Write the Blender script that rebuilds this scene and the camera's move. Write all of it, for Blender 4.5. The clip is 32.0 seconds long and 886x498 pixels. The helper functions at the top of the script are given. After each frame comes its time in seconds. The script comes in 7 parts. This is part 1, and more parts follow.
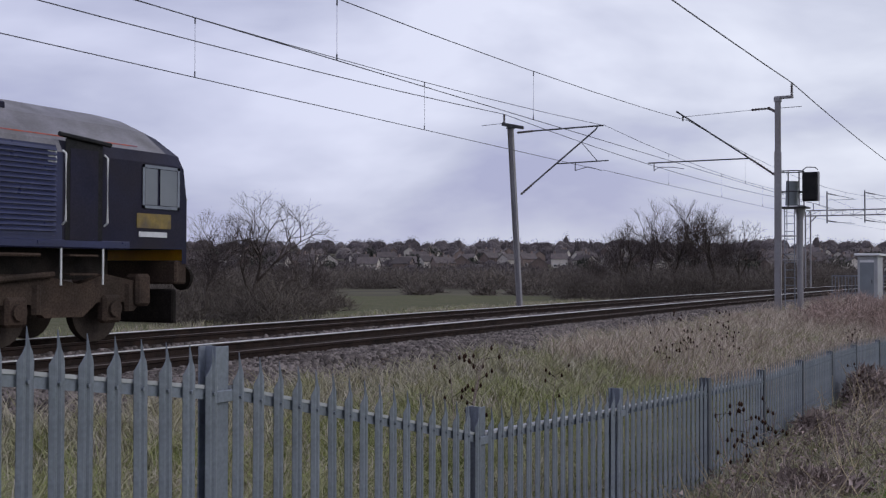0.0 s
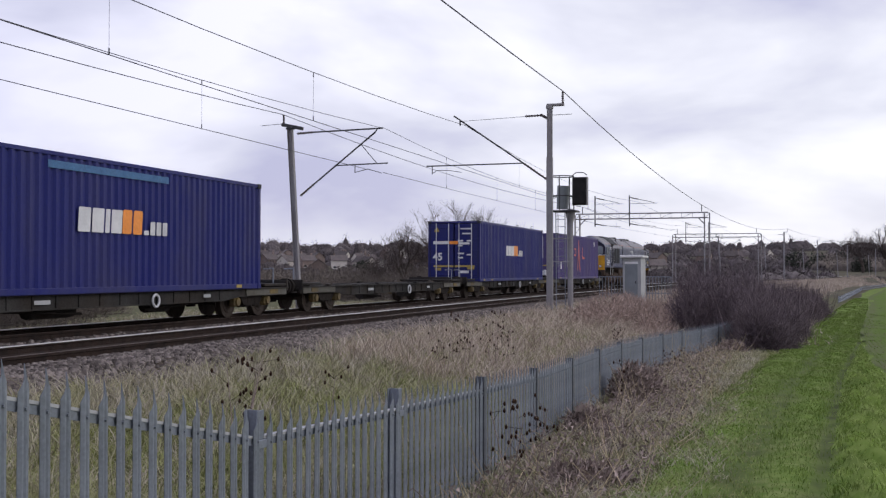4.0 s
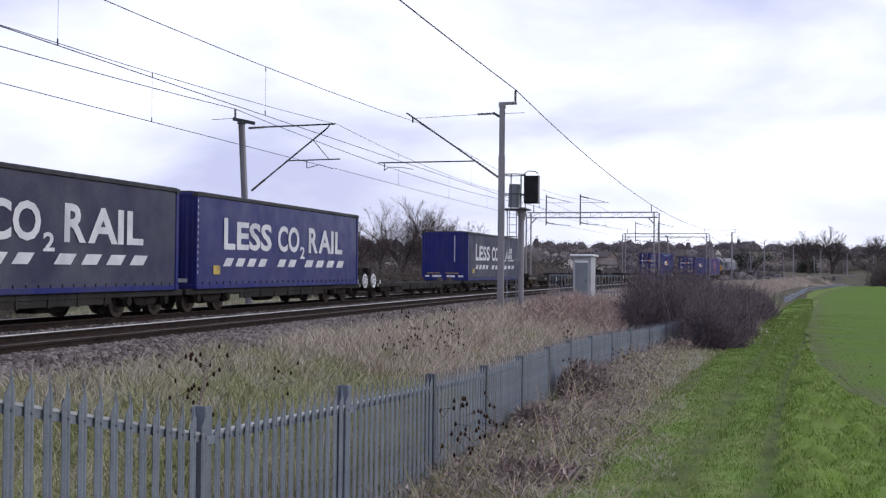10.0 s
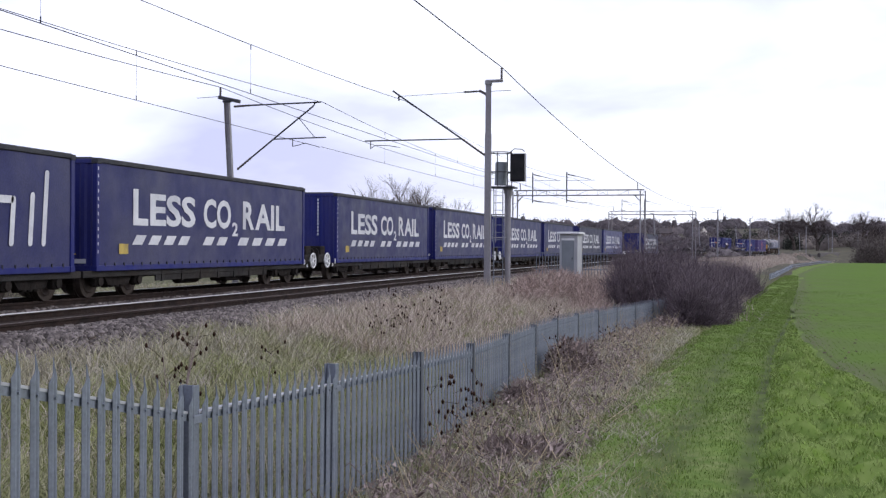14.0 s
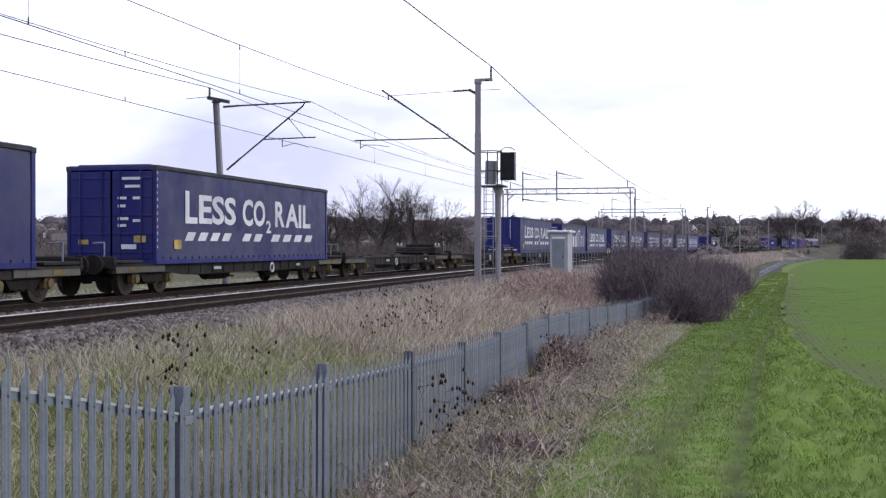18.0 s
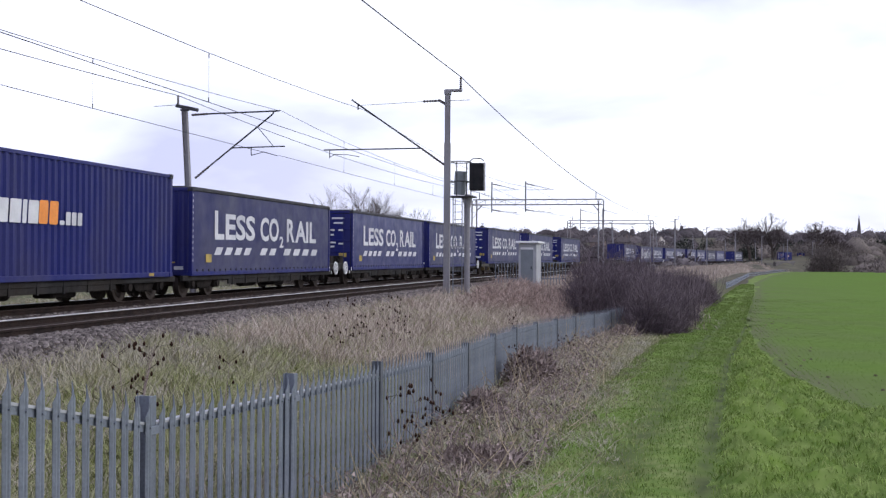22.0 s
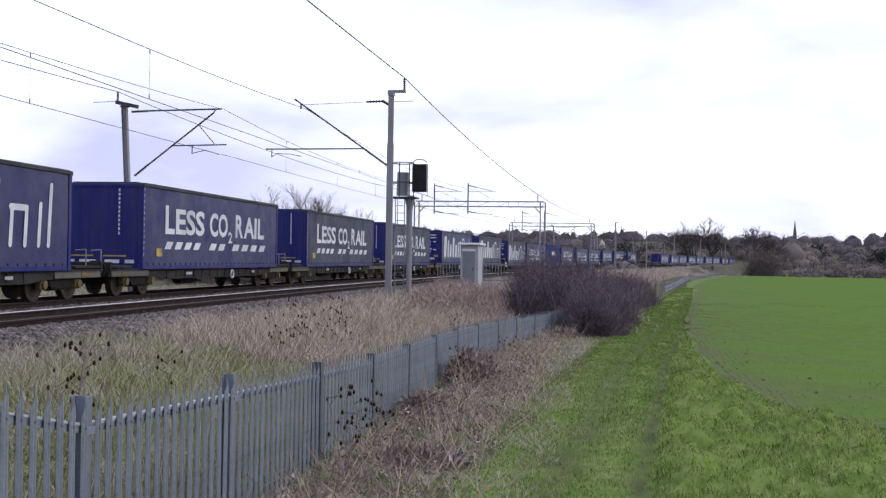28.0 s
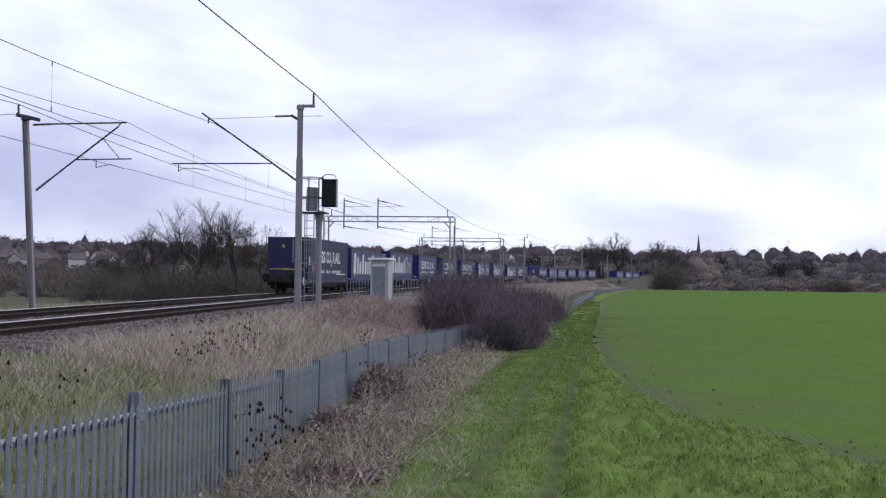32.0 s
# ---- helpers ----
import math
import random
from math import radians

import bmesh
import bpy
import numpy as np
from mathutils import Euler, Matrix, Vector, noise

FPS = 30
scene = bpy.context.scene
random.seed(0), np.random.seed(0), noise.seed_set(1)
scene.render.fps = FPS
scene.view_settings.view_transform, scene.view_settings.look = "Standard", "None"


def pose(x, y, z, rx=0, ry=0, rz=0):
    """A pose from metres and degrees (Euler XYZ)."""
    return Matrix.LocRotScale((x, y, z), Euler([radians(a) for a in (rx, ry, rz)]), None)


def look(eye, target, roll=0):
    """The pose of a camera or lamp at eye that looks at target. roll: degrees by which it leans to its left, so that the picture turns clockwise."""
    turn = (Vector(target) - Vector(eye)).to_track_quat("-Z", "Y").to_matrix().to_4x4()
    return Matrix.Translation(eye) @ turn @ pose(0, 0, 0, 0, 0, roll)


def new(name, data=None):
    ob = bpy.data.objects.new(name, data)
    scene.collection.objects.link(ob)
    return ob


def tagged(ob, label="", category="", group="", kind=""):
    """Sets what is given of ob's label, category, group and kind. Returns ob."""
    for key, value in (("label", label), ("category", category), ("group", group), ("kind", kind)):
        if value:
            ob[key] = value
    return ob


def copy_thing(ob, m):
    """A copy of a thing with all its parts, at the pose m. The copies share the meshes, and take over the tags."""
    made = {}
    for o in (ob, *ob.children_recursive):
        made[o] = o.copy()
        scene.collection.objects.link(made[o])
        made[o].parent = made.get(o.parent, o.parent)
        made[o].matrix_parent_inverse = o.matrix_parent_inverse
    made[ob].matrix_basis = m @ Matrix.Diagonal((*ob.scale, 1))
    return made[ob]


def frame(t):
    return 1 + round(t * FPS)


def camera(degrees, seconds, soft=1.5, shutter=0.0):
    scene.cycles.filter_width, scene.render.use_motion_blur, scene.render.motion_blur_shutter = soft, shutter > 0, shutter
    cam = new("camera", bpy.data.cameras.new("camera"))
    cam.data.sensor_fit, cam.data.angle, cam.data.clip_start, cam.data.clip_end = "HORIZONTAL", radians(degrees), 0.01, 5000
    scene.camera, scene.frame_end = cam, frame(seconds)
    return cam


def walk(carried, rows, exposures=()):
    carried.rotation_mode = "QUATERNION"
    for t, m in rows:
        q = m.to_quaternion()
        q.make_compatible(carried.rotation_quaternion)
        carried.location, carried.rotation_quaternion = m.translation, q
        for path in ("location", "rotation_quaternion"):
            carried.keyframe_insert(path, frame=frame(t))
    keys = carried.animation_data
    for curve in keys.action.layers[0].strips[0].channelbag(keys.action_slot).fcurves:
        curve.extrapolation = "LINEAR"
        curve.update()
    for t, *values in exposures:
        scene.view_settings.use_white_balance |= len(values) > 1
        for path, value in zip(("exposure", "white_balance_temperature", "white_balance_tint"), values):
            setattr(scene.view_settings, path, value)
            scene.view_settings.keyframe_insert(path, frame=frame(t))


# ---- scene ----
# camera: a hand-held pan from one spot on the bank beside the line
EYE = Vector((0.0, 0.0, 1.21))


def aim(yaw, pitch, roll):
    a, b = radians(yaw), radians(pitch)
    way = Vector((math.sin(a) * math.cos(b), math.cos(a) * math.cos(b), math.sin(b)))
    return look(EYE, EYE + way, roll)


cam = camera(42.0, 32.0, soft=1.3)
walk(cam, [
    (0, aim(-27.607, 1.021, 0.146)),
    (0.5, aim(-27.432, 1.011, 0.090)),
    (1, aim(-27.023, 0.956, 0.249)),
    (1.5, aim(-26.122, 0.677, 0.085)),
    (2, aim(-24.170, 0.868, 0.164)),
    (2.5, aim(-21.876, 1.049, 0.256)),
    (3, aim(-20.052, 1.145, 0.049)),
    (3.5, aim(-17.983, 1.248, 0.023)),
    (4, aim(-16.702, 1.121, 0.051)),
    (4.5, aim(-15.829, 0.950, 0.029)),
    (6.5, aim(-14.287, 0.714, 0.469)),
    (7, aim(-14.302, 0.809, 0.553)),
    (7.5, aim(-14.339, 0.911, 0.549)),
    (8, aim(-14.342, 0.929, 0.682)),
    (8.5, aim(-14.304, 0.913, 0.769)),
    (9, aim(-14.262, 0.871, 0.745)),
    (9.5, aim(-14.302, 0.947, 0.631)),
    (10, aim(-14.287, 0.991, 0.605)),
    (10.5, aim(-14.221, 1.036, 0.654)),
    (11, aim(-14.192, 0.967, 0.739)),
    (11.5, aim(-14.166, 0.699, 0.643)),
    (12, aim(-14.149, 0.487, 0.540)),
    (12.5, aim(-14.081, 0.315, 0.503)),
    (13, aim(-13.906, 0.264, 0.601)),
    (13.5, aim(-13.756, 0.105, 0.489)),
    (14, aim(-13.616, -0.086, 0.404)),
    (14.5, aim(-13.562, -0.112, 0.455)),
    (16.5, aim(-13.420, -0.085, 0.001)),
    (17, aim(-13.328, -0.143, -0.044)),
    (17.5, aim(-13.246, -0.154, 0.038)),
    (18, aim(-13.145, -0.125, 0.022)),
    (18.5, aim(-13.113, -0.164, 0.039)),
    (19, aim(-13.026, -0.131, 0.016)),
    (19.5, aim(-12.865, -0.160, 0.017)),
    (20, aim(-12.821, -0.026, 0.050)),
    (20.5, aim(-12.733, 0.091, 0.174)),
    (21, aim(-12.443, 0.189, 0.175)),
    (21.5, aim(-11.958, 0.310, 0.236)),
    (22, aim(-11.599, 0.384, 0.372)),
    (22.5, aim(-11.201, 0.515, 0.542)),
    (23, aim(-10.973, 0.497, 0.573)),
    (23.5, aim(-10.801, 0.445, 0.459)),
    (24, aim(-10.671, 0.510, 0.434)),
    (24.5, aim(-10.467, 0.524, 0.655)),
    (25, aim(-10.296, 0.538, 0.716)),
    (25.5, aim(-10.201, 0.475, 0.750)),
    (27.5, aim(-9.014, 0.422, 0.935)),
    (28, aim(-8.723, 0.473, 0.908)),
    (28.5, aim(-8.431, 0.479, 0.939)),
    (29, aim(-8.137, 0.510, 1.091)),
    (29.5, aim(-7.807, 0.540, 1.221)),
    (30, aim(-7.475, 0.548, 1.139)),
    (30.5, aim(-7.068, 0.626, 1.028)),
    (31, aim(-6.619, 0.799, 0.991)),
    (31.5, aim(-5.669, 1.076, 0.876)),
    (32, aim(-4.267, 1.283, 0.678)),
], exposures=[(0.0, -0.63, 6200, 10), (1.0, -0.39, 6600, 10), (2.0, -0.25, 6680, 10), (3.0, -0.2, 6680, 10), (4.0, -0.31, 6540, 10), (5.0, -0.24, 6460, 10), (7.0, -0.2, 6240, 10), (8.0, -0.2, 6240, 10), (9.0, -0.3, 6240, 10), (10.0, -0.12, 6190, 10), (12.0, 0.04, 6180, 10), (13.0, 0.03, 6220, 10),
               (18.0, 0.11, 6210, 10), (25.0, 0.05, 6200, 10), (29.0, 0.0, 6160, 10), (31.0, -0.14, 6110, 10), (32.0, -0.25, 6050, 10)])

# ---- world, sun ----
world = bpy.data.worlds.new("overcast_sky")
scene.world = world
world.use_nodes = True
wt = world.node_tree
wt.nodes.clear()


def wnode(kind, **kw):
    n = wt.nodes.new(kind)
    for k, v in kw.items():
        n.inputs[k].default_value = v
    return n


w_out = wt.nodes.new("ShaderNodeOutputWorld")
w_bg = wnode("ShaderNodeBackground", Strength=1.0)
w_sky = wt.nodes.new("ShaderNodeTexSky")
w_sky.sky_type, w_sky.sun_disc = "NISHITA", False
w_sky.sun_elevation, w_sky.sun_rotation = radians(26), radians(60)
w_dim = wt.nodes.new("ShaderNodeVectorMath")
w_dim.operation = "SCALE"
w_dim.inputs["Scale"].default_value = 0.11
w_tc = wt.nodes.new("ShaderNodeTexCoord")
w_map = wt.nodes.new("ShaderNodeMapping")
w_map.inputs["Scale"].default_value = (1.0, 1.0, 2.6)
w_map.inputs["Location"].default_value = (3.7, 1.2, 0.0)
w_n1 = wnode("ShaderNodeTexNoise", Scale=3.6, Detail=5.0, Roughness=0.5, Distortion=0.2)
w_r1 = wt.nodes.new("ShaderNodeValToRGB")
w_r1.color_ramp.elements[0].position, w_r1.color_ramp.elements[0].color = 0.34, (0.80, 0.80, 1.06, 1)
w_r1.color_ramp.elements[1].position, w_r1.color_ramp.elements[1].color = 0.66, (1.5, 1.5, 1.62, 1)
w_mid = w_r1.color_ramp.elements.new(0.46)
w_mid.color = (1.06, 1.07, 1.24, 1)
# the cloud is thinner towards the sun's side
w_side = wt.nodes.new("ShaderNodeVectorMath")
w_side.operation = "DOT_PRODUCT"
w_side.inputs[1].default_value = (0.86, 0.5, 0.0)
w_even = wt.nodes.new("ShaderNodeMapRange")
w_even.inputs["From Min"].default_value, w_even.inputs["From Max"].default_value = -0.15, 0.4
w_tint = wt.nodes.new("ShaderNodeMix")
w_tint.data_type = "RGBA"
w_tint.inputs[6].default_value, w_tint.inputs[7].default_value = (0.80, 0.80, 0.90, 1), (1, 1, 1, 1)
w_thick = wt.nodes.new("ShaderNodeMix")
w_thick.data_type, w_thick.blend_type = "RGBA", "MULTIPLY"
w_thick.inputs["Factor"].default_value = 1.0
w_mix = wt.nodes.new("ShaderNodeMix")
w_mix.data_type = "RGBA"
w_mix.inputs["Factor"].default_value = 0.88
for a, b in ((w_tc.outputs["Generated"], w_map.inputs["Vector"]), (w_map.outputs["Vector"], w_n1.inputs["Vector"]),
             (w_n1.outputs["Fac"], w_r1.inputs["Fac"]), (w_sky.outputs["Color"], w_dim.inputs[0]),
             (w_dim.outputs["Vector"], w_mix.inputs[6]), (w_tc.outputs["Generated"], w_side.inputs[0]),
             (w_side.outputs["Value"], w_even.inputs["Value"]), (w_even.outputs["Result"], w_tint.inputs["Factor"]), (w_tint.outputs[2], w_thick.inputs[7]),
             (w_r1.outputs["Color"], w_thick.inputs[6]), (w_thick.outputs[2], w_mix.inputs[7]),
             (w_mix.outputs[2], w_bg.inputs["Color"]), (w_bg.outputs["Background"], w_out.inputs["Surface"])):
    wt.links.new(a, b)

sun_data = bpy.data.lights.new("sun", "SUN")
sun_data.energy, sun_data.angle, sun_data.color = 0.85, radians(25), (1.0, 0.96, 0.9)
sun = new("sun", sun_data)
sun.matrix_world = look((60, 35, 40), (0, 20, 0))


# ---- materials ----
def surface(name, a, b, scale=2.0, fine=30.0, rough=0.7, metal=0.0, bump=0.15, grit=0.25, dirt=None, dirt_amt=0.5, dirt_scale=1.2,
            stretch=(1, 1, 1), per=0.0, island=0.0):
    """A weathered surface: two tones by a coarse noise, fine grain, dirt patches and relief."""
    m = bpy.data.materials.new(name)
    m.use_nodes = True
    t = m.node_tree
    p = t.nodes["Principled BSDF"]
    p.inputs["Roughness"].default_value, p.inputs["Metallic"].default_value = rough, metal
    tc = t.nodes.new("ShaderNodeTexCoord")
    mp = t.nodes.new("ShaderNodeMapping")
    mp.inputs["Scale"].default_value = stretch
    t.links.new(tc.outputs["Object"], mp.inputs["Vector"])

    def noise_at(s, detail=4.0):
        n = t.nodes.new("ShaderNodeTexNoise")
        n.inputs["Scale"].default_value, n.inputs["Detail"].default_value = s, detail
        t.links.new(mp.outputs["Vector"], n.inputs["Vector"])
        return n.outputs["Fac"]

    def mixed(fac, c1, c2, mode="MIX"):
        x = t.nodes.new("ShaderNodeMix")
        x.data_type, x.blend_type = "RGBA", mode
        for slot, v in ((0, fac), (6, c1), (7, c2)):
            if isinstance(v, (int, float)):
                x.inputs[slot].default_value = v
            elif isinstance(v, tuple):
                x.inputs[slot].default_value = (*v, 1)
            else:
                t.links.new(v, x.inputs[slot])
        return x.outputs[2]

    def ramp(fac, lo, hi, v0=0.0, v1=1.0):
        r = t.nodes.new("ShaderNodeMapRange")
        r.inputs["From Min"].default_value, r.inputs["From Max"].default_value = lo, hi
        r.inputs["To Min"].default_value, r.inputs["To Max"].default_value = v0, v1
        t.links.new(fac, r.inputs["Value"])
        return r.outputs["Result"]

    col = mixed(ramp(noise_at(scale), 0.32, 0.68), a, b)
    fine_n = noise_at(fine, 3.0)
    if dirt is not None:
        col = mixed(ramp(noise_at(dirt_scale, 6.0), 0.42, 0.72, 0.0, dirt_amt), col, dirt)
    if grit:
        g = ramp(fine_n, 0.3, 0.7, 1.0 - grit, 1.0 + grit)
        cmb = t.nodes.new("ShaderNodeCombineColor")
        for k in range(3):
            t.links.new(g, cmb.inputs[k])
        col = mixed(1.0, col, cmb.outputs[0], "MULTIPLY")
    for on, kind, out in ((per, "ShaderNodeObjectInfo", "Random"), (island, "ShaderNodeNewGeometry", "Random Per Island")):
        if on:
            src = t.nodes.new(kind)
            g = ramp(src.outputs[out], 0.0, 1.0, 1.0 - on, 1.0 + on)
            cmb = t.nodes.new("ShaderNodeCombineColor")
            for k in range(3):
                t.links.new(g, cmb.inputs[k])
            col = mixed(1.0, col, cmb.outputs[0], "MULTIPLY")
    t.links.new(col, p.inputs["Base Color"])
    t.links.new(ramp(noise_at(scale * 3), 0.3, 0.7, max(rough - 0.1, 0.05), min(rough + 0.1, 1.0)), p.inputs["Roughness"])
    if bump:
        bn = t.nodes.new("ShaderNodeBump")
        bn.inputs["Strength"].default_value, bn.inputs["Distance"].default_value = bump, 0.02
        t.links.new(fine_n, bn.inputs["Height"])
        t.links.new(bn.outputs["Normal"], p.inputs["Normal"])
    return m


def two_tone_grass(name, tones, scales=(0.9, 7.0), island=0.35, rough=0.9, worn=None):
    """Grass colour: three tones over two noises in world space, and a change from blade to blade."""
    m = bpy.data.materials.new(name)
    m.use_nodes = True
    t = m.node_tree
    p = t.nodes["Principled BSDF"]
    p.inputs["Roughness"].default_value = rough
    p.inputs["Specular IOR Level"].default_value = 0.02
    geo = t.nodes.new("ShaderNodeNewGeometry")
    cols = [(*c, 1) for c in tones]
    last = None
    for k, s in enumerate(scales):
        n = t.nodes.new("ShaderNodeTexNoise")
        n.inputs["Scale"].default_value, n.inputs["Detail"].default_value = s, 5.0
        t.links.new(geo.outputs["Position"], n.inputs["Vector"])
        r = t.nodes.new("ShaderNodeMapRange")
        r.inputs["From Min"].default_value, r.inputs["From Max"].default_value = 0.36, 0.64
        t.links.new(n.outputs["Fac"], r.inputs["Value"])
        x = t.nodes.new("ShaderNodeMix")
        x.data_type = "RGBA"
        t.links.new(r.outputs["Result"], x.inputs[0])
        x.inputs[6].default_value, x.inputs[7].default_value = cols[0], cols[k + 1]
        if last is not None:
            t.links.new(last, x.inputs[6])
        last = x.outputs[2]
    if worn is not None:
        at = t.nodes.new("ShaderNodeAttribute")
        at.attribute_name = "worn"
        x = t.nodes.new("ShaderNodeMix")
        x.data_type = "RGBA"
        t.links.new(at.outputs["Fac"], x.inputs[0])
        t.links.new(last, x.inputs[6])
        x.inputs[7].default_value = (*worn, 1)
        last = x.outputs[2]
    if island:
        r = t.nodes.new("ShaderNodeMapRange")
        r.inputs["To Min"].default_value, r.inputs["To Max"].default_value = 1 - island, 1 + island
        t.links.new(geo.outputs["Random Per Island"], r.inputs["Value"])
        v = t.nodes.new("ShaderNodeVectorMath")
        v.operation = "SCALE"
        t.links.new(last, v.inputs[0])
        t.links.new(r.outputs["Result"], v.inputs["Scale"])
        last = v.outputs["Vector"]
    t.links.new(last, p.inputs["Base Color"])
    return m


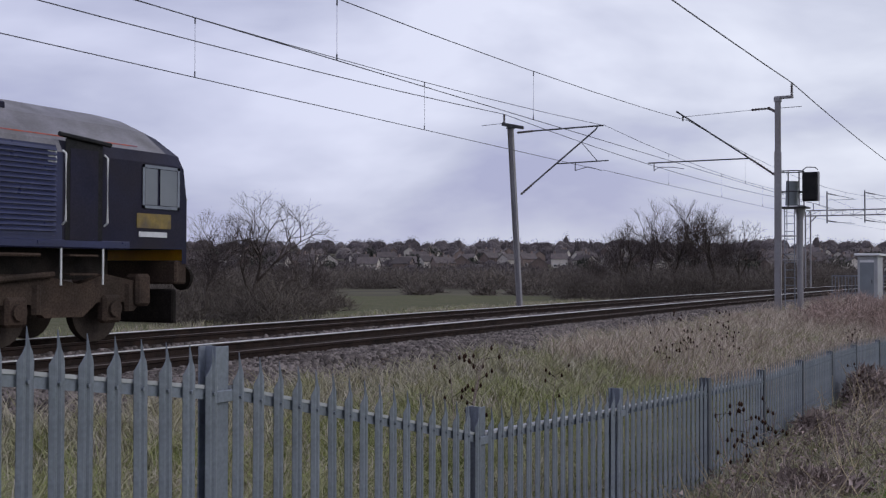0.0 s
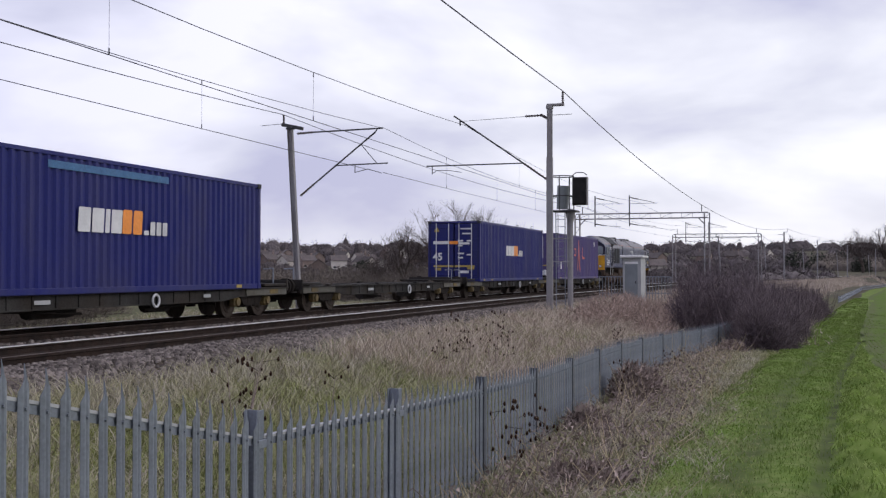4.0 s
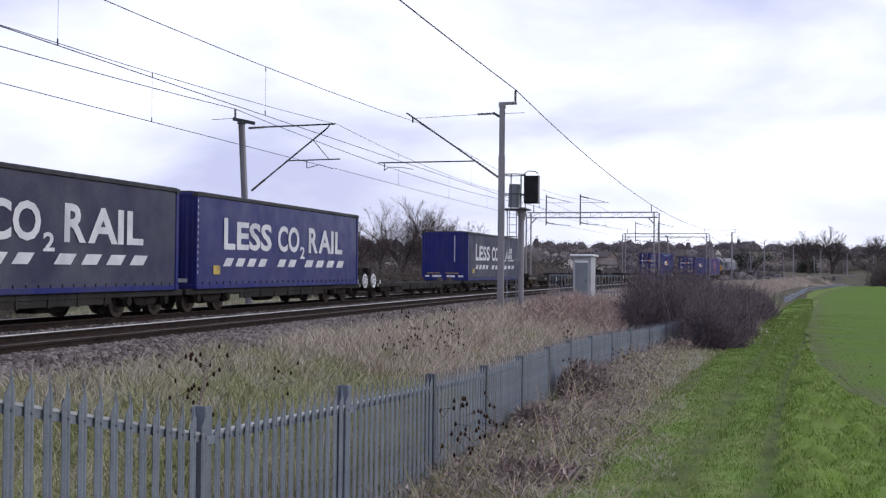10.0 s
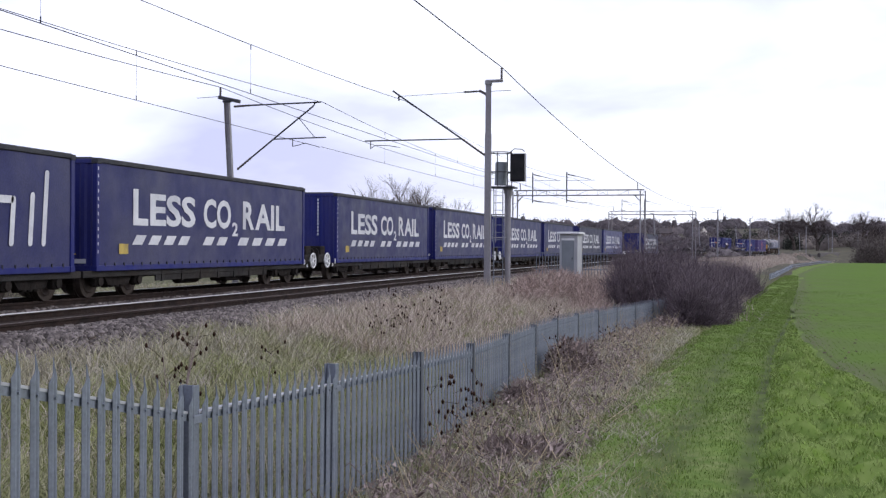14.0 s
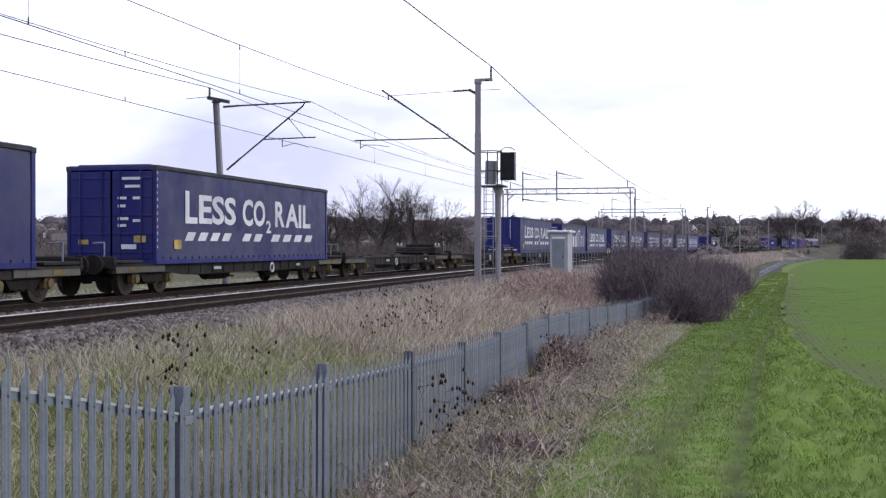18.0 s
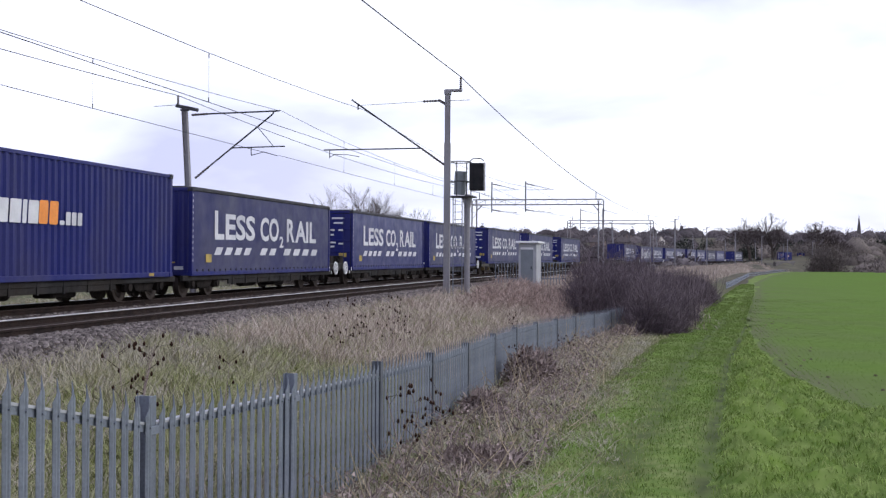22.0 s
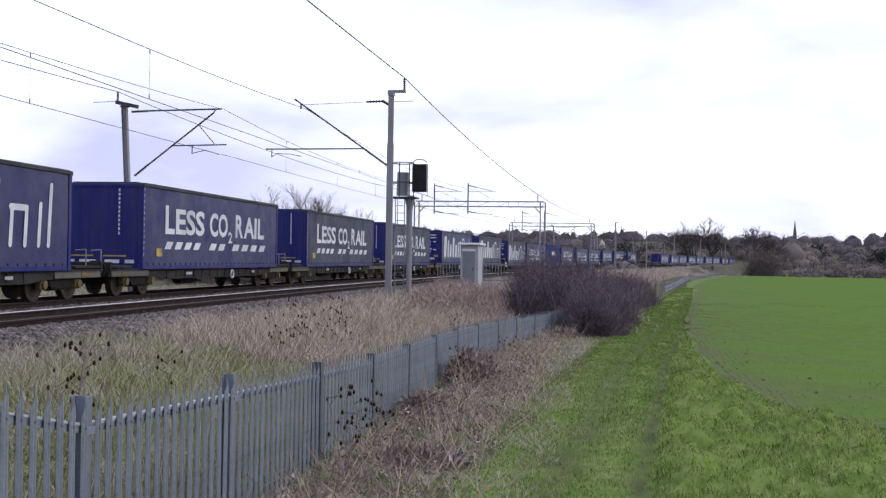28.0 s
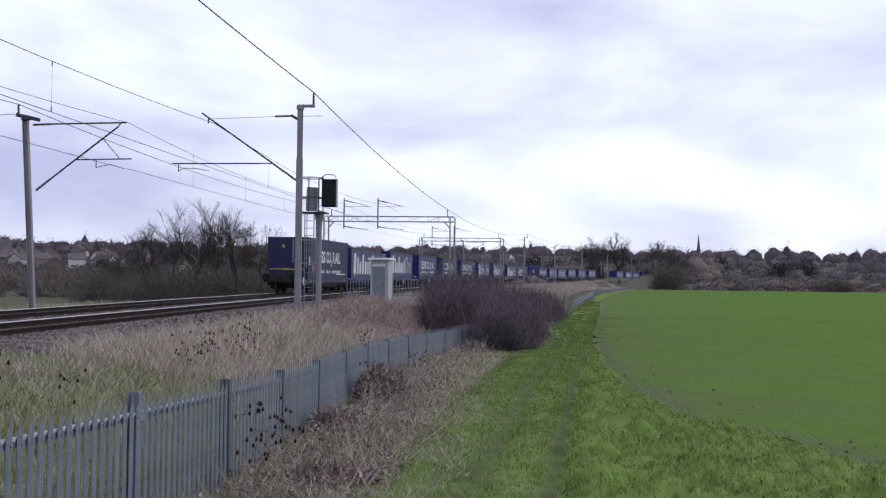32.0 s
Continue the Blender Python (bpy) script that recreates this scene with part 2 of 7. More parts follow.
M = {
    "ground": two_tone_grass("dry_ground", ((0.125, 0.112, 0.072), (0.165, 0.145, 0.10), (0.075, 0.088, 0.042)), (0.5, 4.0), 0),
    "far_ground": two_tone_grass("far_ground", ((0.115, 0.108, 0.072), (0.137, 0.125, 0.09), (0.082, 0.076, 0.06)), (0.02, 0.12), 0),
    "dry_grass": two_tone_grass("dry_grass", ((0.36, 0.33, 0.20), (0.25, 0.275, 0.105), (0.45, 0.40, 0.34)), (0.3, 2.2), 0.25),
    "tan_grass": two_tone_grass("tan_grass", ((0.45, 0.37, 0.295), (0.35, 0.275, 0.23), (0.53, 0.46, 0.385)), (0.4, 3.0), 0.28),
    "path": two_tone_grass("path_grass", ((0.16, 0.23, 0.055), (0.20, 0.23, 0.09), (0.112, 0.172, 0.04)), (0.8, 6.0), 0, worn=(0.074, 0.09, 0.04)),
    "path_blade": two_tone_grass("path_blades", ((0.195, 0.275, 0.07), (0.24, 0.28, 0.115), (0.145, 0.215, 0.05)), (0.8, 5.0), 0.22),
    # the darker tone paints in shaded hollows between the tufts
    "lush": two_tone_grass("lush_grass", ((0.225, 0.32, 0.064), (0.13, 0.20, 0.046), (0.28, 0.345, 0.118)), (1.5, 4.5), 0.22),
    # darker copy of lush: shade beneath the blades put into its colour
    "lush_shade": two_tone_grass("lush_grass_shade", ((0.145, 0.22, 0.042), (0.08, 0.128, 0.029), (0.18, 0.24, 0.068)), (1.5, 4.5), 0),
    "field": two_tone_grass("young_crop", ((0.092, 0.172, 0.020), (0.086, 0.145, 0.022), (0.108, 0.182, 0.028)), (0.12, 2.5), 0, worn=(0.118, 0.136, 0.062)),
    "ballast": surface("ballast", (0.082, 0.070, 0.066), (0.135, 0.116, 0.109), 9, 60, 0.95, bump=0.9, grit=0.55, dirt=(0.16, 0.11, 0.075), dirt_amt=0.6, dirt_scale=0.7),
    "stone": surface("ballast_stone", (0.105, 0.09, 0.084), (0.185, 0.16, 0.149), 3, 40, 0.95, bump=0.3, grit=0.3, island=0.6),
    "rust": surface("rail_rust", (0.020, 0.015, 0.014), (0.040, 0.027, 0.022), 4, 60, 0.85, bump=0.3, grit=0.3),
    "steel": surface("polished_rail", (0.78, 0.77, 0.76), (0.86, 0.85, 0.84), 2, 20, 0.55, 1.0, bump=0.03, grit=0.06),
    "dull_rail": surface("rail_head_dulled", (0.10, 0.075, 0.065), (0.16, 0.125, 0.11), 3, 30, 0.75, 0.4, bump=0.1, grit=0.2),
    # darker ballast for the strips between each track's rails
    "oily_ballast": surface("darker_ballast", (0.045, 0.037, 0.033), (0.085, 0.07, 0.062), 9, 60, 0.95, bump=0.9, grit=0.5, dirt=(0.05, 0.035, 0.026), dirt_amt=0.6, dirt_scale=0.7),
    "sleeper": surface("sleeper_concrete", (0.085, 0.072, 0.064), (0.12, 0.10, 0.09), 5, 50, 0.9, bump=0.4, grit=0.25, dirt=(0.14, 0.09, 0.06), dirt_amt=0.7),
    "galv": surface("galvanised_steel", (0.185, 0.205, 0.25), (0.23, 0.255, 0.30), 3, 45, 0.55, 0.35, bump=0.08, grit=0.12, dirt=(0.18, 0.19, 0.2), dirt_amt=0.35, per=0.08),
    "mast": surface("mast_grey_paint", (0.225, 0.22, 0.235), (0.30, 0.29, 0.305), 1.5, 30, 0.6, 0.1, bump=0.1, grit=0.15, dirt=(0.17, 0.13, 0.11), dirt_amt=0.6, stretch=(1, 1, 0.3)),
    "dark_tube": surface("dark_tube", (0.035, 0.035, 0.04), (0.06, 0.06, 0.065), 5, 40, 0.6, 0.3, bump=0.05),
    "wire": surface("copper_wire_dulled", (0.05, 0.05, 0.065), (0.075, 0.075, 0.09), 5, 40, 0.6, 0.4, bump=0),
    "ceramic": surface("brown_ceramic", (0.035, 0.02, 0.018), (0.05, 0.03, 0.025), 5, 40, 0.3, 0, bump=0),
    "black": surface("dull_black", (0.016, 0.016, 0.018), (0.028, 0.027, 0.028), 4, 40, 0.65, 0, bump=0.1),
    "white": surface("white_paint", (0.74, 0.74, 0.74), (0.82, 0.82, 0.81), 4, 40, 0.5, 0, bump=0.04, grit=0.06, dirt=(0.4, 0.38, 0.36), dirt_amt=0.35),
    "cabin": surface("grey_cabin_panel", (0.37, 0.375, 0.39), (0.44, 0.445, 0.46), 2, 30, 0.6, 0, bump=0.06, grit=0.1, dirt=(0.25, 0.25, 0.22), dirt_amt=0.4),
    "cabin_door": surface("grey_door", (0.17, 0.19, 0.205), (0.205, 0.225, 0.24), 2, 30, 0.5, 0, bump=0.05, grit=0.1),
    "yellow": surface("warning_yellow", (0.70, 0.34, 0.008), (0.78, 0.40, 0.012), 3, 40, 0.5, 0, bump=0.05, grit=0.12, dirt=(0.12, 0.07, 0.03), dirt_amt=0.55, dirt_scale=1.6),
    "yellow_tag": surface("yellow_plate", (0.42, 0.30, 0.06), (0.52, 0.38, 0.08), 5, 40, 0.6, 0, bump=0, grit=0.2, dirt=(0.12, 0.10, 0.08), dirt_amt=0.6, dirt_scale=3),
    "orange": surface("orange_lettering", (0.80, 0.26, 0.03), (0.85, 0.30, 0.05), 3, 30, 0.5, 0, bump=0, grit=0.12),
    "red_mark": surface("faded_red_mark", (0.52, 0.10, 0.05), (0.58, 0.14, 0.08), 3, 30, 0.6, 0, bump=0, grit=0.25, dirt=(0.16, 0.12, 0.22), dirt_amt=0.8, dirt_scale=3),
    "letter": surface("white_lettering", (0.62, 0.62, 0.64), (0.72, 0.72, 0.73), 2.5, 30, 0.55, 0, bump=0, grit=0.07, dirt=(0.28, 0.28, 0.33), dirt_amt=0.55, dirt_scale=0.8),
    "teal": surface("teal_blue", (0.03, 0.11, 0.26), (0.04, 0.14, 0.30), 3, 30, 0.5, 0, bump=0),
    "box_blue": surface("container_blue", (0.013, 0.017, 0.126), (0.018, 0.023, 0.152), 1.2, 35, 0.45, 0, bump=0.05, grit=0.1, dirt=(0.05, 0.045, 0.07), dirt_amt=0.45, stretch=(1, 1, 0.35), per=0.06),
    "box_navy": surface("container_navy", (0.020, 0.022, 0.065), (0.027, 0.028, 0.08), 1.2, 35, 0.5, 0, bump=0.05, grit=0.1, dirt=(0.04, 0.038, 0.05), dirt_amt=0.5, stretch=(1, 1, 0.35)),
    "box_purple": surface("container_purple", (0.075, 0.058, 0.175), (0.095, 0.073, 0.205), 1.2, 35, 0.5, 0, bump=0.05, grit=0.12, dirt=(0.08, 0.06, 0.09), dirt_amt=0.5, stretch=(1, 1, 0.35)),
    "curtain_bright": surface("curtain_bright_blue", (0.020, 0.024, 0.118), (0.027, 0.031, 0.142), 0.8, 25, 0.38, 0, bump=0.1, grit=0.1, dirt=(0.09, 0.09, 0.16), dirt_amt=0.4, dirt_scale=0.7),
    "curtain_dull": surface("curtain_dull_blue", (0.029, 0.031, 0.100), (0.038, 0.040, 0.122), 0.8, 25, 0.5, 0, bump=0.12, grit=0.14, dirt=(0.105, 0.105, 0.135), dirt_amt=0.55, dirt_scale=0.7),
    "curtain_grey": surface("curtain_dirty_grey_blue", (0.036, 0.037, 0.070), (0.047, 0.048, 0.088), 0.8, 25, 0.6, 0, bump=0.12, grit=0.16, dirt=(0.12, 0.12, 0.135), dirt_amt=0.6, dirt_scale=0.7),
    "roof_dark": surface("dark_roof_tarpaulin", (0.030, 0.030, 0.036), (0.05, 0.05, 0.056), 2, 30, 0.6, 0, bump=0.1, grit=0.2),
    "wagon": surface("grimy_wagon_frame", (0.020, 0.019, 0.019), (0.042, 0.040, 0.039), 1.5, 30, 0.75, 0, bump=0.2, grit=0.3, dirt=(0.035, 0.028, 0.022), dirt_amt=0.8, per=0.2),
    "wagon_grey": surface("grey_wagon_frame", (0.024, 0.025, 0.027), (0.055, 0.057, 0.061), 1.2, 30, 0.75, 0, bump=0.2, grit=0.3, dirt=(0.05, 0.04, 0.03), dirt_amt=0.8, per=0.15),
    "sill_olive": surface("olive_grey_sill", (0.075, 0.072, 0.060), (0.125, 0.12, 0.10), 2, 30, 0.75, 0, bump=0.2, grit=0.3, dirt=(0.05, 0.04, 0.03), dirt_amt=0.8, dirt_scale=2, per=0.25),
    "bogie": surface("brake_dust_black", (0.014, 0.012, 0.011), (0.028, 0.023, 0.02), 3, 40, 0.9, 0, bump=0.3, grit=0.35),
    "wheel": surface("wheel_steel", (0.05, 0.04, 0.035), (0.075, 0.06, 0.05), 4, 40, 0.7, 0.4, bump=0.15, grit=0.2),
    "axle_yellow": surface("grimy_yellow_cap", (0.12, 0.085, 0.025), (0.17, 0.115, 0.03), 4, 40, 0.7, 0, bump=0.1, grit=0.3, dirt=(0.05, 0.04, 0.03), dirt_amt=0.8, dirt_scale=3),
    "loco_blue": surface("loco_blue", (0.024, 0.030, 0.085), (0.032, 0.038, 0.105), 1.2, 30, 0.36, 0, bump=0.04, grit=0.1, dirt=(0.028, 0.026, 0.04), dirt_amt=0.5, dirt_scale=0.8),
    "loco_dark": surface("loco_dirty_cab", (0.016, 0.016, 0.036), (0.022, 0.022, 0.045), 1.2, 30, 0.5, 0, bump=0.04, grit=0.15, dirt=(0.032, 0.026, 0.026), dirt_amt=0.6, dirt_scale=0.9),
    "loco_roof": surface("loco_grey_roof", (0.19, 0.18, 0.20), (0.25, 0.24, 0.255), 0.9, 30, 0.5, 0, bump=0.06, grit=0.15, dirt=(0.08, 0.07, 0.066), dirt_amt=0.7),
    "loco_under": surface("loco_underframe_dust", (0.055, 0.038, 0.029), (0.098, 0.068, 0.052), 1.5, 30, 0.85, 0, bump=0.25, grit=0.3, dirt=(0.03, 0.024, 0.02), dirt_amt=0.8),
    "tank": surface("fuel_tank_dust", (0.085, 0.064, 0.05), (0.12, 0.09, 0.07), 1.2, 30, 0.8, 0, bump=0.15, grit=0.25, dirt=(0.06, 0.045, 0.035), dirt_amt=0.7),
    "grille": surface("dark_grille", (0.016, 0.017, 0.022), (0.024, 0.025, 0.03), 4, 40, 0.6, 0, bump=0.1),
    "bark": surface("bare_bark", (0.062, 0.05, 0.044), (0.095, 0.08, 0.07), 2, 20, 0.9, 0, bump=0.3, grit=0.3, island=0.25),
    "twig": surface("bare_twigs", (0.058, 0.047, 0.045), (0.094, 0.076, 0.071), 1, 10, 0.9, 0, bump=0, grit=0.25, island=0.35),
    "thorn": surface("thorn_scrub", (0.108, 0.086, 0.098), (0.172, 0.137, 0.142), 0.35, 10, 0.9, 0, bump=0, grit=0.25, island=0.4),
    "scrub": surface("winter_scrub", (0.10, 0.086, 0.076), (0.162, 0.137, 0.117), 0.3, 4, 0.95, 0, bump=0, grit=0.25, island=0.35),
    "far_wood": surface("far_bare_wood", (0.082, 0.071, 0.075), (0.145, 0.126, 0.126), 0.05, 0.8, 0.95, 0, bump=0, grit=0.45, island=0.3),
    "evergreen": surface("dark_evergreen", (0.034, 0.040, 0.032), (0.052, 0.056, 0.044), 0.3, 4, 0.95, 0, bump=0, grit=0.25, island=0.4),
    "bramble": surface("dead_bramble", (0.215, 0.17, 0.155), (0.335, 0.27, 0.245), 1, 10, 0.9, 0, bump=0, grit=0.25, island=0.45),
    "bank_scrub": surface("pale_dead_scrub", (0.30, 0.225, 0.195), (0.43, 0.335, 0.29), 1, 10, 0.9, 0, bump=0, grit=0.2, island=0.35),
    "verge_green": two_tone_grass("verge_green_blades", ((0.33, 0.335, 0.14), (0.41, 0.39, 0.26), (0.23, 0.26, 0.095)), (0.4, 2.5), 0.25),
    "crop_blade": two_tone_grass("crop_blades", ((0.15, 0.235, 0.052), (0.135, 0.20, 0.05), (0.17, 0.245, 0.07)), (0.5, 6.0), 0.2),
    "soil": surface("dark_soil", (0.085, 0.075, 0.05), (0.13, 0.11, 0.075), 6, 40, 0.95, bump=0.4, grit=0.3, island=0.4),
    "dull_gold": surface("faded_gold_badge", (0.20, 0.14, 0.03), (0.26, 0.18, 0.04), 3, 20, 0.5, 0, bump=0, grit=0.2, dirt=(0.04, 0.035, 0.05), dirt_amt=0.7, dirt_scale=5),
    "galv_shaded": surface("shaded_steel_post", (0.07, 0.078, 0.093), (0.105, 0.113, 0.128), 3, 45, 0.7, 0.2, bump=0.08, grit=0.12),
    "galv_lit": surface("sunlit_edge_steel", (0.36, 0.365, 0.385), (0.46, 0.465, 0.48), 0.6, 8, 0.7, 0.1, bump=0.05, grit=0.12),
    "hedge_soft": surface("grey_winter_hedge", (0.115, 0.099, 0.088), (0.178, 0.152, 0.132), 0.1, 2, 0.95, 0, bump=0, grit=0.25, island=0.35),
    "straw": surface("pale_straw_stalk", (0.36, 0.29, 0.18), (0.46, 0.38, 0.25), 2, 20, 0.85, 0, bump=0, grit=0.15, island=0.3),
    "seed": surface("dark_seed_heads", (0.028, 0.016, 0.012), (0.05, 0.028, 0.02), 3, 20, 0.9, 0, bump=0, island=0.3),
    "brick": surface("red_brick_wall", (0.165, 0.125, 0.11), (0.225, 0.172, 0.15), 0.3, 5, 0.9, 0, bump=0.1, grit=0.2, per=0.25),
    "render_wall": surface("pale_rendered_wall", (0.46, 0.42, 0.38), (0.56, 0.52, 0.47), 0.3, 5, 0.9, 0, bump=0.05, grit=0.1, per=0.2),
    "tile": surface("roof_tiles", (0.078, 0.066, 0.066), (0.12, 0.098, 0.095), 0.4, 5, 0.9, 0, bump=0.1, grit=0.2, per=0.3),
    "glass_dark": surface("dark_window_glass", (0.03, 0.035, 0.04), (0.04, 0.045, 0.05), 1, 10, 0.08, 0, bump=0, grit=0),
    "glass_cab": surface("cab_window_glass", (0.13, 0.15, 0.17), (0.20, 0.22, 0.24), 0.7, 10, 0.06, 0.0, bump=0, grit=0),
    "viaduct": surface("weathered_blue_brick", (0.085, 0.078, 0.075), (0.12, 0.105, 0.1), 0.3, 4, 0.9, 0, bump=0.2, grit=0.25),
    "concrete": surface("concrete", (0.34, 0.33, 0.31), (0.42, 0.40, 0.38), 1, 20, 0.9, 0, bump=0.2, grit=0.15, dirt=(0.2, 0.18, 0.15), dirt_amt=0.5),
}

for k in ("loco_blue", "loco_dark", "loco_under", "tank", "bogie", "wagon", "wagon_grey", "wheel", "grille", "black", "rust"):
    M[k].node_tree.nodes["Principled BSDF"].inputs["Specular IOR Level"].default_value = 0.4 if k == "loco_blue" else 0.12
for k in ("box_blue", "box_navy", "box_purple", "curtain_bright", "curtain_dull", "curtain_grey", "roof_dark", "loco_roof"):
    M[k].node_tree.nodes["Principled BSDF"].inputs["Specular IOR Level"].default_value = 0.22
for k in ("thorn", "scrub", "far_wood", "evergreen", "bramble", "bark", "twig", "stone", "ballast", "oily_ballast", "soil", "bank_scrub", "seed", "hedge_soft"):
    M[k].node_tree.nodes["Principled BSDF"].inputs["Specular IOR Level"].default_value = 0.05

# ---- geometry helpers ----
class Geo:
    """Vertices and faces of one mesh, collected piece by piece."""

    def __init__(self):
        self.v, self.f, self.mi = [], [], []

    def add(self, verts, faces, mat=0):
        o = len(self.v)
        self.v += [tuple(p) for p in verts]
        self.f += [tuple(i + o for i in q) for q in faces]
        self.mi += [mat] * len(faces)
        return self

    def box(self, c, s, b=0.0, rot=None, mat=0):
        """A box with centre c and size s, its edges chamfered by b."""
        h = [d / 2 for d in s]
        b = min(b, min(h) * 0.49)
        vs, fs = [], []
        if b <= 0:
            for x in (-1, 1):
                for y in (-1, 1):
                    for z in (-1, 1):
                        vs.append(Vector((x * h[0], y * h[1], z * h[2])))
            fs = [(0, 1, 3, 2), (4, 6, 7, 5), (0, 4, 5, 1), (2, 3, 7, 6), (0, 2, 6, 4), (1, 5, 7, 3)]
        else:
            idx = {}
            for x in (-1, 1):
                for y in (-1, 1):
                    for z in (-1, 1):
                        for k in range(3):
                            d = [x * (h[0] - b), y * (h[1] - b), z * (h[2] - b)]
                            d[k] = (x, y, z)[k] * h[k]
                            idx[x, y, z, k] = len(vs)
                            vs.append(Vector(d))
                        fs.append(tuple(idx[x, y, z, k] for k in (range(3) if x * y * z > 0 else (0, 2, 1))))
            for k in range(3):
                i, j = (k + 1) % 3, (k + 2) % 3
                for g in (-1, 1):
                    ring = []
                    for p, q in ((-1, -1), (1, -1), (1, 1), (-1, 1)):
                        key = [0, 0, 0]
                        key[k], key[i], key[j] = g, p, q
                        ring.append(idx[(*key, k)])
                    fs.append(tuple(ring if g > 0 else ring[::-1]))
                for p in (-1, 1):
                    for q in (-1, 1):
                        e = []
                        for g, face in ((-1, i), (1, i), (1, j), (-1, j)):
                            key = [0, 0, 0]
                            key[k], key[i], key[j] = g, p, q
                            e.append(idx[(*key, face)])
                        fs.append(tuple(e if p * q < 0 else e[::-1]))
        c = Vector(c)
        if rot is not None:
            vs = [rot @ p for p in vs]
        return self.add([p + c for p in vs], fs, mat)

    def tube(self, p0, p1, r0, r1=None, n=8, caps=True, mat=0):
        r1 = r0 if r1 is None else r1
        p0, p1 = Vector(p0), Vector(p1)
        d = p1 - p0
        if d.length < 1e-6:
            return self
        q = d.to_track_quat("Z", "Y")
        vs = []
        for p, r in ((p0, r0), (p1, r1)):
            for k in range(n):
                a = 2 * math.pi * (k + 0.5) / n
                vs.append(p + q @ Vector((r * math.cos(a), r * math.sin(a), 0)))
        fs = [(k, (k + 1) % n, n + (k + 1) % n, n + k) for k in range(n)]
        if caps:
            fs += [tuple(range(n))[::-1], tuple(range(n, 2 * n))]
        return self.add(vs, fs, mat)

    def path(self, pts, r, n=6, mat=0):
        pts = [Vector(p) for p in pts]
        rings = []
        for i, p in enumerate(pts):
            d = (pts[min(i + 1, len(pts) - 1)] - pts[max(i - 1, 0)]).normalized()
            q = d.to_track_quat("Z", "Y")
            rings.append([p + q @ Vector((r * math.cos(6.2832 * k / n), r * math.sin(6.2832 * k / n), 0)) for k in range(n)])
        return self.loft(rings, True, True, mat)

    def ring(self, c, axis, radius, r, n=16, m=5, mat=0):
        c, axis = Vector(c), Vector(axis).normalized()
        q = axis.to_track_quat("Z", "Y")
        vs, fs = [], []
        for i in range(n):
            a = 2 * math.pi * i / n
            for j in range(m):
                b = 2 * math.pi * j / m
                rr = radius + r * math.cos(b)
                vs.append(c + q @ Vector((rr * math.cos(a), rr * math.sin(a), r * math.sin(b))))
        for i in range(n):
            for j in range(m):
                fs.append((i * m + j, ((i + 1) % n) * m + j, ((i + 1) % n) * m + (j + 1) % m, i * m + (j + 1) % m))
        return self.add(vs, fs, mat)

    def loft(self, sections, closed=True, caps=True, mat=0):
        """Skin over sections with equal counts of points."""
        n = len(sections[0])
        vs = [p for s in sections for p in s]
        fs = []
        for i in range(len(sections) - 1):
            for k in range(n if closed else n - 1):
                fs.append((i * n + k, i * n + (k + 1) % n, (i + 1) * n + (k + 1) % n, (i + 1) * n + k))
        if caps and closed:
            fs += [tuple(range(n))[::-1], tuple(range((len(sections) - 1) * n, len(sections) * n))]
        return self.add(vs, fs, mat)

    def plate(self, pts, thick, normal, mat=0):
        """A flat polygon given a thickness along normal."""
        nrm = Vector(normal).normalized() * thick
        n = len(pts)
        vs = [Vector(p) for p in pts] + [Vector(p) + nrm for p in pts]
        fs = [tuple(range(n))[::-1], tuple(range(n, 2 * n))] + [(k, (k + 1) % n, n + (k + 1) % n, n + k) for k in range(n)]
        return self.add(vs, fs, mat)

    def mesh(self, name, mats):
        me = bpy.data.meshes.new(name)
        me.from_pydata(self.v, [], self.f)
        for m in mats if isinstance(mats, (list, tuple)) else (mats,):
            me.materials.append(m)
        if any(self.mi):
            me.polygons.foreach_set("material_index", self.mi)
        me.update()
        return me


def part(name, geo, material=None, parent=None, label="", smooth=False, kind=""):
    """One mesh object, under a thing or a part. geo: a Geo or a ready mesh."""
    me = geo.mesh(name, material) if isinstance(geo, Geo) else geo
    if smooth:
        me.polygons.foreach_set("use_smooth", [True] * len(me.polygons))
    ob = new(name, me)
    if parent is not None:
        ob.parent = parent
    if label:
        ob["label"] = label
    if kind:
        ob["kind"] = kind
    return ob


def thing(name, label, category, group="", kind="", at=None):
    ob = new(name)
    ob.empty_display_size = 0.2
    if at is not None:
        ob.matrix_basis = at
    return tagged(ob, label, category, group, kind)


def big_mesh(name, verts, faces, mats, index=None):
    """A mesh from numpy arrays: verts (n, 3), faces (m, 3) or (m, 4)."""
    me = bpy.data.meshes.new(name)
    n, m, k = len(verts), len(faces), faces.shape[1]
    me.vertices.add(n)
    me.vertices.foreach_set("co", np.asarray(verts, dtype=np.float32).ravel())
    me.loops.add(m * k)
    me.loops.foreach_set("vertex_index", np.asarray(faces, dtype=np.int32).ravel())
    me.polygons.add(m)
    me.polygons.foreach_set("loop_start", np.arange(0, m * k, k, dtype=np.int32))
    for mt in mats if isinstance(mats, (list, tuple)) else (mats,):
        me.materials.append(mt)
    if index is not None:
        me.polygons.foreach_set("material_index", np.asarray(index, dtype=np.int32))
    me.update(calc_edges=True)
    me.validate()
    return me


# ---- the line's plan: straight to 40 m, then a right-hand curve ----
TRACK_X, BEND_AT, RADIUS, SPACING = -14.86, 40.0, 1430.0, 3.56


def heading(s):
    return max(0.0, s - BEND_AT) / RADIUS


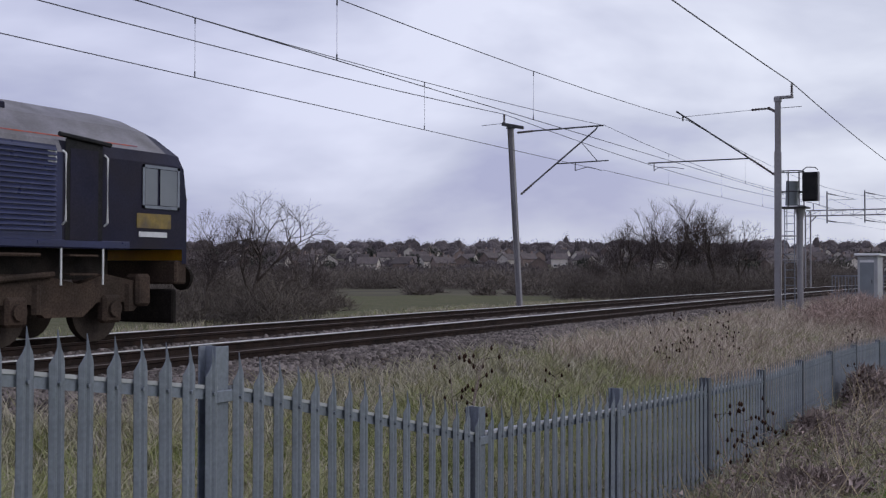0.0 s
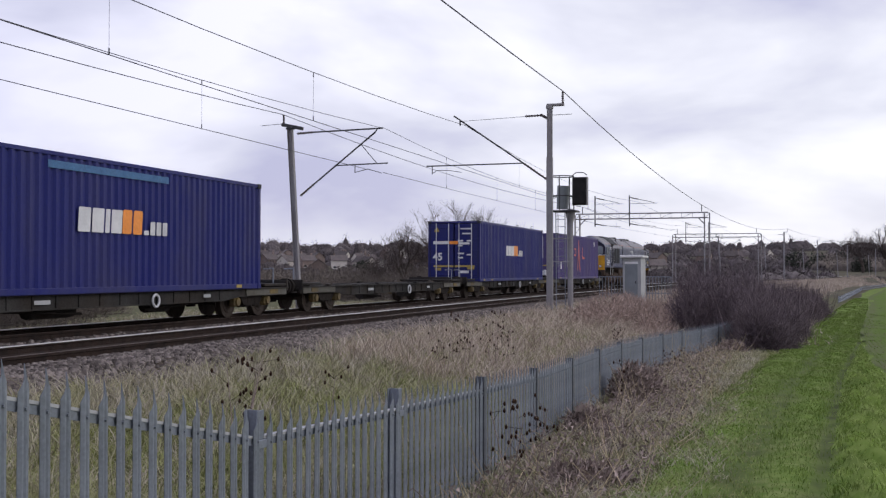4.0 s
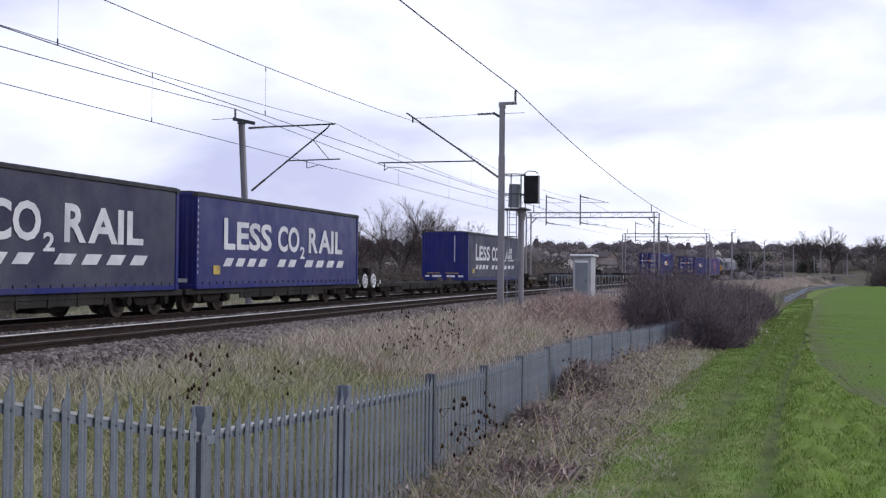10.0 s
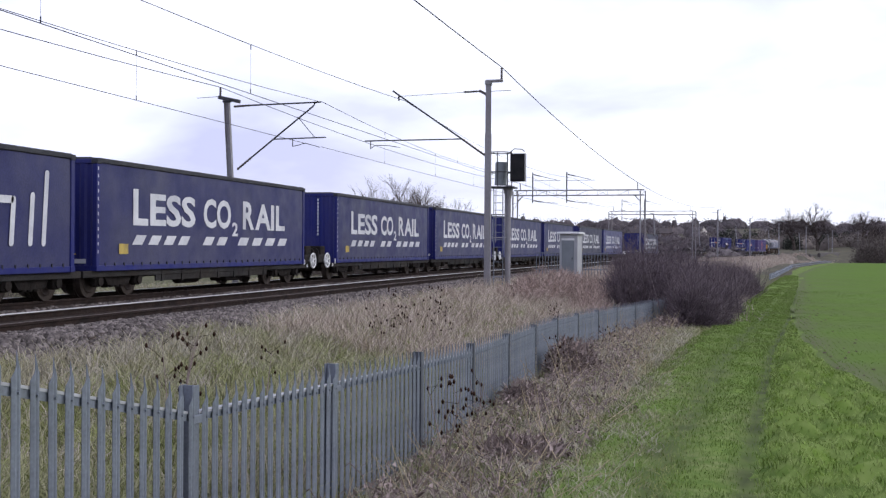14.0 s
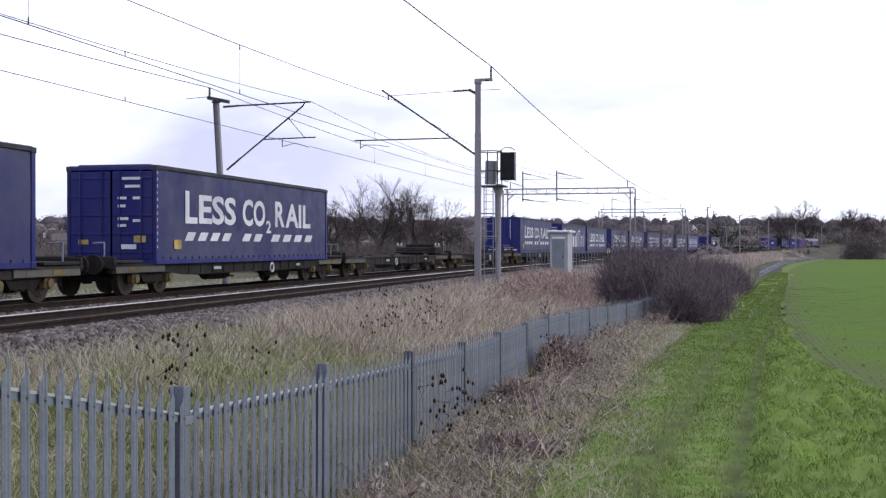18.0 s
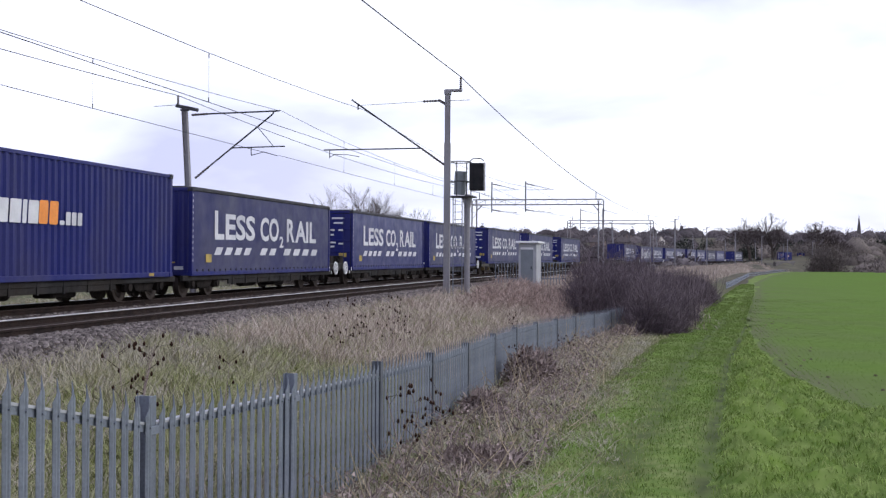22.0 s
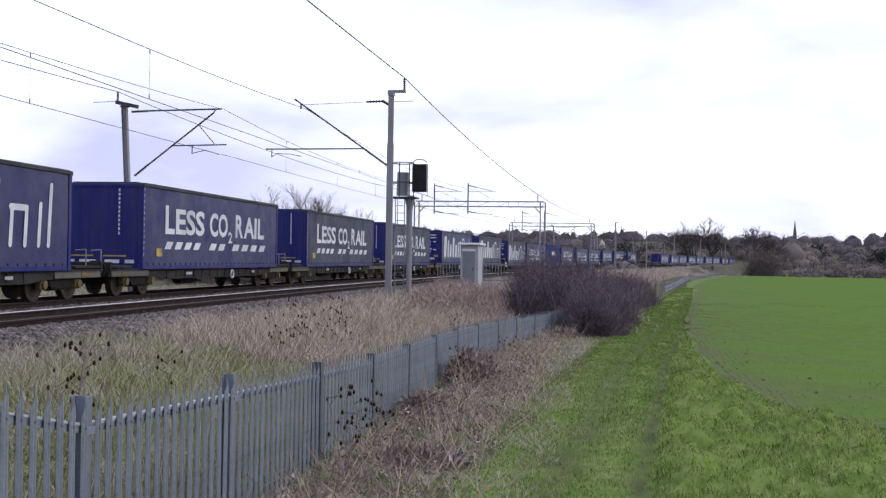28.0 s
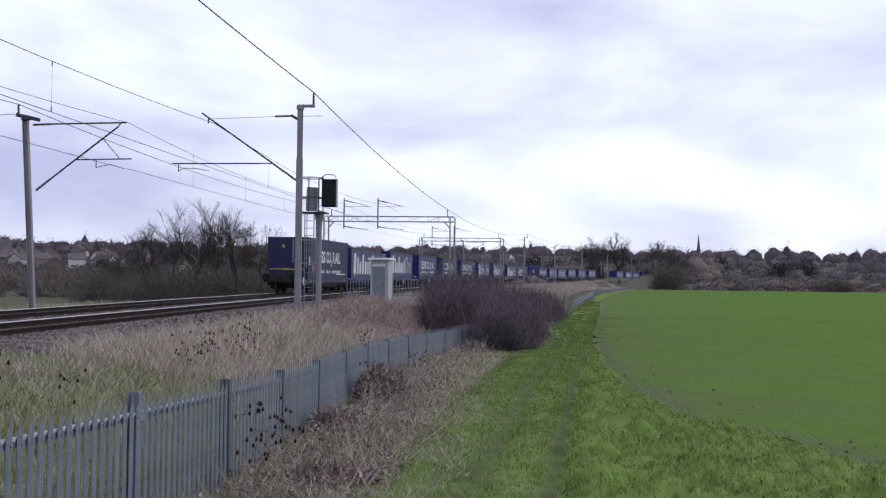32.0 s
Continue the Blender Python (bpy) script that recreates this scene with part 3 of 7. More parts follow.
def trk(s, u=0.0, z=0.0):
    """A point s metres along the far track, u metres to its right, z above the rails."""
    a = heading(s)
    x = TRACK_X + RADIUS * (1 - math.cos(a)) + u * math.cos(a)
    y = min(s, BEND_AT) + RADIUS * math.sin(a) - u * math.sin(a)
    return Vector((x, y, z))


def trk_pose(s, u=0.0, z=0.0):
    p = trk(s, u, z)
    return pose(p.x, p.y, p.z, 0, 0, -math.degrees(heading(s)))


def bend(y):
    """Sideways shift of the line at y, for numpy arrays."""
    return np.where(y > BEND_AT, RADIUS - np.sqrt(np.maximum(RADIUS ** 2 - np.maximum(y - BEND_AT, 0) ** 2, 1.0)), 0.0)


PATH_Y = np.array([-40, 0, 13, 28, 46, 86, 167, 254, 420.0])
PATH_X = np.array([-1.8, -1.8, -1.65, -0.8, 0.7, 3.7, 10.4, 23.0, 54.0])
EDGE_Y = np.array([-40, 5, 13, 16, 18, 20, 25, 32.5, 47, 81, 120, 167, 220, 390.0])
EDGE_X = np.array([14, 9.5, 5.5, 4.5, 3.7, 2.85, 2.2, 2.1, 2.6, 5.0, 7.4, 12.2, 19.5, 56.0])


def ease(a, b, v):
    t = np.clip((v - a) / (b - a), 0, 1)
    return t * t * (3 - 2 * t)


def ground_z(x, y):
    """Height of the ground sheet, for numpy arrays."""
    x, y = np.asarray(x, dtype=float), np.asarray(y, dtype=float)
    u = x - TRACK_X - bend(np.clip(y, -500, 1000))
    near = np.interp(u, [-400, -30, -12, -6.5, -3.6, 5.2, 5.9, 7.0, 9.6, 11.4, 13, 40], [-1.6, -1.5, -1.4, -1.0, -0.75, -0.7, -0.42, -0.55, -1.0, -1.22, -1.29, -1.38])
    near = near - ease(215, 400, y) * 2.6 * np.where(u > 6.2, ease(6.2, 12, u), ease(-4.5, -9, u))
    field = ease(0, 6, x - np.interp(y, EDGE_Y, EDGE_X))
    near = near + field * 0.06
    bank = (1 - ease(1.5, 9.5, y)) * ease(-9, -4.5, x)
    near = near + bank * 0.85
    d = np.hypot(x, y)
    side = ease(-50, 150, x - 0.08 * y)
    start = 240 + side * 140
    hill = np.clip((d - start) / 650, 0, 1)
    near = near + (np.minimum(hill, 1.0) ** (1.55 - 0.4 * side)) * (21 + 2 * side) * ease(-0.2, 0.3, np.where(d > 1, y / np.maximum(d, 1), 0) + 0.6)
    return near + 0.05 * np.sin(x * 1.7 + 0.6 * y) * np.cos(y * 1.3 - x * 0.4) * ease(6.6, 8, u)


def lumps(x, y, scale, seed):
    """Smooth random unevenness between -1 and 1."""
    r = np.random.default_rng(seed)
    out = np.zeros_like(np.asarray(x, dtype=float))
    for _ in range(7):
        a, f, p = r.random() * 6.283, (0.6 + 0.9 * r.random()) / scale, r.random() * 6.283
        out = out + np.sin((x * np.cos(a) + y * np.sin(a)) * f * 6.283 + p + 1.3 * np.sin((y * np.cos(a) - x * np.sin(a)) * f * 4.0 + p * 2))
    return np.clip(out / 3.2, -1, 1)


def gz(x, y):
    return float(ground_z(np.array([x]), np.array([y]))[0])


# ---- ground ----
def axis(lo, hi, step, far, grow=1.22):
    mid = list(np.arange(lo, hi + 1e-6, step))
    up, s = [hi], step
    while up[-1] < far:
        s *= grow
        up.append(up[-1] + s)
    down, s = [lo], step
    while down[-1] > -far:
        s *= grow
        down.append(down[-1] - s)
    return np.array(down[1:][::-1] + mid + up[1:])


def sheet(name, xs, ys, mats, lift=0.0, mask=None):
    gx, gy = np.meshgrid(xs, ys)
    z = ground_z(gx, gy) + lift
    v = np.stack([gx.ravel(), gy.ravel(), z.ravel()], 1)
    nx, ny = len(xs), len(ys)
    i, j = np.meshgrid(np.arange(nx - 1), np.arange(ny - 1))
    a = (j * nx + i).ravel()
    f = np.stack([a, a + 1, a + nx + 1, a + nx], 1)
    return v, f


v, f = sheet("ground", axis(-26, 24, 0.5, 4200), axis(-6, 70, 0.7, 4200), None)
c = v[f].mean(1)
far_face = (np.hypot(c[:, 0], c[:, 1]) > 120).astype(int)
ground = part("ground", big_mesh("ground", v, f, [M["ground"], M["far_ground"]], far_face))
tagged(ground, "dry winter grassland sloping from the railway to a field", "ground", kind="structure")


def ribbon(name, ys, left, right, cols, mat, lift):
    """A strip of ground between two lines, laid just over the sheet."""
    vs = []
    for y, a, b in zip(ys, left, right):
        for k in range(cols + 1):
            x = a + (b - a) * k / cols
            vs.append((x, y))
    vs = np.array(vs)
    z = ground_z(vs[:, 0], vs[:, 1]) + lift
    v = np.column_stack([vs, z])
    n = cols + 1
    i, j = np.meshgrid(np.arange(cols), np.arange(len(ys) - 1))
    a = (j * n + i).ravel()
    return v, np.stack([a, a + 1, a + n + 1, a + n], 1)


def rut_turn(y):
    """The wheel rut swings out towards the field where the track begins."""
    return 0.6 * (1 - ease(6.5, 11.5, y))


ys = np.concatenate([np.arange(-8, 6, 1.0), np.arange(6, 34, 0.14), np.arange(34, 60, 0.4), np.arange(60, 236, 3)])
px, ex = np.interp(ys, PATH_Y, PATH_X), np.interp(ys, EDGE_Y, EDGE_X)
wob = 0.12 * np.sin(ys * 1.9) + 0.08 * np.sin(ys * 4.3 + 1)
v, f = ribbon("path", ys, px + wob, ex + 0.4, 54, None, 0.085)
gx = v[:, 0] - np.interp(v[:, 1], PATH_Y, PATH_X)
near_turn = rut_turn(v[:, 1])
v[:, 2] -= 0.03 * np.exp(-((gx - 0.98) / 0.3) ** 2) + 0.06 * np.exp(-((gx - near_turn - 1.92) / 0.2) ** 2)
tuft = ease(1.95, 2.35, gx - near_turn) * (1 - ease(-0.6, 0.0, v[:, 0] - np.interp(v[:, 1], EDGE_Y, EDGE_X))) * (0.06 + 0.10 * lumps(v[:, 0], v[:, 1], 0.95, 41) + 0.07 * lumps(v[:, 0], v[:, 1], 0.5, 42)) + 0.012 * lumps(v[:, 0], v[:, 1], 0.5, 43)
v[:, 2] += tuft
path_mesh = big_mesh("grass_path", v, f, [M["path"], M["lush_shade"]], ((gx - near_turn)[f].mean(1) > 2.08 + 0.12 * lumps(v[f[:, 0], 0], v[f[:, 0], 1], 1.1, 44)).astype(int) * (v[f[:, 0], 1] < 62))
path_mesh.polygons.foreach_set("use_smooth", [True] * len(f))
wear = 0.95 * np.exp(-((gx - 0.95) / 0.3) ** 2) + 1.2 * np.exp(-((gx - near_turn - 1.92) / np.where(gx - near_turn < 1.92, 0.16, 0.12)) ** 2) + 0.7 * np.exp(-((gx - 1.95) / 0.5) ** 2 - ((v[:, 1] - 8.0) / 0.9) ** 2)
wear *= (0.8 + 0.3 * lumps(v[:, 0], v[:, 1], 1.1, 45)) * (1 - 0.8 * ease(40, 70, v[:, 1]))
wear *= 0.85 + 0.15 * np.sin(v[:, 1] * 0.9 + v[:, 0]) * np.sin(v[:, 1] * 0.37)
path_mesh.attributes.new("worn", "FLOAT", "POINT").data.foreach_set("value", np.clip(wear, 0, 1).astype(np.float32))
path = part("grass_path", path_mesh)
tagged(path, "worn green grass track with wheel ruts beside the fence", "path", kind="structure")

ys = np.concatenate([np.arange(-8, 60, 0.8), np.arange(60, 236, 4)])
ex = np.interp(ys, EDGE_Y, EDGE_X) + 0.1 * np.sin(ys * 1.1) + 0.08 * np.sin(ys * 2.7)
cuts = np.concatenate([np.linspace(0, 0.1, 70), np.linspace(0.1, 1, 40)[1:]])
right = np.full_like(ys, 200.0) + ys * 0.1
vv = np.array([(a + (b - a) * k, y) for y, a, b in zip(ys, ex, right) for k in cuts])
v = np.column_stack([vv, ground_z(vv[:, 0], vv[:, 1]) + 0.1])
n = len(cuts)
i, j = np.meshgrid(np.arange(n - 1), np.arange(len(ys) - 1))
a = (j * n + i).ravel()
f = np.stack([a, a + 1, a + n + 1, a + n], 1)
field_mesh = big_mesh("crop_field", v, f, M["field"])
gap = v[:, 0] - np.interp(v[:, 1], EDGE_Y, EDGE_X)
thin = 0.65 * np.exp(-gap / 6.0) * (0.7 + 0.3 * np.sin(v[:, 1] * 0.8 + v[:, 0] * 0.5)) + 0.55 * np.exp(-((gap - 0.2) / 0.3) ** 2)
field_mesh.attributes.new("worn", "FLOAT", "POINT").data.foreach_set("value", np.clip(thin, 0, 1).astype(np.float32))
field = part("crop_field", field_mesh)
tagged(field, "smooth bright green field of young winter crop", "field", kind="structure")

# ballast bed of both tracks
prof = [(-3.7, -0.95), (-2.9, -0.53), (-2.15, -0.18), (-1.3, -0.145), (0, -0.165), (1.3, -0.145), (1.78, -0.25), (2.26, -0.145), (SPACING, -0.165),
        (SPACING + 1.3, -0.145), (SPACING + 1.75, -0.18), (SPACING + 2.35, -0.48), (SPACING + 2.9, -0.95)]
ss = np.concatenate([np.arange(-80, 2, 8), np.arange(2, 70, 0.8), np.arange(70, 880, 8)])
vs, rng = [], np.random.default_rng(3)
for s in ss:
    for u, z in prof:
        p = trk(float(s), u, z + (rng.normal() * 0.018 if 0 < s < 70 else 0))
        vs.append(p)
n = len(prof)
i, j = np.meshgrid(np.arange(n - 1), np.arange(len(ss) - 1))
a = (j * n + i).ravel()
ballast = part("ballast_bed", big_mesh("ballast_bed", np.array(vs), np.stack([a, a + 1, a + n + 1, a + n], 1), [M["ballast"], M["oily_ballast"]], np.isin(i.ravel(), (3, 4, 7, 8)).astype(int)))
tagged(ballast, "grey-brown stone ballast bed under two tracks", "ballast", kind="structure")


def scatter(name, verts, faces, places, size, turn, mat, squash=None):
    """Many copies of a small shape as one mesh: places (n, 3), size (n,), turn (n,)."""
    n, m = len(places), len(verts)
    c, s = np.cos(turn)[:, None], np.sin(turn)[:, None]
    vx, vy, vz = verts[:, 0][None], verts[:, 1][None], verts[:, 2][None]
    sz = size[:, None]
    x = (vx * c - vy * s) * sz + places[:, 0:1]
    y = (vx * s + vy * c) * sz + places[:, 1:2]
    z = vz * sz * (squash[:, None] if squash is not None else 1) + places[:, 2:3]
    v = np.stack([x, y, z], 2).reshape(-1, 3)
    f = (faces[None] + (np.arange(n) * m)[:, None, None]).reshape(-1, faces.shape[1])
    return big_mesh(name, v, f, mat)


STONE_V = np.array([(-0.5, -0.4, -0.2), (0.5, -0.5, -0.2), (0.45, 0.4, -0.2), (-0.4, 0.5, -0.2), (-0.25, -0.3, 0.4), (0.35, -0.15, 0.3), (0.1, 0.35, 0.42)])
STONE_F = np.array([(0, 1, 5), (0, 5, 4), (1, 2, 5), (2, 6, 5), (2, 3, 6), (3, 0, 4), (3, 4, 6), (4, 5, 6)])
rng = np.random.default_rng(5)
N = 30000
s_ = 8 + 62 * rng.random(N) ** 1.25
u_ = np.where(rng.random(N) < 0.75, SPACING + 0.85 + 1.65 * rng.random(N), rng.choice((-2.1, 0.95, 1.2, 1.45), N) + 0.75 * rng.random(N))
zz = np.interp(u_, [p[0] for p in prof], [p[1] for p in prof]) + 0.012
pl = np.array([trk(float(s), float(u), float(z)) for s, u, z in zip(s_, u_, zz)])
stones = part("ballast_stones", scatter("ballast_stones", STONE_V, STONE_F, pl, 0.045 + 0.06 * rng.random(N), rng.random(N) * 6.28, M["stone"], 0.7 + 0.5 * rng.random(N)))
tagged(stones, "loose grey and brown ballast stones", "ballast", kind="stuff")

# rails and sleepers
RAIL = [(-0.036, 0.0), (-0.036, -0.014), (-0.036, -0.04), (-0.009, -0.052), (-0.009, -0.135), (-0.07, -0.148), (-0.07, -0.16), (0.07, -0.16), (0.07, -0.148), (0.009, -0.135),
        (0.009, -0.052), (0.036, -0.04), (0.036, -0.014), (0.036, 0.0)]
rail_s = [-80, -40, 0] + [float(x) for x in range(10, 60, 10)] + [float(x) for x in range(60, 880, 15)]
sl = Geo().box((0, 0, -0.25), (2.5, 0.28, 0.18), 0.03)
sleeper_mesh = sl.mesh("sleeper", M["sleeper"])
for k, u in enumerate((0.0, SPACING)):
    track = thing("railway_track", ("far" if k == 0 else "near") + " running line of steel rails on concrete sleepers", "track", kind="structure")
    for side in (-1, 1):
        g = Geo()
        secs = [[trk(s, u + side * 0.7535 + a, b) for a, b in RAIL] for s in rail_s]
        g.loft(secs)
        npr = len(RAIL)
        for q in range(len(g.f)):
            e = q % npr
            run = q < npr * (len(rail_s) - 1)
            gauge = (npr - 2,) if side < 0 else (0,)
            g.mi[q] = 0 if not run else 1 if side < 0 and e in (npr - 1, *gauge) else 2 if e in (npr - 1, *gauge) else 0
        part("rail", g, [M["rust"], M["steel"], M["dull_rail"]], track, "rusty rail with a polished running edge")
    for i in range(95):
        sp = new("sleeper", sleeper_mesh)
        sp.parent = track
        sp.matrix_basis = trk_pose(6 + i * 0.65, u)

# ---- palisade fence ----
FENCE = [(-3.7, -2.6), (-3.62, 1.75), (-3.56, 4.5), (-3.55, 7.41), (-3.47, 10.2), (-3.42, 13.0), (-3.42, 15.9), (-3.42, 18.7), (-3.42, 21.5), (-3.4, 24.3), (-3.3, 27.1),
         (-3.12, 29.9), (-2.88, 32.6), (-2.56, 35.3), (-2.2, 38.0), (-1.86, 40.7)]
TOPS = [1.33, 1.19, 0.82, 0.23, 0.12, 0.02, -0.08, -0.12, -0.15, -0.19, -0.24, -0.3, -0.35, -0.39, -0.42, -0.44]
PALE_H = 1.78


def pale_mesh():
    """One W-section pale with a split, pointed head; its top at z = 0, its face to +x."""
    half, g = 0.042, Geo()
    prof_p = [(-half, 0.0), (-half * 0.55, 0.012), (-half * 0.25, 0.012), (0.0, 0.003), (half * 0.25, 0.012), (half * 0.55, 0.012), (half, 0.0)]
    low = [(x, y, -PALE_H) for y, x in prof_p]
    top = [(x, y, -0.14 + (0.14 if abs(y) < 0.001 else 0.085 * (1 - abs(y) / half))) for y, x in prof_p]
    nn = len(prof_p)
    back_low, back_top = [(x - 0.004, y, z) for x, y, z in low], [(x - 0.004, y, z) for x, y, z in top]
    vs = low + top + back_low + back_top
    fs = [(k, k + 1, nn + k + 1, nn + k) for k in range(nn - 1)] + [(2 * nn + k + 1, 2 * nn + k, 3 * nn + k, 3 * nn + k + 1) for k in range(nn - 1)]
    fs += [(nn + k, nn + k + 1, 3 * nn + k + 1, 3 * nn + k) for k in range(nn - 1)]
    g.add(vs, fs)
    g.tube((0.0, 0, -0.22), (0.022, 0, -0.22), 0.009, n=6)
    return g.mesh("pale", M["galv"])


PALE = pale_mesh()
fence = thing("palisade_fence", "grey galvanised steel palisade fence with pointed pales", "fence")
for i in range(len(FENCE) - 1):
    (x0, y0), (x1, y1) = FENCE[i], FENCE[i + 1]
    z0, z1 = TOPS[i], TOPS[i + 1]
    a = math.atan2(-(x1 - x0), y1 - y0)
    at_post = pose(x0, y0, 0, 0, 0, math.degrees(a))
    ln = math.hypot(x1 - x0, y1 - y0)
    top = z0 + (0.012, 0.012, 0.012, 0.005, 0.0, -0.03, -0.06, -0.08)[min(i, 7)]
    out = 0.0 if i < 5 else 0.042
    g = Geo().box((out - 0.012, 0, top - 1.0), (0.010, 0.10, 2.0), 0.002)
    g.box((out - 0.062, 0, top - 1.0), (0.092, 0.012, 2.0), 0.0).box((out - 0.112, 0, top - 1.0), (0.010, 0.10, 2.0), 0.002)
    # far posts take a darker steel that paints in their webs' shade
    post = part("post", g, M["galv"] if i < 5 else M["galv_shaded"], fence)
    post.matrix_basis = at_post
    part("bracket", Geo().box((0.004, 0.0, z0 - 0.23), (0.02, 0.12, 0.06), 0.005), M["galv"], post)
    for dz in (-0.22, -1.48):
        g = Geo()
        q = Vector((0, ln - 0.08, z1 - z0)).to_track_quat("Y", "Z").to_matrix()
        g.box((-0.008, ln / 2, (z0 + z1) / 2 + dz), (0.008, ln - 0.06, 0.05), 0.0, q)
        # paler flange: the light caught by the rail's top edge is painted in
        g.box((-0.030, ln / 2, (z0 + z1) / 2 + dz + 0.034), (0.064, ln - 0.06, 0.018), 0.0, q, 1)
        part("rail", g, [M["galv"], M["galv_lit"]], fence).matrix_basis = at_post
    npal = 17
    for k in range(npal):
        t = (k + 0.62) / (npal + 0.25)
        pl_ = new("pale", PALE)
        pl_.parent = fence
        pl_.matrix_basis = at_post @ pose(0.012, ln * t, z0 + (z1 - z0) * t + 0.0, random.uniform(-0.5, 0.5), 0, random.uniform(-2, 2))


# ---- overhead line equipment ----
def h_column(p0, p1, w, d, tf=0.02):
    """A rolled H column between two points."""
    g = Geo()
    p0, p1 = Vector(p0), Vector(p1)
    q = (p1 - p0).to_track_quat("Z", "Y").to_matrix()
    mid, ln = (p0 + p1) / 2, (p1 - p0).length
    g.box(mid, (tf * 0.7, d, ln), 0.0, q)
    for sgn in (-1, 1):
        g.box(mid + q @ Vector((0, sgn * d / 2, 0)), (w, tf, ln), 0.004, q)
    return g


def insulator(g, p0, p1, r=0.06, sheds=6):
    p0, p1 = Vector(p0), Vector(p1)
    g.tube(p0, p1, r * 0.55, n=8)
    for k in range(sheds):
        c = p0.lerp(p1, (k + 0.5) / sheds)
        d = (p1 - p0).normalized() * 0.018
        g.tube(c - d, c + d, r, r * 0.8, 8)
    return g


def near_parts(parent, dz=0.0):
    """Bracket arm of the near-side mast in mast space: the mast stands at x = 0."""
    part("top_bracket", Geo().box((0.22, 0, 7.47), (0.66, 0.14, 0.10), 0.015).box((0, 0, 7.40), (0.24, 0.24, 0.16), 0.01), M["mast"], parent)
    part("pin_insulator", insulator(Geo(), (0.50, 0, 7.52), (0.50, 0, 7.96), 0.055), M["ceramic"], parent)
    part("diagonal_tube", Geo().tube((-1.0, 0, 5.30), (-3.75, 0, 7.20), 0.032), M["dark_tube"], parent)
    part("diagonal_insulator", insulator(Geo(), (-0.12, 0, 4.68), (-1.0, 0, 5.30), 0.06, 8), M["ceramic"], parent)
    part("stay_insulator", insulator(Geo(), (-0.30, 0, 7.1), (-0.95, 0, 7.08), 0.055).tube((-0.05, 0, 6.95), (-0.34, 0, 7.12), 0.05, n=6), M["ceramic"], parent)
    part("stay_wire", Geo().tube((-0.85, 0, 7.08), (-3.45, 0, 6.98), 0.009, n=5), M["wire"], parent)
    part("stay_stub", Geo().tube((0.1, 0, 7.09), (0.85, 0, 7.1), 0.011, n=5), M["wire"], parent)
    part("registration_tube", Geo().tube((-1.02, 0, 5.31), (-4.85, 0, 5.29), 0.026), M["dark_tube"], parent)
    part("drop_bracket", Geo().tube((-4.62, 0, 5.29), (-4.62, 0, 4.98), 0.018, n=6), M["dark_tube"], parent)
    part("steady_arm", Geo().path([(-4.62, 0, 5.0), (-4.42, 0, 5.12), (-3.9, 0, 5.10), (-3.45, 0, 5.02)], 0.014, 6), M["dark_tube"], parent)
    part("clamp", Geo().tube((-3.5, 0, 7.02), (-3.5, 0, 6.82), 0.03, n=6), M["dark_tube"], parent)


def far_parts(parent):
    part("cap_beam", Geo().box((-0.14, 0, 6.70), (0.88, 0.16, 0.13), 0.015, Matrix.Rotation(radians(12), 3, "Y")).box((-0.23, 0, 6.62), (0.28, 0.2, 0.06)), M["dark_tube"], parent)
    part("pin_insulator", insulator(Geo(), (-0.5, 0, 6.78), (-0.5, 0, 7.17), 0.05), M["ceramic"], parent)
    part("stay_stub", Geo().tube((-0.55, 0, 6.82), (-1.45, 0, 6.78), 0.011, n=5), M["wire"], parent)
    part("top_tube", Geo().tube((0.7, 0, 6.46), (3.5, 0, 6.52), 0.03), M["dark_tube"], parent)
    part("top_insulator", insulator(Geo(), (0.05, 0, 6.43), (0.7, 0, 6.46), 0.055), M["ceramic"], parent)
    part("diagonal_tube", Geo().tube((0.75, 0, 4.50), (3.2, 0, 6.38), 0.03), M["dark_tube"], parent)
    part("diagonal_insulator", insulator(Geo(), (0.2, 0, 4.07), (0.75, 0, 4.50), 0.055), M["ceramic"], parent)
    part("hanger", Geo().tube((3.2, 0, 6.38), (3.28, 0, 6.5), 0.025, n=6), M["dark_tube"], parent)
    part("registration_tube", Geo().tube((1.6, 0, 5.18), (3.7, 0, 5.22), 0.024), M["dark_tube"], parent)
    part("strut", Geo().tube((2.62, 0, 5.96), (3.25, 0, 5.24), 0.014, n=6), M["dark_tube"], parent)
    part("drop_bracket", Geo().tube((2.4, 0, 5.2), (2.4, 0, 4.9), 0.018, n=6), M["dark_tube"], parent)
    part("steady_arm", Geo().path([(2.4, 0, 4.9), (2.9, 0, 5.02), (3.45, 0, 4.86)], 0.014, 6), M["dark_tube"], parent)


def near_mast(s):
    ms = thing("overhead_line_mast", "grey steel overhead line mast with bracket arm", "mast", "masts along the line", at=trk_pose(s, 6.26))
    part("column", h_column((0, 0, -1.3), (0, 0, 7.46), 0.18, 0.18), M["mast"], ms)
    g = Geo()
    for sx in (-1, 1):
        g.box((sx * 0.105, 0, 2.1), (0.022, 0.15, 6.8), 0.004)
    part("stiffening_channel", g, M["mast"], ms)
    part("base", Geo().box((0, 0, -0.85), (0.45, 0.5, 0.7), 0.03), M["concrete"], ms, "concrete mast base")
    near_parts(ms)
    return ms


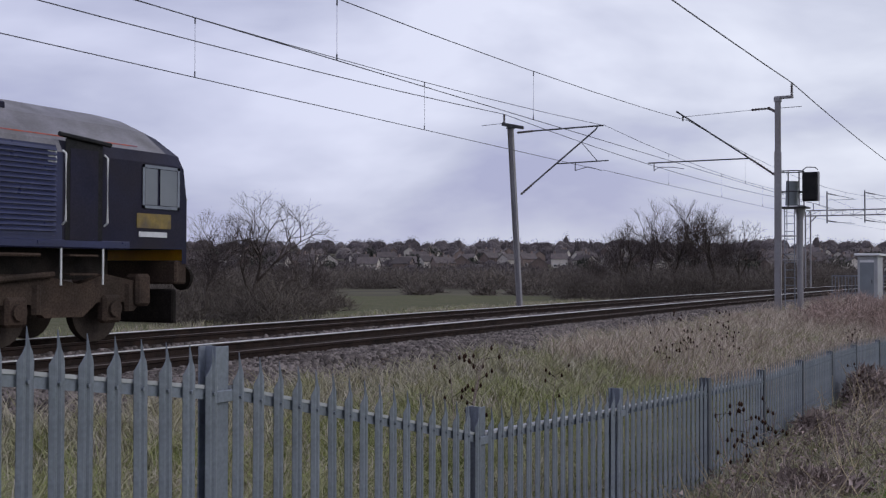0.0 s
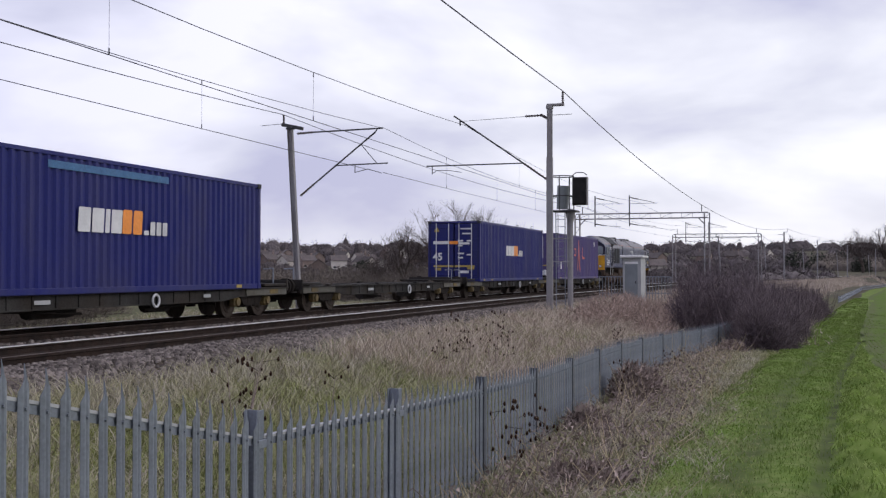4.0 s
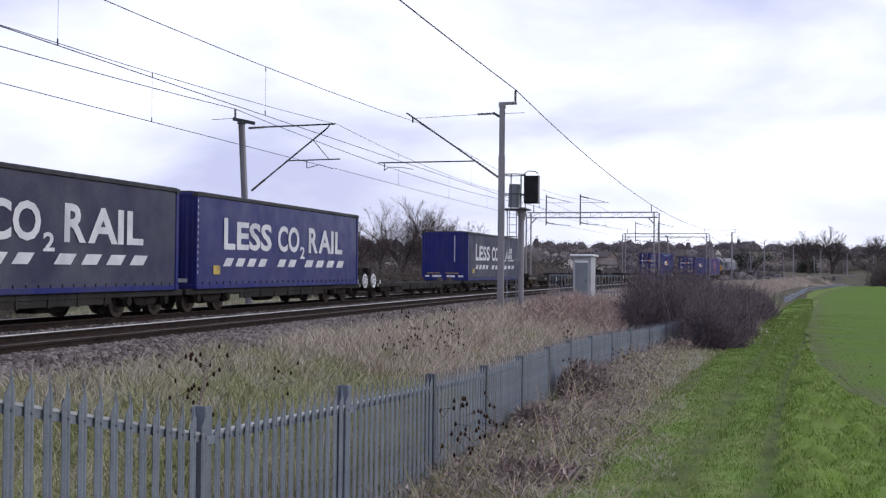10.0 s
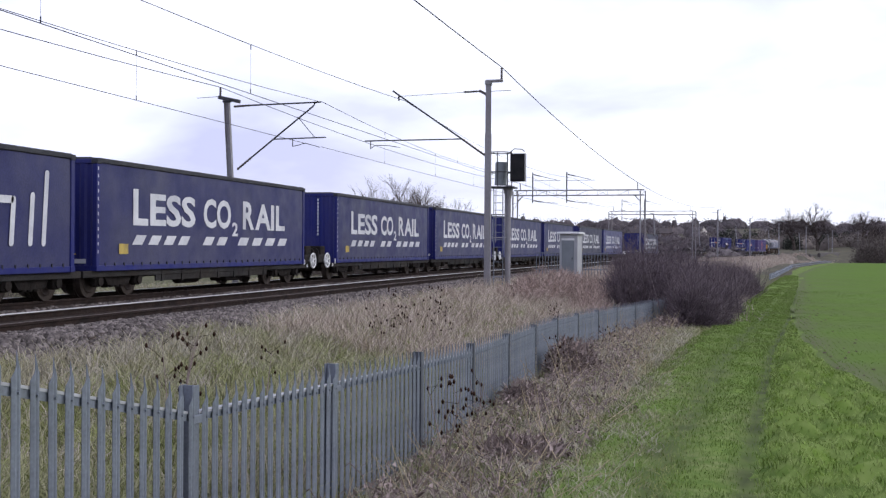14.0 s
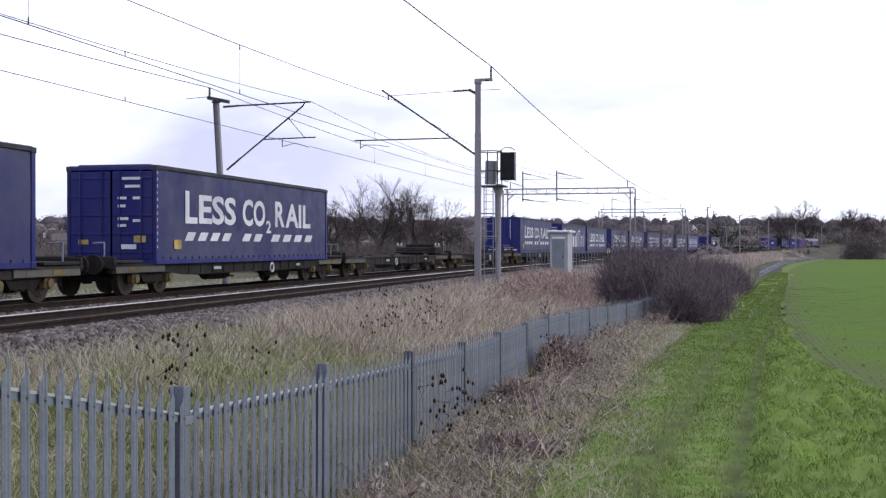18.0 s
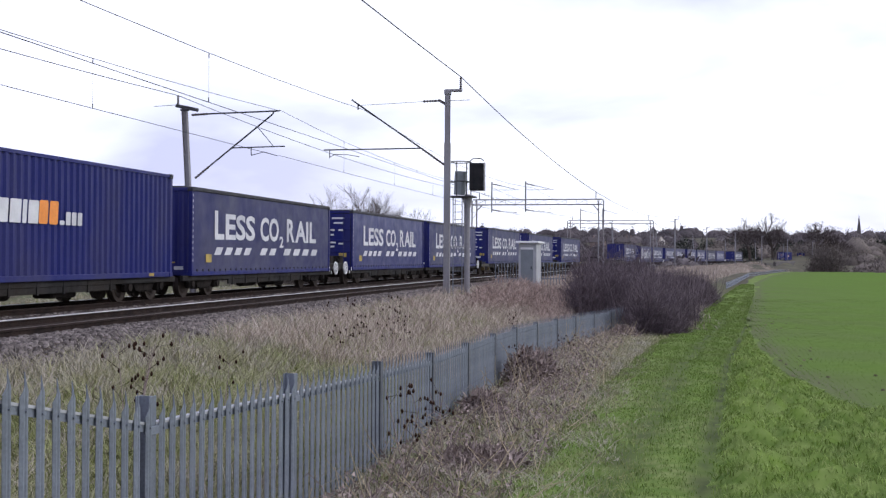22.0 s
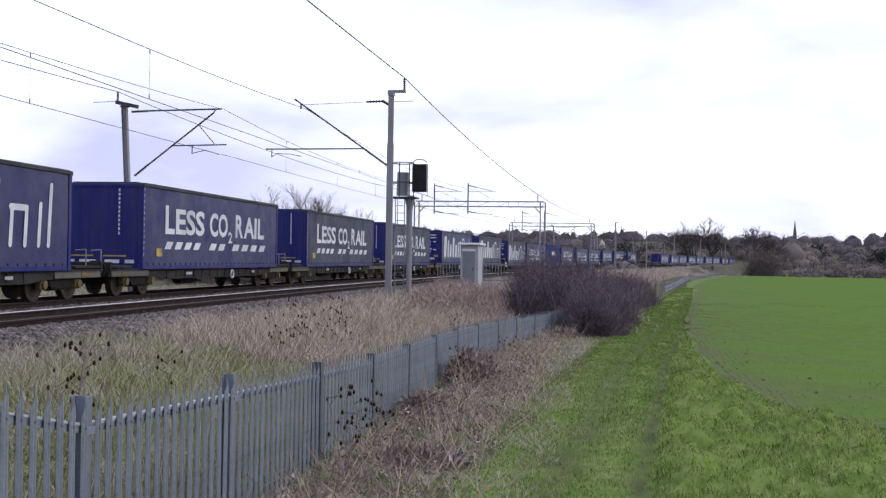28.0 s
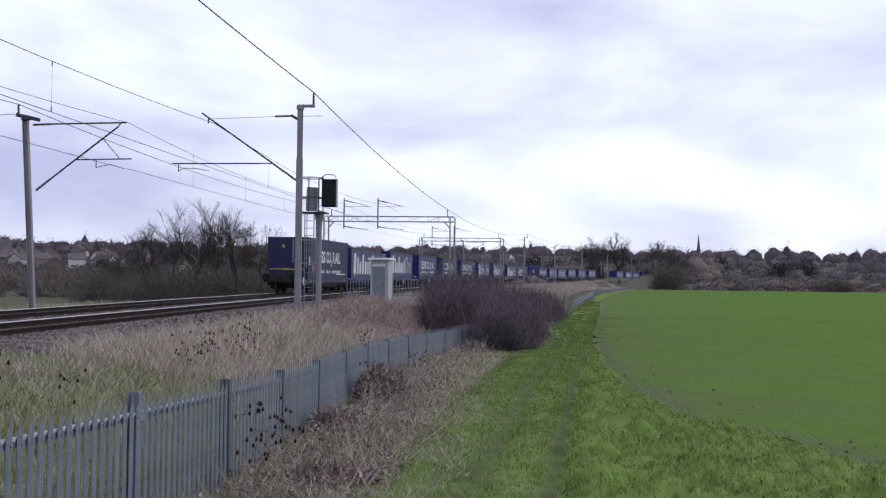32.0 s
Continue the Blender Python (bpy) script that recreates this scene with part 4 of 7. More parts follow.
def far_mast(s, u=-3.03):
    ms = thing("overhead_line_mast", "grey steel overhead line mast raked away from the track", "mast", "masts along the line", at=trk_pose(s, u))
    part("column", h_column((0.22, 0, -1.3), (-0.24, 0, 6.68), 0.175, 0.175), M["mast"], ms)
    part("base", Geo().box((0.2, 0, -0.5), (0.45, 0.5, 0.6), 0.03), M["concrete"], ms, "concrete mast base")
    far_parts(ms)
    return ms


near_mast(42.6)
far_mast(40.2)
near_mast(-8.0)
far_mast(-10.0)
for s in (190, 240, 290, 340, 390, 440):
    near_mast(float(s))
    far_mast(float(s) - 4)


def portal(s, lattice=True):
    """A lattice portal over both tracks with two drop tubes and arms."""
    po = thing("overhead_line_portal", "grey lattice steel portal spanning both tracks", "portal", "masts along the line", at=trk_pose(s, 3.02))
    for sx in (-1, 1):
        g = Geo()
        for dx in (-0.19, 0.19):
            g.box((sx * 5.0 + dx, 0, 2.28), (0.09, 0.14, 6.76))
        for k in range(12):
            z = -0.6 + k * 0.53
            g.tube((sx * 5.0 - 0.19, 0, z), (sx * 5.0 + 0.19, 0, z + (0.5 if k % 2 else -0.0)), 0.018, n=4)
        part("leg", g, M["mast"], po)
        part("knee_brace", Geo().tube((sx * 4.85, 0, 4.8), (sx * 4.3, 0, 5.38), 0.045, n=5), M["mast"], po)
    for z in (5.33, 5.73):
        part("beam_chord", Geo().box((0, 0, z), (10.2, 0.16, 0.09)), M["mast"], po)
    for k in range(13):
        x = -4.9 + k * 0.8
        part("lattice_post", Geo().tube((x, 0, 5.35), (x, 0, 5.71), 0.02, n=4), M["mast"], po)
        if k % 2 == 0 and k < 12:
            part("lattice_brace", Geo().tube((x, 0, 5.35), (x + 0.8, 0, 5.71), 0.018, n=4), M["mast"], po)
    part("earth_wire_post", Geo().tube((4.6, 0, 5.73), (4.6, 0, 6.3), 0.035, n=6), M["dark_tube"], po)
    part("earth_wire_post", Geo().tube((-4.6, 0, 5.73), (-4.6, 0, 6.3), 0.035, n=6), M["dark_tube"], po)
    for x in (-3.6, -0.9):
        part("drop_tube", Geo().tube((x, 0, 7.15), (x, 0, 4.75), 0.05), M["dark_tube"], po)
        part("upper_arm", Geo().tube((x, 0, 7.0), (x + 1.9, 0, 6.55), 0.02, n=6), M["dark_tube"], po)
        part("top_wire", Geo().tube((x, 0, 6.5), (x + 2.2, 0, 6.5), 0.015, n=5), M["wire"], po)
        part("upper_insulator", insulator(Geo(), (x + 0.1, 0, 6.97), (x + 0.7, 0, 6.83), 0.06), M["ceramic"], po)
        part("lower_arm", Geo().path([(x, 0, 4.95), (x + 0.8, 0, 4.8), (x + 2.0, 0, 4.72)], 0.02, 6), M["dark_tube"], po)
        part("lower_insulator", insulator(Geo(), (x + 0.05, 0, 4.93), (x + 0.7, 0, 4.82), 0.06), M["ceramic"], po)
    return po


portal(90.0)
portal(141.0)
portal(545.0)

# wires: contact and carrying wire of each track, return wires on the mast tops
SUPPORTS = [-10.0, 41.5, 90.0, 141.0, 190.0, 240.0, 290.0, 340.0, 390.0, 440.0, 495.0, 545.0]


def wire_run(name, label, u0, hi, lo, sag, drop_every, first, shift=0.0):
    w = thing(name, label, "wire", "overhead wires")
    for k, (a, b) in enumerate(zip(SUPPORTS[:-1], SUPPORTS[1:])):
        ua, ub = (first if k == 0 else (u0, u0 - 0.6)[::1 if k % 2 else -1])
        g, steps = Geo(), 10 if a < 100 else 6
        up, down = [], []
        for i in range(steps + 1):
            t = i / steps
            s, u = a + (b - a) * t, ua + (ub - ua) * t
            up.append(trk(s, u, hi - sag * 4 * t * (1 - t)))
            down.append(trk(s, u, lo))
        part("carrying_wire", Geo().path(up, 0.010, 5), M["wire"], w)
        part("contact_wire", Geo().path(down, 0.010, 5), M["wire"], w)
        for d in range(1, int((b - a) / drop_every)):
            t = (d * drop_every + shift) / (b - a)
            s, u = a + (b - a) * t, ua + (ub - ua) * t
            if s < 150:
                g = Geo()
                g.tube(trk(s, u, lo), trk(s, u, hi - sag * 4 * t * (1 - t)), 0.0035, n=4)
                g.tube(trk(s, u, lo), trk(s, u, lo + 0.12), 0.014, n=4)
                z = hi - sag * 4 * t * (1 - t)
                g.tube(trk(s, u, z - 0.12), trk(s, u, z), 0.014, n=4)
                part("dropper", g, M["wire"], w)
    return w


wire_run("catenary_wire", "thin dark contact and carrying wires over the far track", 0.0, 6.72, 5.0, 0.54, 9.55, (0.0, -0.1), -0.75)
wire_run("catenary_wire", "thin dark contact and carrying wires over the near track", SPACING - 0.25, 6.66, 5.0, 0.54, 9.2, (SPACING + 0.1, SPACING - 0.25))
for u, z, sag, pts in ((6.76, 7.98, 0.17, [-8.0, 42.6, 90.0, 141.0, 190.0, 240.0, 290.0, 340.0, 390.0]), (-3.53, 7.17, 0.43, [-10.0, 40.2, 90.0, 141.0, 186.0, 236.0, 286.0, 336.0])):
    w = thing("return_wire", "dark return wire strung along the mast tops", "wire", "overhead wires")
    for a, b in zip(pts[:-1], pts[1:]):
        za, zb = (z if a < 60 or a > 150 else 6.3), (z if b < 60 or b > 150 else 6.3)
        ua, ub = (u if a < 60 or a > 150 else (7.62 if u > 0 else -1.58)), (u if b < 60 or b > 150 else (7.62 if u > 0 else -1.58))
        run = [trk(a + (b - a) * i / 12, ua + (ub - ua) * i / 12, za + (zb - za) * i / 12 - (sag if not (u > 0 and a > 40) else 0.15) * 4 * (i / 12) * (1 - i / 12)) for i in range(13)]
        part("span", Geo().path(run, 0.019 if u > 0 else 0.014, 5), M["wire"], w)

# ---- colour light signal seen from behind ----
sg = thing("railway_signal", "railway colour light signal seen from behind with ladder and cage", "signal", at=pose(-8.15, 44.4, -0.1, 0, 0, 0))
part("post", Geo().tube((0, 0, -1.2), (0, 0, 3.75), 0.11, n=12), M["mast"], sg)
part("platform", Geo().box((-0.2, 0.0, 3.66), (1.0, 0.9, 0.06), 0.01), M["dark_tube"], sg)
part("head_backboard", Geo().box((0.39, -0.1, 4.43), (0.56, 0.28, 1.08), 0.03).box((0.39, -0.27, 4.43), (0.50, 0.06, 1.0), 0.02), M["black"], sg, "black signal head back")
# pale strip standing in for the lit edge of the black head
part("head_edge", Geo().box((0.685, -0.1, 4.43), (0.03, 0.3, 1.1), 0.005), M["mast"], sg)
part("equipment_drum", Geo().tube((-0.33, 0.1, 3.75), (-0.30, 0.1, 4.66), 0.23, n=16), M["cabin_door"], sg, "grey-green equipment drum")
for z in (4.25, 5.02):
    part("cage_hoop", Geo().ring((-0.33, 0, z), (0, 0, 1), 0.46, 0.022, 20, 5), M["dark_tube"], sg)
for k in range(7):
    a = k * math.pi * 2 / 7 + 0.2
    part("cage_bar", Geo().tube((-0.33 + 0.46 * math.cos(a), 0.46 * math.sin(a), 3.7), (-0.33 + 0.46 * math.cos(a), 0.46 * math.sin(a), 5.02), 0.02, n=5), M["dark_tube"], sg)
part("top_rail", Geo().path([(0.1, -0.1, 5.04), (0.25, -0.1, 5.16), (0.55, -0.1, 5.14), (0.66, -0.1, 5.05)], 0.02, 5), M["dark_tube"], sg)
for z in (1.7, 2.6):
    part("ladder_hoop", Geo().ring((-0.4, -0.1, z), (0, 0, 1), 0.34, 0.018, 16, 5), M["mast"], sg)
for a in (3.5, 4.71, 5.9):
    part("hoop_bar", Geo().tube((-0.4 + 0.34 * math.cos(a), -0.1 + 0.34 * math.sin(a), 1.5), (-0.4 + 0.34 * math.cos(a), -0.1 + 0.34 * math.sin(a), 3.66), 0.016, n=5), M["mast"], sg)
part("post_head", Geo().tube((0, 0, 3.2), (0, 0, 3.64), 0.11, 0.2, 12), M["mast"], sg)
for x in (-0.58, -0.22):
    part("ladder_stile", Geo().tube((x, 0.15, -1.1), (x, 0.05, 3.7), 0.02, n=5), M["galv"], sg)
for k in range(15):
    part("ladder_rung", Geo().tube((-0.58, 0.14, -0.7 + k * 0.29), (-0.22, 0.14, -0.7 + k * 0.29), 0.012, n=5), M["galv"], sg)

# ---- relay cabin and hurdle fence ----
cb = thing("relay_cabin", "pale grey lineside equipment cabin with a flat white roof", "cabin", at=pose(-7.42, 58.0, 0, 0, 0, 0))
part("body", Geo().box((0, 0, 0.45), (0.88, 2.0, 2.9), 0.02), M["cabin"], cb)
part("roof", Geo().box((0, 0, 1.96), (1.14, 2.35, 0.11), 0.02), M["white"], cb, "flat white roof slab")
part("door", Geo().box((-0.02, -1.01, 0.66), (0.62, 0.04, 1.86), 0.008), M["cabin_door"], cb, "grey steel door")
part("lintel", Geo().box((-0.02, -1.02, 1.65), (0.64, 0.03, 0.1)), M["white"], cb)
part("handle", Geo().box((0.2, -1.05, 0.7), (0.03, 0.05, 0.14)), M["black"], cb)
part("plinth", Geo().box((0, 0, -0.9), (1.0, 2.1, 0.5), 0.02), M["concrete"], cb)
part("corner_trim", Geo().box((0.43, -1.0, 0.6), (0.05, 0.05, 2.5)), M["cabin"], cb)
hd = thing("hurdle_railing", "grey steel railing beside the relay cabin", "railing", at=pose(-8.85, 60.0, 0))
for z in (0.1, 0.95):
    part("rail", Geo().box((0.0, 0, z), (1.3, 0.05, 0.05)), M["galv"], hd)
for k in range(9):
    part("bar", Geo().box((-0.63 + k * 0.157, 0, 0.35), (0.03, 0.03, 1.2)), M["galv"], hd)
hd2 = copy_thing(hd, pose(-6.45, 60.2, 0))


# ---- plants ----
def blades(name, x, y, h, w, mat, lean=0.35, seed=1, z=None):
    """Many bent grass blades as one mesh."""
    r = np.random.default_rng(seed)
    n = len(x)
    z = ground_z(x, y) if z is None else z
    a, b = r.random(n) * 6.283, r.random(n) * 6.283
    dx, dy = np.cos(a) * w * 0.5, np.sin(a) * w * 0.5
    ln = h * lean * (0.3 + r.random(n) * 1.2)
    lx, ly = np.cos(b) * ln, np.sin(b) * ln
    v = np.empty((n, 5, 3))
    for k, (px_, py_, pz) in enumerate(((x - dx, y - dy, z - 0.02), (x + dx, y + dy, z - 0.02), (x - dx * 0.75 + lx * 0.35, y - dy * 0.75 + ly * 0.35, z + h * 0.6),
                                        (x + dx * 0.75 + lx * 0.35, y + dy * 0.75 + ly * 0.35, z + h * 0.6), (x + lx, y + ly, z + h))):
        v[:, k, 0], v[:, k, 1], v[:, k, 2] = px_, py_, pz
    f = np.array([(0, 1, 3), (0, 3, 2), (2, 3, 4)])
    f = (f[None] + (np.arange(n) * 5)[:, None, None]).reshape(-1, 3)
    return big_mesh(name, v.reshape(-1, 3), f, mat)


def clumped(r, n, x0, x1, y0, y1, power=1.4, spread=0.16, per=14):
    """Points gathered in tufts, thinner with distance; x is sideways from the line's bend."""
    k = n // per
    cx, cy = x0 + (x1 - x0) * r.random(k), y0 + (y1 - y0) * r.random(k) ** power
    x = np.repeat(cx, per) + r.normal(0, spread, k * per)
    y = np.repeat(cy, per) + r.normal(0, spread, k * per)
    size = np.repeat(0.6 + 0.8 * r.random(k), per)
    return x, y, size


def grass_patch(name, label, n, x0, x1, y0, y1, h, w, mat, seed, lean=0.4, power=1.4, spread=0.16, bent=False, per=14):
    r = np.random.default_rng(seed)
    x, y, size = clumped(r, n, x0, x1, y0, y1, power, spread, per)
    if bent:
        x = x + bend(y)
    far = 1 + np.clip(y / 40, 0, 3) * 0.5
    ob = part(name, blades(name, x, y, h * size * (0.6 + 0.7 * r.random(len(x))), w * far, mat, lean, seed))
    return tagged(ob, label, "grass", kind="stuff")


grass_patch("verge_grass", "rough dry yellow-olive grass between ballast and fence", 90000, -9.0, -3.5, 2.5, 62, 0.27, 0.011, M["dry_grass"], 11, 1.0, 1.4, 0.13, False, 26)
grass_patch("verge_grass", "soft green grass tussocks behind the fence", 44000, -7.4, -3.6, 3.5, 34, 0.24, 0.011, M["verge_green"], 17, 1.1, 1.3, 0.15, False, 30)
grass_patch("verge_grass", "tall pale tan grass on the railway bank", 52000, -8.4, -3.9, 20, 84, 0.40, 0.013, M["tan_grass"], 12, 0.8, 1.2, 0.2, True, 24)
grass_patch("bank_grass", "pale dry grass on the far railway bank", 22000, -8.0, 0.5, 70, 330, 0.5, 0.03, M["tan_grass"], 13, 0.8, 1.3, 0.5, True)
grass_patch("fence_grass", "rough faded grass at the foot of the fence", 60000, -3.35, -0.9, 5, 46, 0.13, 0.010, M["dry_grass"], 14, 1.2, 1.4, 0.14, False, 24)
grass_patch("fence_grass", "green tufts between rough grass and track", 26000, -2.2, -0.4, 5, 44, 0.09, 0.010, M["verge_green"], 18, 1.2, 1.4, 0.16, False, 24)
grass_patch("fence_grass", "pale matted grass beside the track", 16000, -3.0, 0.6, 40, 120, 0.24, 0.02, M["tan_grass"], 15, 0.9, 1.3, 0.3, True)
grass_patch("lineside_grass", "olive grass beyond the far track", 26000, -36, -18.6, 14, 120, 0.24, 0.02, M["dry_grass"], 16, 0.6, 1.1, 0.4)

r = np.random.default_rng(21)
n = 210000
y = 7.3 + 105 * r.random(n) ** 2.2
p0, p1 = np.interp(y, PATH_Y, PATH_X), np.interp(y, EDGE_Y, EDGE_X)
t = r.random(n)
x = p0 - 0.25 + (p1 - p0 + 0.2) * t
gx = x - p0
turn = rut_turn(y)
rut = 0.9 * np.exp(-((gx - 0.95) / 0.3) ** 2) + 1.05 * np.exp(-((gx - turn - 1.92) / np.where(gx - turn < 1.92, 0.16, 0.12)) ** 2) + 0.7 * np.exp(-((gx - 1.95) / 0.5) ** 2 - ((y - 8.0) / 0.9) ** 2)
keep = r.random(n) > np.clip(rut * 0.95, 0, 0.93)
strip = gx - turn + 0.1 * r.normal(size=n) > 2.08
for nm, lab, sel, h, mat, ww in (("path_grass_blades", "short worn green grass on the track", keep & ~strip, 0.03, M["path_blade"], 0.007), ("strip_grass_blades", "lush bright green grass strip between track and crop", keep & strip, 0.052, M["lush"], 0.009)):
    xx, yy = x[sel], y[sel]
    lump = 0.55 + 0.9 * (0.5 + 0.5 * np.sin(xx * 3.1 + 1.3 * np.sin(yy * 1.7)) * np.cos(yy * 2.3 + xx))
    ob = part(nm, blades(nm, xx, yy, h * lump * (0.6 + 0.8 * r.random(len(xx))), ww * (1 + yy / 30), mat, 1.3, 22, ground_z(xx, yy) + 0.085 + (ease(1.95, 2.35, gx[sel] - turn[sel]) * (1 - ease(-0.6, 0.0, xx - np.interp(yy, EDGE_Y, EDGE_X))) * (0.06 + 0.10 * lumps(xx, yy, 0.95, 41) + 0.07 * lumps(xx, yy, 0.5, 42)))))
    tagged(ob, lab, "grass", kind="stuff")
n = 30000
y = 9 + 62 * r.random(n) ** 1.7
x = np.interp(y, EDGE_Y, EDGE_X) + 0.15 + 26 * r.random(n) ** 1.8
x = np.round(x / 0.14) * 0.14 + r.normal(0, 0.02, n)
ob = part("crop_blades", blades("crop_blades", x, y, 0.018 + 0.018 * r.random(n), 0.006 * (1 + y / 28), M["crop_blade"], 0.9, 23, ground_z(x, y) + 0.1))
tagged(ob, "young green crop shoots in rows", "crop", kind="stuff")

n = 130
y = 13 + 70 * r.random(n) ** 1.5
x = np.interp(y, EDGE_Y, EDGE_X) + 0.25 + 0.35 * r.normal(size=n) + 1.2 * r.random(n) ** 4
clods = scatter("soil_clods", STONE_V, STONE_F, np.column_stack([x, y, ground_z(x, y) + 0.11]), 0.03 + 0.06 * r.random(n) ** 2, r.random(n) * 6.28, M["soil"], 0.5 + 0.5 * r.random(n))
tagged(part("soil_clods", clods), "dark clods of ploughed soil along the field edge", "soil", kind="stuff")


def slivers(name, centres, radii, count, length, width, mat, seed, up=0.3, flat_base=True, soft=False):
    """Clouds of thin twig slivers inside domes, as one mesh: centres (k, 3), radii (k, 2), count per dome."""
    r = np.random.default_rng(seed)
    k = len(centres)
    n = k * count
    c, rad = np.repeat(centres, count, 0), np.repeat(radii, count, 0)
    d = r.normal(size=(n, 3))
    d /= np.linalg.norm(d, axis=1)[:, None]
    if flat_base:
        d[:, 2] = np.abs(d[:, 2])
    q = np.minimum(np.abs(r.normal(size=n)) * 0.55, 0.7 + 0.5 * r.random(n)) if soft else r.random(n) ** 0.45
    p = c + d * q[:, None] * np.column_stack([rad[:, 0], rad[:, 0], rad[:, 1]])
    w = d * 0.6 + r.normal(size=(n, 3)) * 0.6
    w[:, 2] += up
    w /= np.linalg.norm(w, axis=1)[:, None]
    ln = length * (0.5 + r.random(n))
    s = np.cross(w, r.normal(size=(n, 3)))
    s /= np.linalg.norm(s, axis=1)[:, None]
    s *= (width * (0.6 + 0.8 * r.random(n)))[:, None]
    v = np.stack([p - s, p + s, p + w * ln[:, None]], 1).reshape(-1, 3)
    return big_mesh(name, v, np.arange(3 * n).reshape(-1, 3), mat)


def crowns(name, centres, radii, mat, seed, lat=7, lon=14):
    """Uneven far-off crowns and thickets, as one mesh: centres (k, 3), radii (k, 2)."""
    r = np.random.default_rng(seed)
    k = len(centres)
    el = np.linspace(-0.25, 1.5, lat)
    az = np.arange(lon) * 2 * np.pi / lon
    e, a = np.repeat(el, lon), np.tile(az, lat)
    d = np.stack([np.cos(e) * np.cos(a), np.cos(e) * np.sin(a), np.sin(e)], 1)
    n = lat * lon
    ph = r.random((k, 4)) * 6.283
    swell = 1 + 0.12 * np.sin(2 * a + ph[:, :1]) * np.cos(2 * e + ph[:, 1:2]) + 0.09 * np.sin(5 * a + 3 * e + ph[:, 2:3]) + 0.05 * np.sin(9 * a - 6 * e + ph[:, 3:]) + 0.025 * r.normal(size=(k, n))
    p = d[None] * swell[:, :, None] * np.column_stack([radii[:, 0], radii[:, 0], radii[:, 1]])[:, None] + np.asarray(centres)[:, None]
    i, j = np.meshgrid(np.arange(lon), np.arange(lat - 1))
    i, j = i.ravel(), j.ravel()
    f = np.stack([j * lon + i, j * lon + (i + 1) % lon, (j + 1) * lon + (i + 1) % lon, (j + 1) * lon + i], 1)
    f = (f[None] + (np.arange(k) * n)[:, None, None]).reshape(-1, 4)
    me = big_mesh(name, p.reshape(-1, 3), f, mat)
    me.polygons.foreach_set("use_smooth", [True] * len(me.polygons))
    return me


def bare_tree(name, label, x, y, h, spread, seed, levels=6, lean=(0, 0), twig=M["twig"], thick=1.0):
    """A leafless tree: forked limbs as tapered tubes, and a crown of fine twigs."""
    r = random.Random(seed)
    tr = thing(name, label, "tree", "bare trees", at=pose(x, y, gz(x, y) - 0.1))
    limbs, fine = Geo(), Geo()

    def grow(p, d, ln, rad, lev):
        d2 = (d + Vector((r.gauss(0, 0.10), r.gauss(0, 0.10), 0.05))).normalized()
        m = p + d * ln * 0.5
        e = m + d2 * ln * 0.5
        g = limbs if lev < 4 else fine
        nn = 6 if lev < 2 else 4 if lev < 4 else 3
        g.tube(p, m, rad, rad * 0.85, nn, False)
        g.tube(m, e, rad * 0.85, rad * 0.66, nn, False)
        if lev >= levels:
            return
        for k in range(3 if lev < 2 else r.choice((2, 3, 3))):
            a = r.uniform(0, 6.28)
            tilt = r.uniform(0.25, 0.75) * spread
            ax = d2.orthogonal().normalized()
            ax.rotate(Matrix.Rotation(a, 3, d2))
            nd = (d2 * math.cos(tilt) + ax * math.sin(tilt) + Vector((0, 0, 0.12))).normalized()
            start = e if k < 2 else m.lerp(e, r.uniform(0.2, 0.9))
            grow(start, nd, ln * r.uniform(0.62, 0.84), rad * r.uniform(0.5, 0.66), lev + 1)

    base = h * 0.33
    grow(Vector((0, 0, 0)), Vector((lean[0], lean[1], 1)).normalized(), base, h * 0.022 * thick, 0)
    part("trunk", limbs, M["bark"], tr)
    part("crown", fine, twig, tr, "crown of fine bare twigs")
    if levels:
        k = 22
        cc = []
        for _ in range(k):
            a, u = r.uniform(0, 6.283), r.random() ** 0.5
            cc.append((0.27 * h * spread * u * math.cos(a), 0.27 * h * spread * u * math.sin(a), h * (0.42 + 0.40 * r.random() * (1 - 0.6 * u * u))))
        cc = np.array(cc)
        qq = np.array([(h * r.uniform(0.11, 0.18), h * r.uniform(0.10, 0.16)) for _ in range(k)])
        part("spray", slivers("spray", cc, qq, 170, h * 0.07, h * 0.0011 * thick, twig, seed, 0.5, False), None, tr, "haze of fine outer twigs", kind="stuff")
    return tr


def polar(deg, d):
    return d * math.sin(radians(deg)), d * math.cos(radians(deg))


# single bare trees beyond the far track
for deg, d, h, sp, seed, lab in ((-37.0, 58, 6.4, 1.4, 1, "spreading bare hawthorn behind the tracks"), (-39.3, 60, 5.4, 1.25, 2, "spreading bare hawthorn behind the tracks"),
                                 (-34.6, 66, 4.4, 1.2, 3, "low bare thorn tree in the scrub"), (-18.6, 104, 6.8, 1.1, 4, "bare tree in the hedge beyond the tracks"),
                                 (-16.2, 106, 8.5, 1.0, 5, "tall bare tree in the hedge beyond the tracks"), (-14.4, 102, 8.2, 1.0, 6, "tall bare tree in the hedge beyond the tracks"),
                                 (-13.2, 108, 7.2, 1.1, 7, "bare tree in the hedge beyond the tracks"), (-20.0, 110, 5.8, 1.1, 8, "bare tree in the hedge beyond the tracks"),
                                 (-15.4, 112, 8.4, 1.0, 14, "tall bare tree in the hedge beyond the tracks"), (-17.4, 110, 7.8, 1.05, 15, "bare tree in the hedge beyond the tracks")):
    bare_tree("bare_tree", lab, *polar(deg, d), h, sp, seed)
